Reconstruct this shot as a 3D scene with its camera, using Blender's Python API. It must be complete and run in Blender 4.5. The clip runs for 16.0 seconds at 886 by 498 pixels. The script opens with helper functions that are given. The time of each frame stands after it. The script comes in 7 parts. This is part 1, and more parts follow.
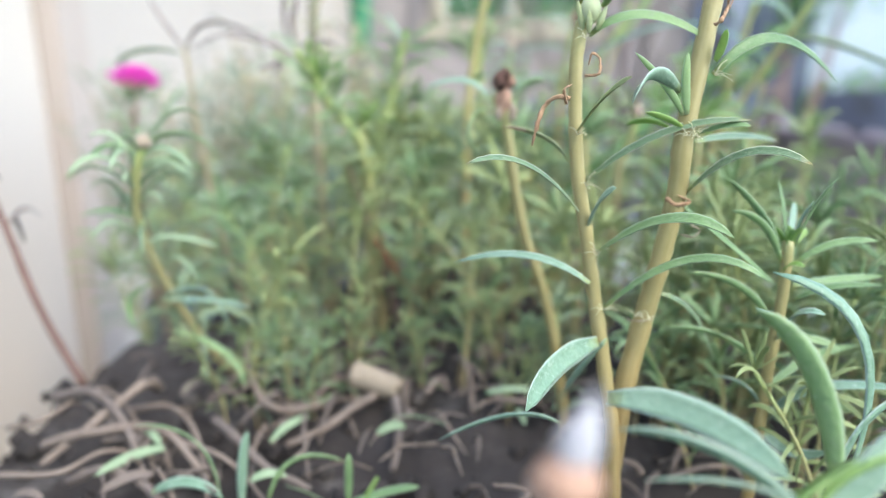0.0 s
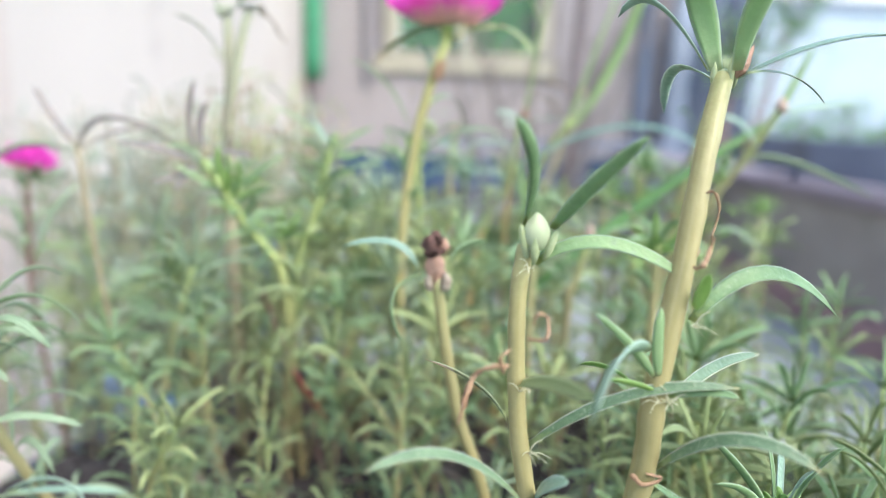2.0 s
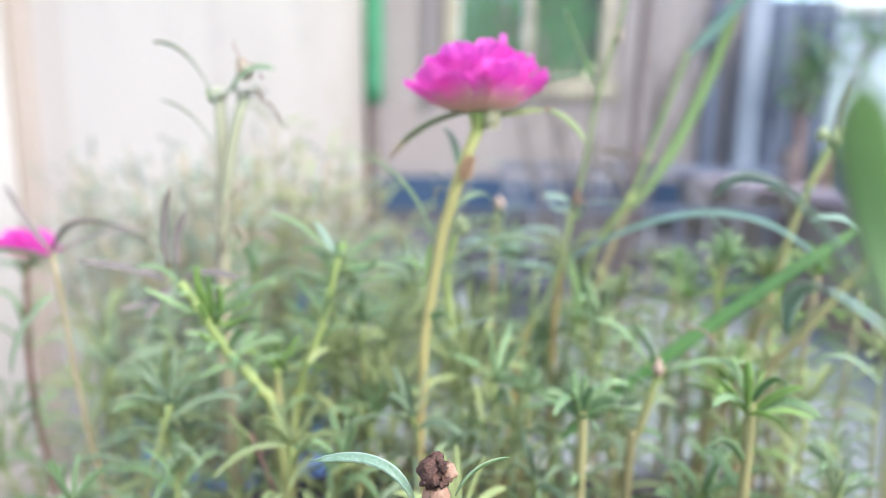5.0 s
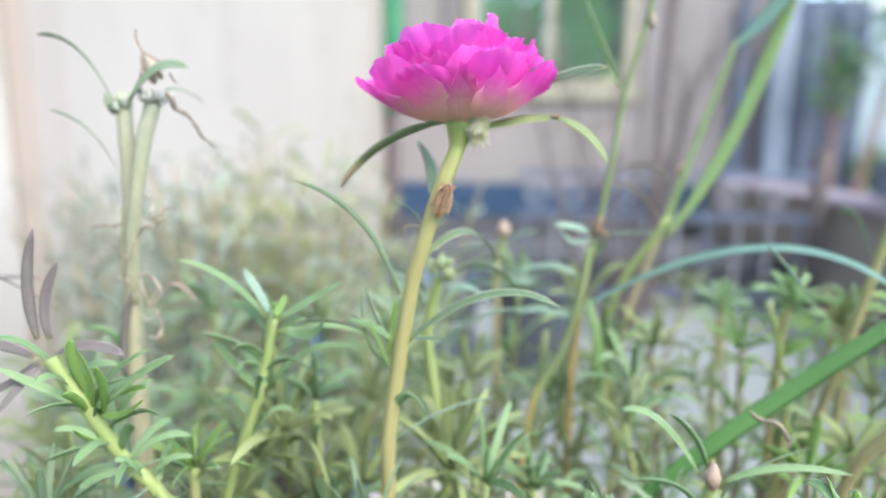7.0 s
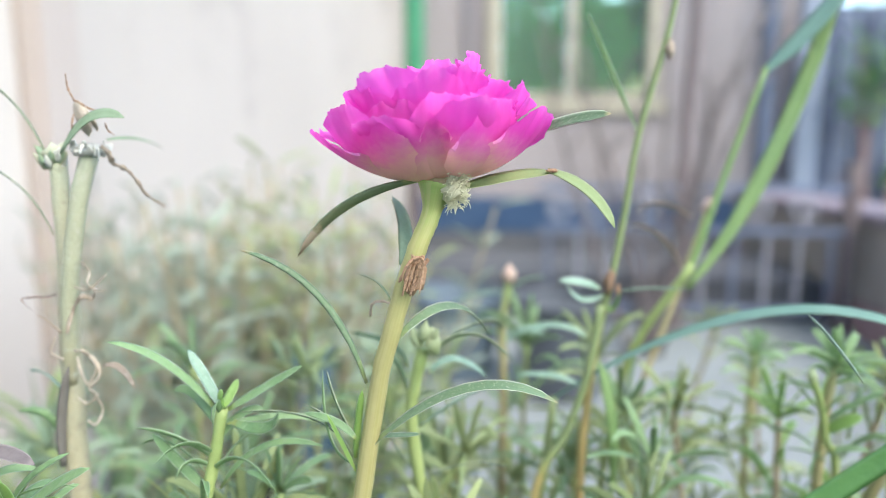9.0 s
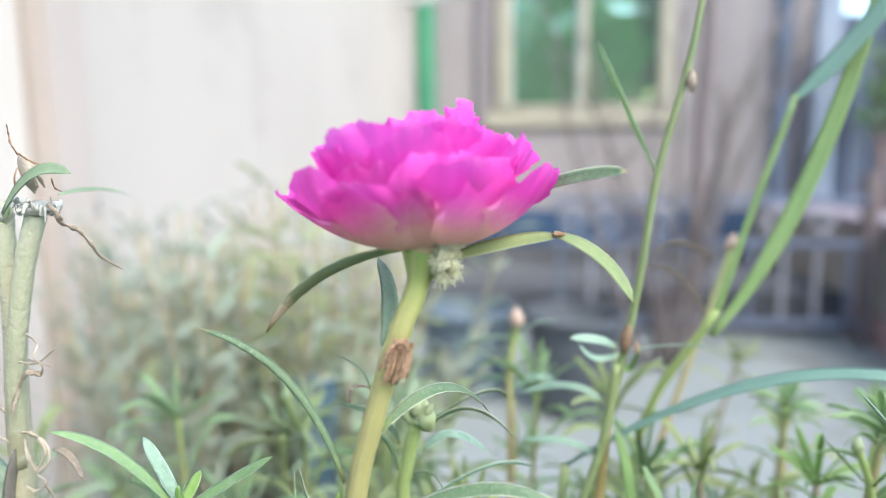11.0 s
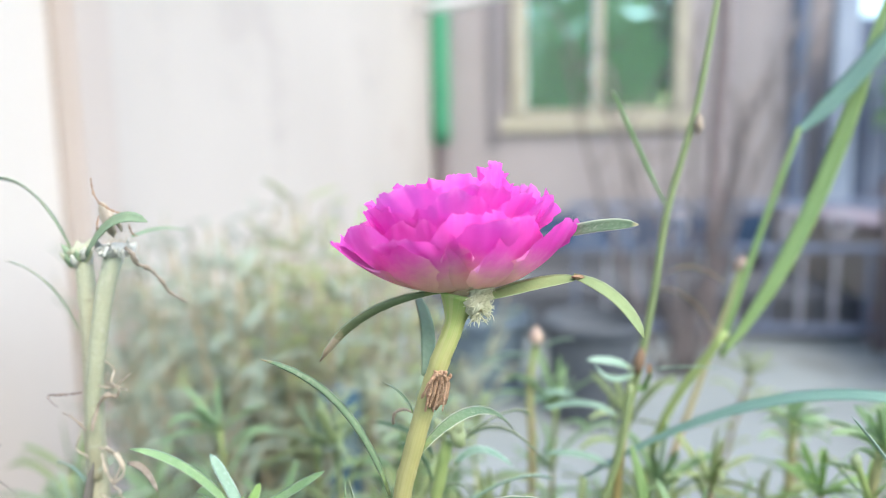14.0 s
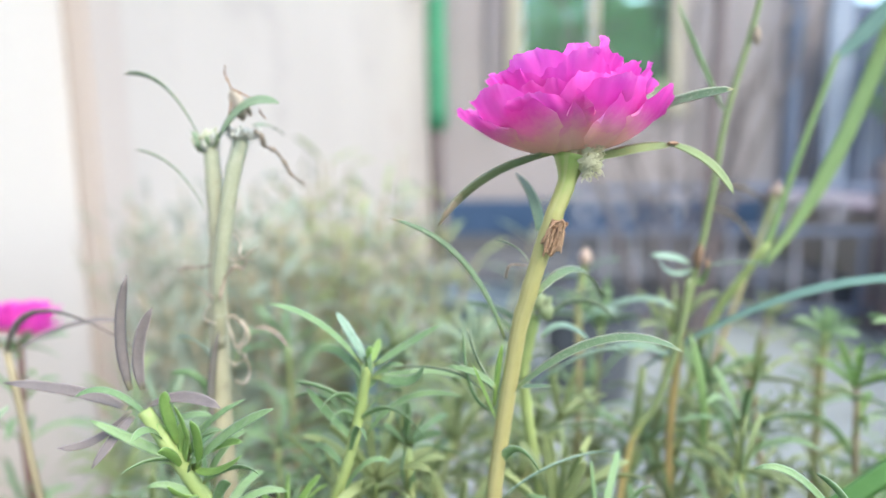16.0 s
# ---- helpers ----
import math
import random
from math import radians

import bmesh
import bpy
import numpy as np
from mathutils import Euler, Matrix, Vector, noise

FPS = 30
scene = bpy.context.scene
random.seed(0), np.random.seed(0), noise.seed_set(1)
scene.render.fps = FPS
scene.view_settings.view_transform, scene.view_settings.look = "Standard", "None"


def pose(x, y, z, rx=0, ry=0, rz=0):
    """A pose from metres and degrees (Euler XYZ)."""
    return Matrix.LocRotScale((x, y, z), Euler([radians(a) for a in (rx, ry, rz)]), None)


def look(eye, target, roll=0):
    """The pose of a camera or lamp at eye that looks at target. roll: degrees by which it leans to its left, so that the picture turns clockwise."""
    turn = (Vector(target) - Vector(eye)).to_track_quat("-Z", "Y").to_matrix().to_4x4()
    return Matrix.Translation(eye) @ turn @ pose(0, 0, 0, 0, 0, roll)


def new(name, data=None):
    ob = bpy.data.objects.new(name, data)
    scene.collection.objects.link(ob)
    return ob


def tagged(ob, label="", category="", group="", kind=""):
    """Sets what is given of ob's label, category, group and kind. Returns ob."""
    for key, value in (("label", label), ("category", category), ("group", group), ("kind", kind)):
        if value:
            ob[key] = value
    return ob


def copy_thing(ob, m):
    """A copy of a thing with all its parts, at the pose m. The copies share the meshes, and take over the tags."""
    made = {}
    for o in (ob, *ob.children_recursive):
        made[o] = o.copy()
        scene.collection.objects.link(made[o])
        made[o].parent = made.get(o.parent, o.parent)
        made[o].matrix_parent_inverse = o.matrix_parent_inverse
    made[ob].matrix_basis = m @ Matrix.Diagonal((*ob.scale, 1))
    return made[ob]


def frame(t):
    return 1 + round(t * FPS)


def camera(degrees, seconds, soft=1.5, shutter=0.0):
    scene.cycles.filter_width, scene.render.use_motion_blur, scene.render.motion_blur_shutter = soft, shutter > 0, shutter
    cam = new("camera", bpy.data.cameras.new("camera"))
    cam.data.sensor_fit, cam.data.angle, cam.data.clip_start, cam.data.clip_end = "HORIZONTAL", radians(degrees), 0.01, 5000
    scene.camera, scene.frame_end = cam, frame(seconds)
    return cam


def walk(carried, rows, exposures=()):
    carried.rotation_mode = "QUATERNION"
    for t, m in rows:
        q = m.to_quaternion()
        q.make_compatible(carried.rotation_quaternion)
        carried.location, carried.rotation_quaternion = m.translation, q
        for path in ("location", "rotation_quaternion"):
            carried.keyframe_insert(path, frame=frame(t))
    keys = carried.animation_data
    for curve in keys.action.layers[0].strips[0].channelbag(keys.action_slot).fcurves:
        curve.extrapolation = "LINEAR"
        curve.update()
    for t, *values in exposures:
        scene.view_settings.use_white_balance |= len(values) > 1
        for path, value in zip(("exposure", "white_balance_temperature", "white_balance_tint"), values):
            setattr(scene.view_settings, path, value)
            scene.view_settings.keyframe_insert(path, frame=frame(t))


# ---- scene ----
SKY = 0.14
SUN = 0.7
EXPOSURE = 2.30
KELVIN = 6850
cam = camera(68.5, 16.0, 0.7)
# seconds, eye in metres, then yaw, pitch and lean in degrees
PATH = [
    (0, -0.0000, 0.0000, 0.6000, 0.00, -14.00, 0.00),
    (0.5, 0.0080, 0.0159, 0.6025, -0.28, -13.55, -0.09),
    (1, 0.0034, 0.0254, 0.6076, -1.57, -13.33, -0.51),
    (1.5, 0.0079, 0.0273, 0.6177, -3.09, -12.03, -0.52),
    (2, 0.0066, 0.0352, 0.6285, -4.41, -11.68, -1.85),
    (2.5, 0.0127, 0.0369, 0.6332, -3.21, -11.70, -0.65),
    (3, 0.0166, 0.0476, 0.6432, -3.75, -11.12, -0.89),
    (3.5, 0.0175, 0.0549, 0.6472, -3.72, -10.82, -1.07),
    (4, 0.0185, 0.0598, 0.6516, -3.69, -10.25, -1.17),
    (4.2, 0.0147, 0.0643, 0.6531, -2.78, -10.07, -1.23),
    (6.5, 0.0255, 0.1127, 0.6456, 3.02, -10.39, -0.74),
    (7, 0.0264, 0.1282, 0.6534, 3.01, -9.74, -0.63),
    (7.5, 0.0265, 0.1382, 0.6530, 3.70, -9.64, -0.49),
    (8, 0.0305, 0.1433, 0.6563, 4.25, -9.30, -0.07),
    (8.5, 0.0321, 0.1465, 0.6584, 4.71, -9.02, -0.24),
    (9, 0.0332, 0.1508, 0.6609, 5.15, -8.58, 0.04),
    (11.5, 0.0351, 0.1684, 0.6732, 6.32, -7.10, 0.52),
    (12, 0.0335, 0.1685, 0.6797, 6.23, -6.69, 0.48),
    (12.5, 0.0320, 0.1670, 0.6808, 6.54, -6.71, 0.60),
    (13, 0.0342, 0.1646, 0.6811, 6.88, -6.72, 0.99),
    (13.5, 0.0374, 0.1624, 0.6793, 7.16, -6.76, 0.95),
    (14, 0.0336, 0.1551, 0.6752, 7.57, -7.15, 0.91),
    (14.5, 0.0351, 0.1499, 0.6703, 7.41, -7.66, 0.80),
    (15, 0.0309, 0.1457, 0.6693, 7.68, -8.02, 0.83),
    (15.5, 0.0214, 0.1414, 0.6628, 7.57, -8.39, 0.99),
    (16, 0.0144, 0.1365, 0.6561, 6.94, -8.15, 0.84),
]


def eye_pose(x, y, z, yaw, pitch, lean):
    a, b = radians(yaw), radians(pitch)
    ahead = Vector((-math.sin(a) * math.cos(b), math.cos(a) * math.cos(b), math.sin(b)))
    eye = Vector((x, y, z))
    return look(eye, eye + ahead, -lean)


# the camera warms and lifts its picture a little while it rises past the first stems
walk(cam, [(t, eye_pose(*row)) for t, *row in PATH], [(0, EXPOSURE + 0.04, KELVIN, 6), (1.8, EXPOSURE + 0.12, KELVIN, 8), (3, EXPOSURE + 0.10, KELVIN, 11), (4.2, EXPOSURE + 0.08, KELVIN, 11), (6.3, EXPOSURE + 0.10, KELVIN, 7), (7.4, EXPOSURE, KELVIN, 7), (16, EXPOSURE, KELVIN, 7)])

# the lens is wide open at a hand's width: a shallow depth of field
cam.data.dof.use_dof = True
cam.data.dof.focus_distance = 0.100
cam.data.dof.aperture_fstop = 9.6

# ---------------------------------------------------------------- light
world = bpy.data.worlds.new("open_shade_sky")
scene.world = world
world.use_nodes = True
wn = world.node_tree
wn.nodes.clear()
sky = wn.nodes.new("ShaderNodeTexSky")
sky.sky_type = "NISHITA"
sky.sun_disc = False
sky.sun_elevation, sky.sun_rotation = radians(48), radians(139)
sky.air_density, sky.dust_density = 1.0, 1.2
back = wn.nodes.new("ShaderNodeBackground")
back.inputs["Strength"].default_value = SKY
wout = wn.nodes.new("ShaderNodeOutputWorld")
wn.links.new(sky.outputs[0], back.inputs[0])
wn.links.new(back.outputs[0], wout.inputs[0])
sun = new("sun", bpy.data.lights.new("sun", "SUN"))
sun.data.energy, sun.data.angle, sun.data.color = SUN, radians(30), (1.0, 0.95, 0.87)
sun.matrix_world = look((2.15, -2.45, 3.8), (0, 0, 0))


# ---------------------------------------------------------------- materials
def node(tree, kind, **values):
    n = tree.nodes.new(kind)
    for key, value in values.items():
        n.inputs[key].default_value = value
    return n


def surface(name, low, high, scale=40.0, rough=0.6, bump=0.2, fine=400.0, metal=0.0, through_light=0.0, random_tone=0.0, spec=0.4, sheen=0.0, dirt_or_glints=None, dirt_or_glint_scale=6.0):
    """A two-scale noise surface: broad tone, fine grain with bump, optional stains or painted glints, and light that
    shines through.
    """
    m = bpy.data.materials.new(name)
    m.use_nodes = True
    t = m.node_tree
    t.nodes.clear()
    out = t.nodes.new("ShaderNodeOutputMaterial")
    b = node(t, "ShaderNodeBsdfPrincipled", Roughness=rough, Metallic=metal)
    b.inputs["Specular IOR Level"].default_value = spec
    b.inputs["Sheen Weight"].default_value = sheen
    co = t.nodes.new("ShaderNodeTexCoord")
    broad = node(t, "ShaderNodeTexNoise", Scale=scale, Detail=5.0)
    grain = node(t, "ShaderNodeTexNoise", Scale=fine, Detail=4.0)
    t.links.new(co.outputs["Object"], broad.inputs["Vector"])
    t.links.new(co.outputs["Object"], grain.inputs["Vector"])
    mix = t.nodes.new("ShaderNodeMix")
    mix.data_type = "RGBA"
    mix.inputs["A"].default_value, mix.inputs["B"].default_value = (*low, 1), (*high, 1)
    add = t.nodes.new("ShaderNodeMath")
    add.operation = "MULTIPLY_ADD"
    add.inputs[1].default_value, add.inputs[2].default_value = 0.45, 0.0
    t.links.new(grain.outputs["Fac"], add.inputs[0])
    add2 = t.nodes.new("ShaderNodeMath")
    add2.operation = "MULTIPLY_ADD"
    add2.inputs[1].default_value = 1.3
    t.links.new(broad.outputs["Fac"], add2.inputs[0])
    t.links.new(add.outputs[0], add2.inputs[2])
    shift = t.nodes.new("ShaderNodeMath")
    shift.operation = "SUBTRACT"
    shift.use_clamp = True
    shift.inputs[1].default_value = 0.38
    t.links.new(add2.outputs[0], shift.inputs[0])
    fac = shift
    if random_tone:
        info = t.nodes.new("ShaderNodeObjectInfo")
        mad = t.nodes.new("ShaderNodeMath")
        mad.operation = "MULTIPLY_ADD"
        mad.use_clamp = True
        mad.inputs[1].default_value = random_tone
        t.links.new(info.outputs["Random"], mad.inputs[0])
        half = t.nodes.new("ShaderNodeMath")
        half.operation = "SUBTRACT"
        half.inputs[1].default_value = random_tone / 2
        t.links.new(shift.outputs[0], half.inputs[0])
        t.links.new(half.outputs[0], mad.inputs[2])
        fac = mad
    t.links.new(fac.outputs[0], mix.inputs["Factor"])
    colour = mix.outputs["Result"]
    if dirt_or_glints:
        spots = node(t, "ShaderNodeTexNoise", Scale=dirt_or_glint_scale, Detail=7.0, Roughness=0.7)
        t.links.new(co.outputs["Object"], spots.inputs["Vector"])
        ramp = t.nodes.new("ShaderNodeValToRGB")
        ramp.color_ramp.elements[0].position, ramp.color_ramp.elements[1].position = 0.54, 0.72
        t.links.new(spots.outputs["Fac"], ramp.inputs["Fac"])
        stain = t.nodes.new("ShaderNodeMix")
        stain.data_type = "RGBA"
        stain.inputs["B"].default_value = (*dirt_or_glints, 1)
        t.links.new(ramp.outputs["Color"], stain.inputs["Factor"])
        t.links.new(colour, stain.inputs["A"])
        colour = stain.outputs["Result"]
    t.links.new(colour, b.inputs["Base Color"])
    if bump:
        bp = node(t, "ShaderNodeBump", Strength=bump, Distance=0.0006)
        t.links.new(grain.outputs["Fac"], bp.inputs["Height"])
        t.links.new(bp.outputs["Normal"], b.inputs["Normal"])
    shader = b.outputs[0]
    if through_light:
        tr = t.nodes.new("ShaderNodeBsdfTranslucent")
        t.links.new(colour, tr.inputs["Color"])
        ms = node(t, "ShaderNodeMixShader", Fac=through_light)
        t.links.new(b.outputs[0], ms.inputs[1])
        t.links.new(tr.outputs[0], ms.inputs[2])
        shader = ms.outputs[0]
    t.links.new(shader, out.inputs["Surface"])
    return m, t, mix, b


def along(m, stops, across=None):
    """Lay a second colour over a material along its length (v) and, if asked, on its rims (u)."""
    _, t, mix, b = m
    uv = t.nodes.new("ShaderNodeUVMap")
    sep = t.nodes.new("ShaderNodeSeparateXYZ")
    t.links.new(uv.outputs[0], sep.inputs[0])
    source = mix.outputs["Result"]
    users = [l.to_socket for l in t.links if l.from_socket == source]
    wob = node(t, "ShaderNodeTexNoise", Scale=900.0, Detail=3.0)
    co = t.nodes.new("ShaderNodeTexCoord")
    t.links.new(co.outputs["Object"], wob.inputs["Vector"])
    jog = t.nodes.new("ShaderNodeMath")
    jog.operation = "MULTIPLY_ADD"
    jog.inputs[1].default_value, jog.inputs[2].default_value = 0.16, -0.08
    t.links.new(wob.outputs["Fac"], jog.inputs[0])
    pos = t.nodes.new("ShaderNodeMath")
    t.links.new(sep.outputs["Y"], pos.inputs[0])
    t.links.new(jog.outputs[0], pos.inputs[1])
    ramp = t.nodes.new("ShaderNodeValToRGB")
    els = ramp.color_ramp.elements
    while len(els) < len(stops):
        els.new(0.5)
    for e, (at, colour, weight) in zip(els, stops):
        e.position, e.color = at, (*colour, weight)
    t.links.new(pos.outputs[0], ramp.inputs["Fac"])
    lay = t.nodes.new("ShaderNodeMix")
    lay.data_type = "RGBA"
    t.links.new(ramp.outputs["Alpha"], lay.inputs["Factor"])
    t.links.new(source, lay.inputs["A"])
    t.links.new(ramp.outputs["Color"], lay.inputs["B"])
    result = lay.outputs["Result"]
    if across:
        rim = t.nodes.new("ShaderNodeValToRGB")
        rim.color_ramp.elements[0].position, rim.color_ramp.elements[0].color = 0.05, (1, 1, 1, 1)
        rim.color_ramp.elements[1].position, rim.color_ramp.elements[1].color = 0.16, (0, 0, 0, 1)
        t.links.new(sep.outputs["X"], rim.inputs["Fac"])
        lay2 = t.nodes.new("ShaderNodeMix")
        lay2.data_type = "RGBA"
        lay2.inputs["B"].default_value = (*across, 1)
        t.links.new(rim.outputs["Color"], lay2.inputs["Factor"])
        t.links.new(result, lay2.inputs["A"])
        result = lay2.outputs["Result"]
    for s in users:
        t.links.new(result, s)
    return m


def streaks(m, colour, across, strength):
    """Fine lengthwise veins over a material."""
    _, t, mix, b = m
    uv = t.nodes.new("ShaderNodeUVMap")
    grid = t.nodes.new("ShaderNodeVectorMath")
    grid.operation = "MULTIPLY"
    grid.inputs[1].default_value = (across, 1.6, 1.0)
    t.links.new(uv.outputs[0], grid.inputs[0])
    info = t.nodes.new("ShaderNodeObjectInfo")
    shift = t.nodes.new("ShaderNodeVectorMath")
    t.links.new(grid.outputs[0], shift.inputs[0])
    t.links.new(info.outputs["Random"], shift.inputs[1])
    veins = node(t, "ShaderNodeTexNoise", Scale=1.0, Detail=3.0)
    t.links.new(shift.outputs[0], veins.inputs["Vector"])
    ramp = t.nodes.new("ShaderNodeValToRGB")
    ramp.color_ramp.elements[0].position, ramp.color_ramp.elements[0].color = 0.42, (0, 0, 0, 1)
    ramp.color_ramp.elements[1].position, ramp.color_ramp.elements[1].color = 0.75, (strength, strength, strength, 1)
    t.links.new(veins.outputs["Fac"], ramp.inputs["Fac"])
    socket = b.inputs["Base Color"]
    source = socket.links[0].from_socket
    users = [l.to_socket for l in t.links if l.from_socket == source]
    lay = t.nodes.new("ShaderNodeMix")
    lay.data_type = "RGBA"
    lay.inputs["B"].default_value = (*colour, 1)
    t.links.new(ramp.outputs["Color"], lay.inputs["Factor"])
    t.links.new(source, lay.inputs["A"])
    for q in users:
        t.links.new(lay.outputs["Result"], q)
    return m


# pale speckles on the next two are glints painted into the leaf colour
LEAF = along(surface("green_leaf", (0.135, 0.25, 0.115), (0.295, 0.45, 0.215), 120, 0.40, 0.5, 1200, through_light=0.34, random_tone=0.5, dirt_or_glints=(0.29, 0.39, 0.25), dirt_or_glint_scale=800), [(0.0, (0.42, 0.47, 0.17), 0.85), (0.12, (0.3, 0.4, 0.15), 0.0), (1.0, (0.3, 0.3, 0.1), 0.0)], (0.36, 0.48, 0.34))[0]
BLUE_LEAF = along(surface("bluish_leaf", (0.145, 0.265, 0.185), (0.26, 0.39, 0.295), 120, 0.36, 0.5, 1200, through_light=0.15, random_tone=0.4, dirt_or_glints=(0.33, 0.44, 0.37), dirt_or_glint_scale=800), [(0.0, (0.42, 0.47, 0.2), 0.8), (0.12, (0.3, 0.4, 0.2), 0.0), (1.0, (0.3, 0.3, 0.2), 0.0)], (0.42, 0.55, 0.48))[0]
FRESH = along(surface("fresh_leaf", (0.19, 0.34, 0.09), (0.34, 0.52, 0.17), 120, 0.4, 0.2, 1500, through_light=0.44, random_tone=0.5), [(0.0, (0.5, 0.6, 0.2), 0.7), (0.15, (0.3, 0.5, 0.1), 0.0), (1.0, (0.3, 0.5, 0.1), 0.0)], (0.42, 0.62, 0.28))[0]
TUFT_LEAF = along(surface("translucent_tuft_leaf", (0.30, 0.45, 0.22), (0.43, 0.60, 0.34), 120, 0.45, 0.3, 1200, through_light=0.5), [(0.0, (0.55, 0.62, 0.38), 0.9), (0.14, (0.4, 0.55, 0.3), 0.0), (1.0, (0.3, 0.5, 0.2), 0.0)], (0.52, 0.66, 0.50))[0]
DRY_TIP = along(surface("leaf_with_dry_tip", (0.115, 0.165, 0.085), (0.20, 0.265, 0.14), 120, 0.5, 0.25, 1500, through_light=0.2), [(0.0, (0.4, 0.45, 0.15), 0.8), (0.12, (0.3, 0.4, 0.1), 0.0), (0.70, (0.42, 0.34, 0.16), 0.2), (0.80, (0.58, 0.47, 0.34), 1.0), (0.94, (0.50, 0.37, 0.25), 1.0), (1.0, (0.28, 0.15, 0.09), 1.0)], (0.38, 0.45, 0.28))[0]
PURPLE = along(surface("dark_purplish_leaf", (0.095, 0.08, 0.078), (0.19, 0.165, 0.158), 120, 0.5, 0.25, 1500, random_tone=0.4), [(0.0, (0.35, 0.32, 0.2), 0.9), (0.1, (0.2, 0.2, 0.1), 0.0), (1.0, (0.2, 0.2, 0.1), 0.0)], (0.3, 0.26, 0.25))[0]
OLIVE_LEAF = along(surface("olive_leaf", (0.19, 0.26, 0.11), (0.33, 0.41, 0.19), 120, 0.5, 0.25, 1500, through_light=0.34, random_tone=0.5), [(0.0, (0.42, 0.42, 0.17), 0.85), (0.15, (0.3, 0.4, 0.15), 0.0), (1.0, (0.3, 0.3, 0.1), 0.0)], (0.38, 0.44, 0.26))[0]
# darkened, greyer copy of LEAF: shade put into its colour
SHADED_LEAF = along(surface("shaded_grey_green_leaf", (0.08, 0.145, 0.075), (0.165, 0.255, 0.14), 160, 0.42, 0.5, 1100, through_light=0.14, random_tone=0.4, dirt_or_glints=(0.27, 0.33, 0.22), dirt_or_glint_scale=1500), [(0.0, (0.36, 0.42, 0.22), 0.85), (0.12, (0.3, 0.4, 0.1), 0.0), (0.92, (0.3, 0.28, 0.12), 0.0), (1.0, (0.36, 0.28, 0.14), 0.8)], (0.50, 0.55, 0.43))[0]
GREY_LEAF = surface("greyish_leaf", (0.17, 0.25, 0.15), (0.30, 0.40, 0.26), 120, 0.6, 0.3, 1200, through_light=0.15, random_tone=0.5)[0]
STEM = streaks(along(surface("yellow_green_stem", (0.225, 0.20, 0.085), (0.33, 0.295, 0.145), 60, 0.42, 0.2, 900, through_light=0.08), [(0.0, (0.36, 0.22, 0.09), 0.85), (0.45, (0.35, 0.31, 0.13), 0.2), (0.85, (0.31, 0.30, 0.12), 0.3), (1.0, (0.36, 0.40, 0.18), 0.6)]), (0.385, 0.34, 0.18), 26.0, 0.4)[0]
FLOWER_STEM = streaks(along(surface("flower_stem", (0.26, 0.255, 0.095), (0.39, 0.37, 0.17), 60, 0.40, 0.2, 900, through_light=0.08), [(0.0, (0.38, 0.26, 0.13), 0.8), (0.45, (0.42, 0.37, 0.15), 0.2), (0.78, (0.33, 0.36, 0.12), 0.5), (1.0, (0.23, 0.36, 0.09), 0.95)]), (0.50, 0.44, 0.25), 26.0, 0.4)[0]
WISPY_STALK = surface("wispy_tan_stalk", (0.26, 0.22, 0.14), (0.38, 0.33, 0.22), 90, 0.8, 0.2, 900, spec=0.1)[0]
THIN_STEM = along(surface("thin_stem", (0.28, 0.285, 0.13), (0.40, 0.39, 0.20), 160, 0.5, 0.3, 1300, through_light=0.08, random_tone=0.5), [(0.0, (0.32, 0.235, 0.14), 0.9), (0.5, (0.34, 0.29, 0.15), 0.3), (1.0, (0.28, 0.40, 0.14), 0.8)])[0]
GREY_STEM = along(surface("faded_stem", (0.31, 0.30, 0.21), (0.42, 0.40, 0.30), 140, 0.6, 0.6, 1100, dirt_or_glints=(0.26, 0.24, 0.18), dirt_or_glint_scale=500), [(0.0, (0.30, 0.24, 0.14), 0.7), (0.5, (0.36, 0.36, 0.2), 0.0), (1.0, (0.40, 0.45, 0.32), 0.6)])[0]
FADED_GREEN = along(surface("faded_green_stem", (0.27, 0.285, 0.19), (0.38, 0.395, 0.28), 140, 0.55, 0.5, 1100, dirt_or_glints=(0.42, 0.42, 0.33), dirt_or_glint_scale=400), [(0.0, (0.30, 0.26, 0.17), 0.7), (0.5, (0.36, 0.36, 0.24), 0.0), (1.0, (0.40, 0.44, 0.33), 0.7)])[0]
GREEN_STEM = along(surface("pale_green_stem", (0.25, 0.34, 0.11), (0.37, 0.45, 0.18), 160, 0.45, 0.3, 1300, through_light=0.12), [(0.0, (0.36, 0.27, 0.15), 0.9), (0.35, (0.34, 0.38, 0.15), 0.3), (1.0, (0.3, 0.42, 0.15), 0.3)])[0]
BROWN_STEM = surface("brown_woody_stem", (0.13, 0.075, 0.065), (0.25, 0.15, 0.125), 160, 0.6, 0.4, 1300)[0]
GRASS = streaks(along(surface("grass_blade", (0.125, 0.25, 0.09), (0.22, 0.35, 0.14), 60, 0.4, 0.25, 1500, through_light=0.35), [(0.0, (0.3, 0.4, 0.12), 0.3), (0.5, (0.3, 0.4, 0.1), 0.0), (1.0, (0.3, 0.42, 0.2), 0.3)], (0.34, 0.5, 0.2)), (0.34, 0.46, 0.20), 30.0, 0.5)[0]
# GRASS darkened for one blade, painting the shade on its underside
SHADED_GRASS = surface("shaded_green_grass_blade", (0.06, 0.17, 0.05), (0.12, 0.27, 0.085), 60, 0.4, 0.25, 1500, through_light=0.25)[0]
BLUE_GRASS = surface("bluish_grass_blade", (0.17, 0.32, 0.26), (0.27, 0.43, 0.36), 60, 0.4, 0.25, 1500, through_light=0.45)[0]
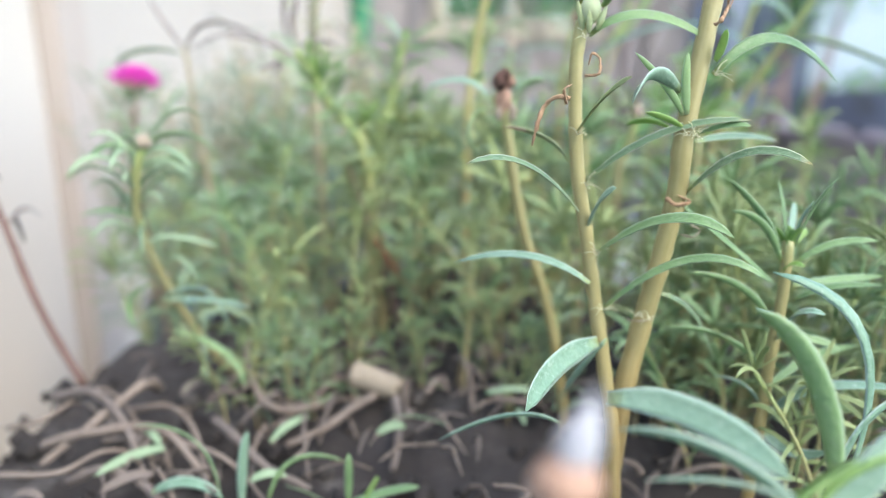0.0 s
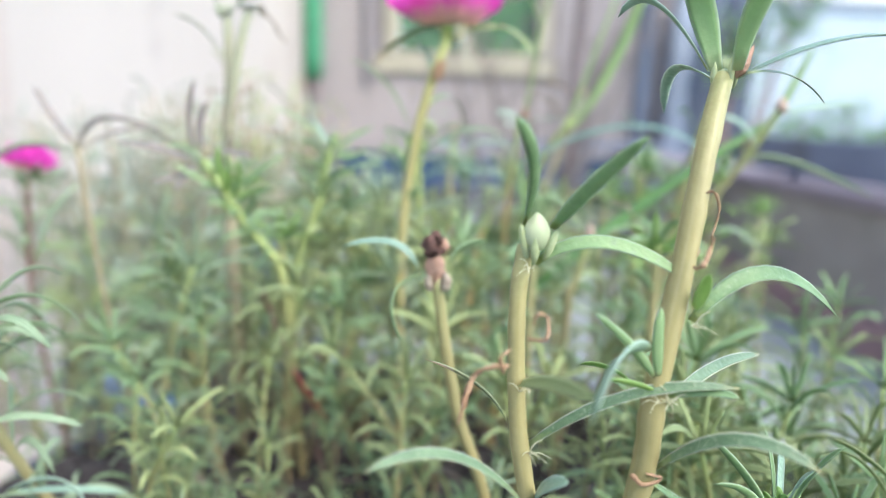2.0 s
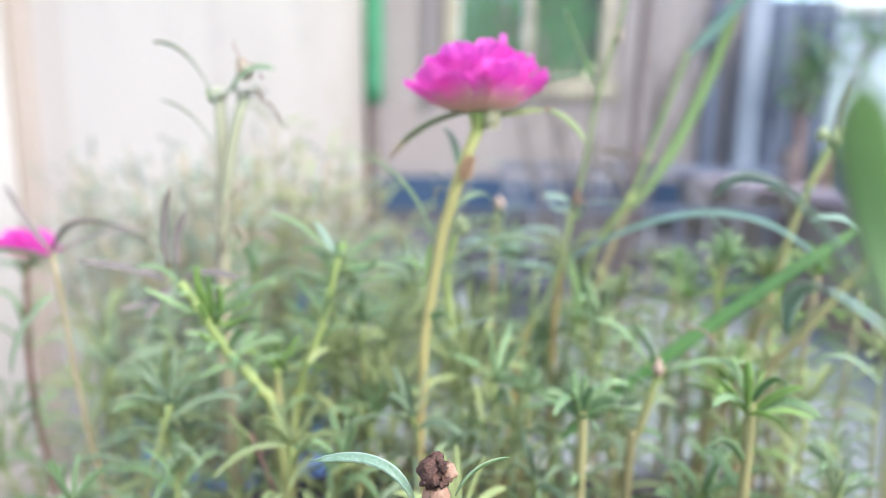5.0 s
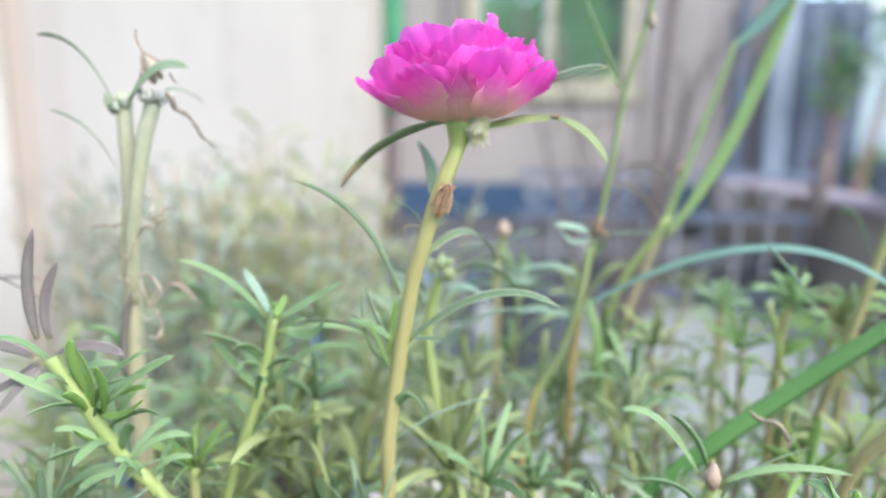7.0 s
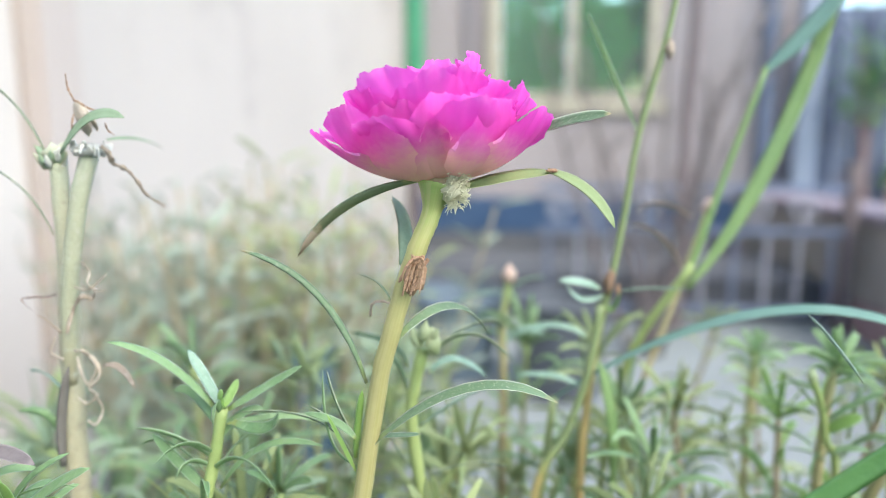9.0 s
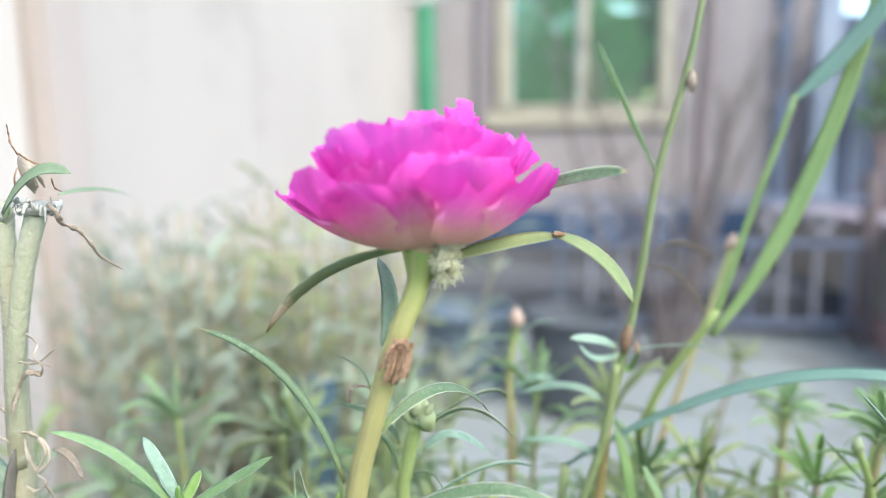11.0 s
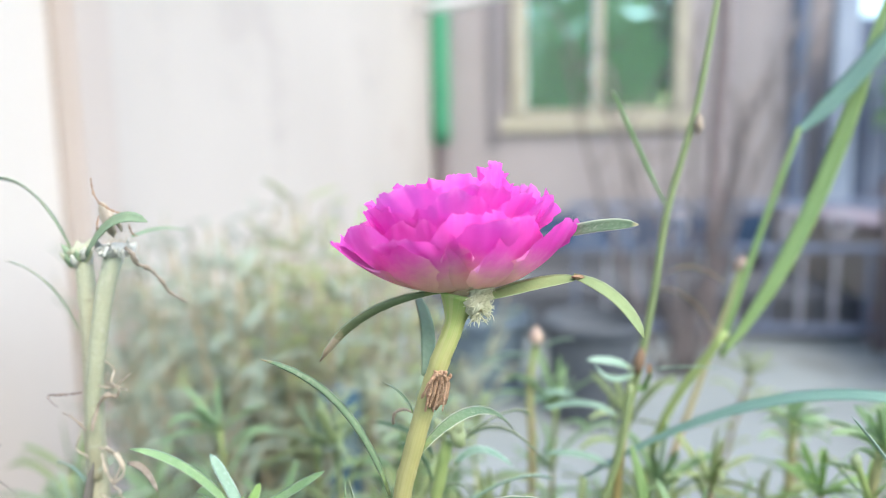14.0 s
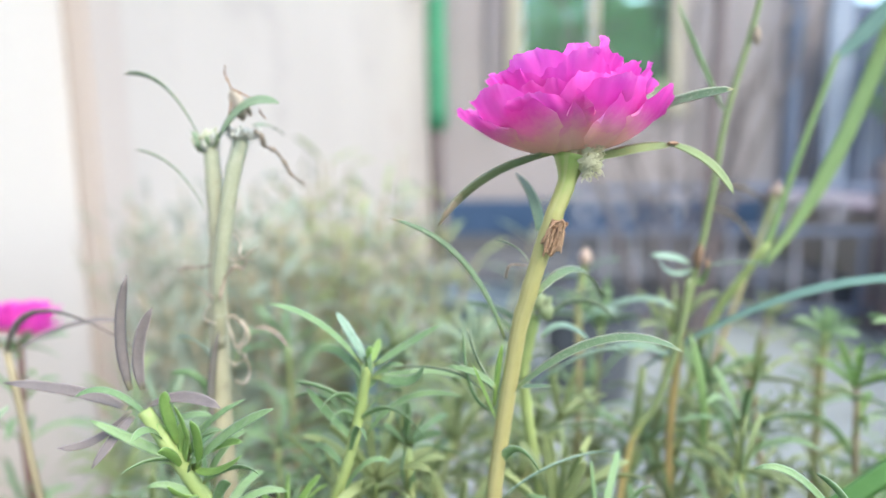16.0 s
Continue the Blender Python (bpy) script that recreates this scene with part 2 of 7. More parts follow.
CULM = along(surface("grass_culm", (0.14, 0.195, 0.085), (0.22, 0.275, 0.13), 90, 0.45, 0.3, 1400), [(0.0, (0.46, 0.32, 0.14), 1.0), (0.30, (0.44, 0.34, 0.14), 0.8), (0.42, (0.3, 0.4, 0.1), 0.0), (1.0, (0.3, 0.4, 0.1), 0.0)])[0]
DRIED = surface("dried_brown_leaf", (0.24, 0.13, 0.075), (0.55, 0.37, 0.24), 500, 0.8, 0.9, 1800, through_light=0.1)[0]
DARK_SHEATH = surface("dark_dead_sheath", (0.10, 0.092, 0.08), (0.20, 0.185, 0.165), 200, 0.7, 0.6, 1500)[0]
DARK_CURL = surface("purplish_dry_curl", (0.16, 0.12, 0.11), (0.36, 0.29, 0.26), 500, 0.75, 0.8, 1800)[0]
DARK_JOINT = surface("brown_sheathed_joint", (0.13, 0.075, 0.045), (0.30, 0.20, 0.13), 500, 0.75, 0.8, 1800)[0]
PALE_DRY = surface("pale_dry_scale", (0.30, 0.235, 0.175), (0.48, 0.41, 0.33), 500, 0.75, 0.8, 1800, through_light=0.15)[0]
PAPER = surface("papery_tan_skin", (0.44, 0.37, 0.28), (0.62, 0.55, 0.45), 400, 0.75, 0.6, 1600, through_light=0.2)[0]
STUB = surface("weathered_tan_stub", (0.20, 0.16, 0.12), (0.33, 0.275, 0.21), 150, 0.85, 0.8, 900)[0]
DEAD_ROOT = surface("mauve_dead_stem", (0.102, 0.081, 0.072), (0.196, 0.162, 0.145), 150, 0.8, 0.6, 900)[0]
SILVER = surface("silvery_withered_crown", (0.46, 0.47, 0.42), (0.66, 0.67, 0.62), 500, 0.8, 0.3, 1500, through_light=0.2)[0]
DEAD_DARK = surface("blackened_petal_remains", (0.035, 0.02, 0.018), (0.19, 0.10, 0.08), 700, 0.8, 0.9, 2200)[0]
DEAD_PINK = surface("shrivelled_pink_calyx", (0.33, 0.18, 0.125), (0.50, 0.33, 0.25), 700, 0.7, 0.7, 2200)[0]
BUD = surface("pale_green_bud", (0.29, 0.37, 0.17), (0.46, 0.52, 0.32), 300, 0.45, 0.3, 1500, through_light=0.15)[0]
BUD_ROUND = surface("whitish_green_bud", (0.38, 0.46, 0.26), (0.54, 0.60, 0.40), 200, 0.4, 0.1, 1200, through_light=0.2)[0]
CALYX = surface("cream_green_calyx", (0.50, 0.44, 0.22), (0.74, 0.50, 0.40), 300, 0.5, 0.3, 1500, through_light=0.2)[0]
BUD_PINK = surface("pinkish_bud", (0.42, 0.29, 0.235), (0.54, 0.43, 0.34), 300, 0.5, 0.3, 1500, through_light=0.15)[0]
BUD_WHITE = surface("whitish_bud_tip", (0.36, 0.36, 0.40), (0.48, 0.48, 0.52), 300, 0.5, 0.2, 1500)[0]
# cream base spread wider to paint floor light, rims paled to paint translucency
PETAL = streaks(along(surface("magenta_petal", (0.78, 0.075, 0.52), (0.87, 0.16, 0.69), 90, 0.5, 0.12, 700, through_light=0.52, random_tone=0.8, spec=0.25), [(0.0, (0.97, 0.80, 0.62), 1.0), (0.38, (0.97, 0.70, 0.63), 0.93), (0.56, (0.94, 0.46, 0.68), 0.6), (0.76, (0.84, 0.12, 0.62), 0.0), (0.90, (0.86, 0.12, 0.62), 0.2), (1.0, (0.92, 0.30, 0.78), 0.5)]), (0.90, 0.30, 0.76), 16.0, 0.12)[0]
WOOL = surface("woolly_calyx_hair", (0.62, 0.62, 0.42), (0.80, 0.79, 0.60), 300, 0.8, 0.2, 1500, through_light=0.3)[0]
SOIL = surface("dark_potting_soil", (0.017, 0.014, 0.014), (0.053, 0.045, 0.042), 90, 0.95, 1.0, 500, dirt_or_glints=(0.12, 0.11, 0.105), dirt_or_glint_scale=45)[0]
TWIG = surface("dead_twig", (0.13, 0.10, 0.085), (0.27, 0.22, 0.185), 150, 0.85, 0.8, 900)[0]
POT = surface("teal_plastic", (0.02, 0.10, 0.12), (0.04, 0.16, 0.18), 20, 0.4, 0.1, 900)[0]
POT_BLUE = surface("blue_plastic", (0.06, 0.12, 0.27), (0.10, 0.18, 0.36), 20, 0.4, 0.1, 900)[0]
STAKE_BLUE = surface("faded_blue_plastic", (0.05, 0.12, 0.20), (0.09, 0.18, 0.27), 20, 0.5, 0.1, 900)[0]
POT_SLATE = surface("slate_blue_plastic", (0.075, 0.11, 0.145), (0.125, 0.17, 0.21), 12, 0.5, 0.1, 900)[0]
POT_GREY = surface("dark_grey_plastic", (0.05, 0.06, 0.075), (0.10, 0.115, 0.13), 20, 0.5, 0.1, 900)[0]
CONCRETE = surface("pale_concrete", (0.178, 0.203, 0.203), (0.27, 0.30, 0.30), 2.5, 0.8, 0.5, 90, dirt_or_glints=(0.11, 0.105, 0.10), dirt_or_glint_scale=1.3)[0]
PLASTER = surface("cream_plaster", (0.45, 0.41, 0.37), (0.53, 0.49, 0.45), 1.6, 0.85, 0.4, 120, dirt_or_glints=(0.38, 0.335, 0.31), dirt_or_glint_scale=2.2)[0]
# cream plaster darkened for the side wall: its weaker light put into the colour
PLASTER_SHADED = surface("shaded_cream_plaster", (0.39, 0.355, 0.325), (0.46, 0.423, 0.39), 1.6, 0.85, 0.4, 120, dirt_or_glints=(0.34, 0.305, 0.285), dirt_or_glint_scale=2.2)[0]
PLASTER_PINK = surface("warm_plaster_edge", (0.37, 0.32, 0.29), (0.44, 0.39, 0.355), 2.0, 0.85, 0.4, 120)[0]
# mauve-grey end wall plaster, made duller to carry its lack of light
PLASTER_GREY_SHADED = surface("shaded_mauve_plaster", (0.237, 0.215, 0.219), (0.318, 0.292, 0.297), 1.6, 0.85, 0.4, 120, dirt_or_glints=(0.27, 0.245, 0.24), dirt_or_glint_scale=2.0)[0]
PLASTER_LOW = surface("dull_mauve_wall_base", (0.145, 0.135, 0.155), (0.23, 0.215, 0.23), 1.8, 0.85, 0.4, 120)[0]
DARK_STEP = surface("dark_grey_cement", (0.055, 0.06, 0.07), (0.115, 0.12, 0.13), 3, 0.8, 0.4, 120)[0]
TRIM = surface("cream_window_paint", (0.30, 0.28, 0.22), (0.38, 0.36, 0.285), 8, 0.5, 0.2, 200)[0]
GREEN_PAINT = surface("green_pipe_paint", (0.03, 0.18, 0.095), (0.05, 0.26, 0.14), 10, 0.45, 0.1, 300)[0]
BLUE_PAINT = surface("blue_board_paint", (0.018, 0.05, 0.105), (0.045, 0.085, 0.16), 6, 0.5, 0.2, 300)[0]
NAVY = surface("navy_painted_metal", (0.10, 0.125, 0.19), (0.18, 0.215, 0.30), 4, 0.45, 0.1, 300, dirt_or_glints=(0.09, 0.10, 0.12))[0]
PALE_BLUE = surface("pale_blue_sheet", (0.27, 0.345, 0.42), (0.36, 0.44, 0.51), 1.2, 0.4, 0.1, 150, dirt_or_glints=(0.24, 0.33, 0.46), dirt_or_glint_scale=2.0)[0]
DARK_NAVY = surface("dark_navy_metal", (0.042, 0.062, 0.105), (0.08, 0.108, 0.175), 4, 0.35, 0.1, 300, dirt_or_glints=(0.075, 0.05, 0.055), dirt_or_glint_scale=3.0)[0]
SLATE_PAINT = surface("slate_blue_paint", (0.16, 0.195, 0.26), (0.235, 0.28, 0.35), 4, 0.45, 0.1, 300)[0]
BROWN_WALL = surface("brown_render", (0.20, 0.18, 0.175), (0.31, 0.29, 0.27), 5, 0.85, 0.5, 150, dirt_or_glints=(0.09, 0.10, 0.07), dirt_or_glint_scale=4)[0]
RED_PLINTH = surface("dusty_red_plinth", (0.22, 0.14, 0.15), (0.32, 0.22, 0.23), 6, 0.8, 0.4, 150)[0]
COPING = surface("lilac_coping", (0.19, 0.16, 0.19), (0.28, 0.24, 0.275), 6, 0.7, 0.3, 150)[0]
RAIL_PAINT = surface("pale_railing_paint", (0.28, 0.285, 0.33), (0.42, 0.425, 0.48), 20, 0.4, 0.2, 300, metal=0.3)[0]
WHITE_PAINT = surface("white_bar_paint", (0.58, 0.60, 0.60), (0.70, 0.72, 0.72), 20, 0.45, 0.2, 300)[0]
POLE = surface("brown_pole", (0.10, 0.08, 0.085), (0.18, 0.15, 0.15), 30, 0.7, 0.5, 200)[0]
GLASS = bpy.data.materials.new("window_glass")
GLASS.use_nodes = True
gp = GLASS.node_tree.nodes["Principled BSDF"]
gp.inputs["Base Color"].default_value = (0.38, 0.57, 0.46, 1)
gp.inputs["Roughness"].default_value = 0.06
gp.inputs["Specular IOR Level"].default_value = 0.9
gp.inputs["Metallic"].default_value = 0.85
gp.inputs["Coat Weight"].default_value = 1.0
# old glass: slow waves that break up what it mirrors
gt = GLASS.node_tree
gco = gt.nodes.new("ShaderNodeTexCoord")
gw = node(gt, "ShaderNodeTexNoise", Scale=5.0, Detail=2.0)
gb = node(gt, "ShaderNodeBump", Strength=1.0, Distance=0.016)
gt.links.new(gco.outputs["Object"], gw.inputs["Vector"])
gt.links.new(gw.outputs["Fac"], gb.inputs["Height"])
gt.links.new(gb.outputs["Normal"], gp.inputs["Normal"])
gt.links.new(gb.outputs["Normal"], gp.inputs["Coat Normal"])
WISPY = surface("wispy_grey_green_leaf", (0.22, 0.285, 0.215), (0.36, 0.42, 0.34), 90, 0.8, 0.2, 900, through_light=0.2, spec=0.1)[0]
WISPY_YELLOW = surface("feathery_yellow_green_leaf", (0.27, 0.34, 0.15), (0.42, 0.48, 0.24), 90, 0.8, 0.2, 900, through_light=0.3, spec=0.1)[0]
BARE_TWIG = surface("bare_shrub_bark", (0.10, 0.085, 0.085), (0.19, 0.165, 0.16), 60, 0.8, 0.4, 500)[0]
HEDGE = surface("tree_leaves", (0.08, 0.19, 0.055), (0.20, 0.40, 0.13), 8, 0.5, 0.1, 200, through_light=0.3)[0]

RED_LEAF = surface("withered_red_leaf", (0.24, 0.05, 0.035), (0.40, 0.10, 0.06), 200, 0.6, 0.4, 1200)[0]


# ---------------------------------------------------------------- building helpers (centimetres for all plants)
def cm(p):
    return Vector(p) * 0.01


def root(ob):
    while ob.parent:
        ob = ob.parent
    return ob


def thing(name, at, label, category, group="", kind=""):
    ob = new(name)
    ob.empty_display_size = 0.01
    ob.location = at
    return tagged(ob, label, category, group, kind)


def part(name, verts, faces, material, parent, label="", uvs=None, smooth=True):
    """One mesh object under a thing or a part; verts in world metres."""
    o = Vector(root(parent).location) if parent else Vector((0, 0, 0))
    me = bpy.data.meshes.new(name)
    me.from_pydata([tuple(Vector(v) - o) for v in verts], [], faces)
    if uvs is not None:
        layer = me.uv_layers.new(name="UVMap")
        flat = np.array(uvs, dtype=np.float32)[[l.vertex_index for l in me.loops]]
        layer.data.foreach_set("uv", flat.ravel())
    if smooth:
        me.polygons.foreach_set("use_smooth", [True] * len(me.polygons))
    me.materials.append(material)
    ob = new(name, me)
    if parent:
        ob.parent = parent
    if label:
        ob["label"] = label
    return ob


def smooth_line(points, per=6):
    """Catmull-Rom through the points."""
    p = [Vector(q) for q in points]
    p = [2 * p[0] - p[1]] + p + [2 * p[-1] - p[-2]]
    out = []
    for i in range(1, len(p) - 2):
        for k in range(per):
            s = k / per
            a, b, c, d = p[i - 1], p[i], p[i + 1], p[i + 2]
            out.append(0.5 * ((2 * b) + (c - a) * s + (2 * a - 5 * b + 4 * c - d) * s * s + (3 * b - a - 3 * c + d) * s ** 3))
    out.append(p[-2])
    return out


def tube(line, radii, sides=9, flat=1.0, wobble=0.0, seed=0):
    """Verts, faces and uvs of a closed tube along a line."""
    rng = random.Random(seed)
    n = len(line)
    verts, faces, uvs = [], [], []
    side = None
    for i in range(n):
        tan = (line[min(i + 1, n - 1)] - line[max(i - 1, 0)]).normalized()
        if side is None:
            side = tan.cross(Vector((0.3, 1, 0.2))).normalized()
        side = (side - tan * side.dot(tan)).normalized()
        up = tan.cross(side)
        for k in range(sides):
            a = 2 * math.pi * k / sides
            r = radii[i] * (1 + wobble * (rng.random() - 0.5))
            verts.append(line[i] + side * (math.cos(a) * r) + up * (math.sin(a) * r * flat))
            uvs.append((k / sides, i / (n - 1)))
    for i in range(n - 1):
        for k in range(sides):
            j = (k + 1) % sides
            faces.append((i * sides + k, i * sides + j, (i + 1) * sides + j, (i + 1) * sides + k))
    faces.append(tuple(reversed(range(sides))))
    faces.append(tuple(range((n - 1) * sides, n * sides)))
    return verts, faces, uvs


def stem(parent, points, r0, r1, material=None, name="stem", seed=0, nodes=0.14, per=7, flare=0.0):
    """A fleshy stem from its foot to its tip, with slight swellings where leaves sat; centimetres."""
    rng = random.Random(seed + len(points))
    line = smooth_line([cm(p) for p in points], per)
    n = len(line)
    radii = []
    for i in range(n):
        s = i / (n - 1)
        knot = nodes * max(0.0, math.sin(i * 1.05 + seed)) ** 6
        knot += flare * max(0.0, (s - 0.9) / 0.1) ** 1.6
        radii.append(0.01 * (r0 + (r1 - r0) * s) * (1 + knot + 0.05 * (rng.random() - 0.5)))
    v, f, u = tube(line, radii, 10, 1.0, 0.05, seed)
    return part(name, v, f, material or STEM, parent, "", u)


SECTION = ((-1.0, 0.30), (-0.55, 0.06), (0.0, -0.06), (0.55, 0.06), (1.0, 0.30), (0.66, -0.30), (0.0, -0.52), (-0.66, -0.30))
LEAF_COUNT = [0]


def leaf_mesh(base, bend, tip, width, roll, steps=11, thick=0.55, taper=0.5):
    b, m, t = Vector(base), Vector(bend), Vector(tip)
    c = 2 * m - (b + t) / 2
    verts, faces, uvs = [], [], []
    turn = Matrix.Rotation
    keep = None
    for i in range(steps):
        s = i / (steps - 1)
        p = b * (1 - s) ** 2 + c * 2 * s * (1 - s) + t * s * s
        tan = ((c - b) * (1 - s) + (t - c) * s).normalized()
        if keep is None:
            keep = tan.cross(Vector((0, 0, 1)))
            if keep.length < 0.3:
                keep = tan.cross(Vector((0, 1, 0.3)))
        keep = (keep - tan * keep.dot(tan)).normalized()
        side = turn(roll, 3, tan) @ keep
        up = side.cross(tan)
        w = width * 0.5 * min(1.0, taper + s * 1.9) * max(0.015, 1 - max(0.0, (s - 0.45) / 0.55) ** 3.0) ** 0.6
        for k, (a, h) in enumerate(SECTION):
            verts.append(p + side * (a * w) + up * (h * w * thick))
            uvs.append(((0.0, 0.3, 0.5, 0.3, 0.0, 0.3, 0.5, 0.3)[k], s))
    for i in range(steps - 1):
        for k in range(8):
            j = (k + 1) % 8
            faces.append((i * 8 + k, i * 8 + j, (i + 1) * 8 + j, (i + 1) * 8 + k))
    faces.append(tuple(reversed(range(8))))
    faces.append(tuple(range((steps - 1) * 8, steps * 8)))
    return verts, faces, uvs


def leaf(parent, base, bend, tip, width, material=None, label="", name="leaf", roll=None):
    """A narrow fleshy leaf through three points; centimetres."""
    LEAF_COUNT[0] += 1
    rng = random.Random(LEAF_COUNT[0])
    if roll is None:
        roll = rng.choice((-1, 1)) * rng.uniform(0.45, 1.0)
    v, f, u = leaf_mesh(cm(base), cm(bend), cm(tip), width * 0.01, roll)
    return part(name, v, f, material or LEAF, parent, label, u)


def blade(parent, base, bend, tip, width, material=None, label="", name="blade", roll=0.6):
    """A thin grass blade with a folded midrib; centimetres."""
    v, f, u = leaf_mesh(cm(base), cm(bend), cm(tip), width * 0.01, roll, 22, 0.28, 0.35)
    return part(name, v, f, material or GRASS, parent, label, u)


def curl(parent, points, width, material=None, name="dry_leaf", label="shrivelled dry leaf"):
    """A shrivelled, twisted strip; centimetres."""
    LEAF_COUNT[0] += 1
    rng = random.Random(LEAF_COUNT[0])
    line = smooth_line([cm(p) for p in points], 6)
    n = len(line)
    radii = [0.0034 * width * (0.55 + 0.6 * rng.random()) * (1 - 0.6 * (i / n) ** 3) for i in range(n)]
    v, f, u = tube(line, radii, 6, 0.45, 0.5, LEAF_COUNT[0])
    return part(name, v, f, material or DRIED, parent, label, u)


def lump(parent, name, at, size, material, seed=0, rough=0.25, point=0.0, label="", tilt=(0, 0, 0), rings=9, sides=12):
    """An uneven rounded body, pulled to a point at its top if asked; centimetres."""
    rng = random.Random(seed)
    o = cm(at)
    turn = Euler([radians(a) for a in tilt]).to_matrix()
    verts, faces, uvs = [], [], []
    off = rng.random() * 50
    for i in range(rings + 1):
        a = math.pi * i / rings
        r, z = math.sin(a), -math.cos(a)
        if point and z > 0:
            r *= (1 - z) ** point * 1.0 + 0.02
        for k in range(sides):
            b = 2 * math.pi * k / sides
            d = Vector((math.cos(b) * r, math.sin(b) * r, z))
            j = 1 + rough * noise.noise(d * 2.1 + Vector((off, 0, 0))) + 0.5 * rough * noise.noise(d * 5.3 + Vector((0, off, 0)))
            verts.append(o + turn @ Vector((d.x * size[0], d.y * size[1], d.z * size[2])) * (0.01 * j))
            uvs.append((k / sides, i / rings))
    for i in range(rings):
        for k in range(sides):
            j = (k + 1) % sides
            faces.append((i * sides + k, i * sides + j, (i + 1) * sides + j, (i + 1) * sides + k))
    return part(name, verts, faces, material, parent, label, uvs)


def box(name, lo, hi, material, parent=None, bevel=0.004, label=""):
    """A box with bevelled edges between two corners, in metres."""
    bm = bmesh.new()
    bmesh.ops.create_cube(bm, size=1)
    for v in bm.verts:
        v.co = Vector([lo[i] + (hi[i] - lo[i]) * (v.co[i] + 0.5) for i in range(3)])
    if bevel:
        bmesh.ops.bevel(bm, geom=list(bm.edges), offset=bevel, segments=2, affect="EDGES")
    bm.verts.index_update()
    v, f = [x.co.copy() for x in bm.verts], [[q.index for q in p.verts] for p in bm.faces]
    bm.free()
    return part(name, v, f, material, parent, label, None, False)


def lathe(name, profile, centre, material, parent, sides=48, label="", lumps=0.0):
    """A turned body from (radius, height) pairs, in metres."""
    verts, faces = [], []
    for i, (r, z) in enumerate(profile):
        for k in range(sides):
            a = 2 * math.pi * k / sides
            j = 1 + lumps * noise.noise(Vector((math.cos(a) * 2, math.sin(a) * 2, z * 9)))
            verts.append(Vector((centre[0] + math.cos(a) * r * j, centre[1] + math.sin(a) * r * j, centre[2] + z)))
    for i in range(len(profile) - 1):
        for k in range(sides):
            j = (k + 1) % sides
            faces.append((i * sides + k, i * sides + j, (i + 1) * sides + j, (i + 1) * sides + k))
    return part(name, verts, faces, material, parent, label)


# ---------------------------------------------------------------- the yard
def structure(ob, label, category):
    return tagged(ob, label, category, kind="structure")


def sheet(name, size, z, material):
    n = 24
    verts = [Vector((size * ((i / n) * 2 - 1), size * ((k / n) * 2 - 1), z)) for i in range(n + 1) for k in range(n + 1)]
    faces = [(i * (n + 1) + k, (i + 1) * (n + 1) + k, (i + 1) * (n + 1) + k + 1, i * (n + 1) + k + 1) for i in range(n) for k in range(n)]
    return part(name, verts, faces, material, None)


ground = structure(sheet("ground", 60.0, 0.0, CONCRETE), "pale grey concrete yard floor with faint stains", "floor")

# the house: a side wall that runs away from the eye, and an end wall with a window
wall_west = structure(box("wall_west", (-0.80, 0.955, 0.0), (-0.55, 4.20, 3.2), PLASTER_SHADED, None, 0.006), "cream plastered house wall, smooth and bright, its shade put into the plaster colour", "wall")
wall_front = structure(box("wall_front", (-3.20, 0.55, 0.0), (-0.515, 0.868, 3.2), PLASTER, None, 0.006), "bright cream plastered wall of the house front", "wall")
wall_near = structure(box("wall_near", (-3.20, -3.0, 0.0), (-2.95, 0.548, 3.2), PLASTER, None, 0.006), "cream plastered wall running beside the pots", "wall")
pilaster = structure(box("pilaster", (-0.80, 0.868, 0.0), (-0.492, 0.953, 3.2), PLASTER_PINK, None, 0.008), "narrow warm beige corner strip of plaster", "trim")
mark = part("stain", [Vector((-0.5478, 3.05 + 0.07 * math.cos(a * 0.628), 0.80 + 0.06 * math.sin(a * 0.628) * (1 + 0.3 * (a % 3)))) for a in range(10)], [tuple(range(10))], PLASTER_PINK, wall_west, "dull pink stain", None, False)


def holed_wall(name, x0, x1, y0, y1, z1, hole, material):
    """A wall with one window opening through it: four butted slabs in one mesh."""
    a, b, c, d = hole
    slabs = [((x0, 0.0), (a, z1)), ((b, 0.0), (x1, z1)), ((a, 0.0), (b, c)), ((a, d), (b, z1))]
    verts, faces = [], []
    for (lx, lz), (hx, hz) in slabs:
        k = len(verts)
        verts += [Vector((x, y, z)) for x in (lx, hx) for y in (y0, y1) for z in (lz, hz)]
        faces += [[k + q for q in f] for f in ((0, 1, 3, 2), (4, 6, 7, 5), (0, 4, 5, 1), (2, 3, 7, 6), (0, 2, 6, 4), (1, 5, 7, 3))]
    return part(name, verts, faces, material, None, "", None, False)


wall_north = structure(holed_wall("wall_north", -0.80, 1.72, 4.20, 4.42, 3.2, (0.02, 0.87, 0.985, 2.15), PLASTER_GREY_SHADED), "greyish mauve plastered end wall with one window, shade toned into its plaster", "wall")
window_1 = structure(thing("window_1", (0.45, 4.2, 1.0), "cream-framed window with two green reflecting panes", "window"), "cream-framed window with two green reflecting panes", "window")
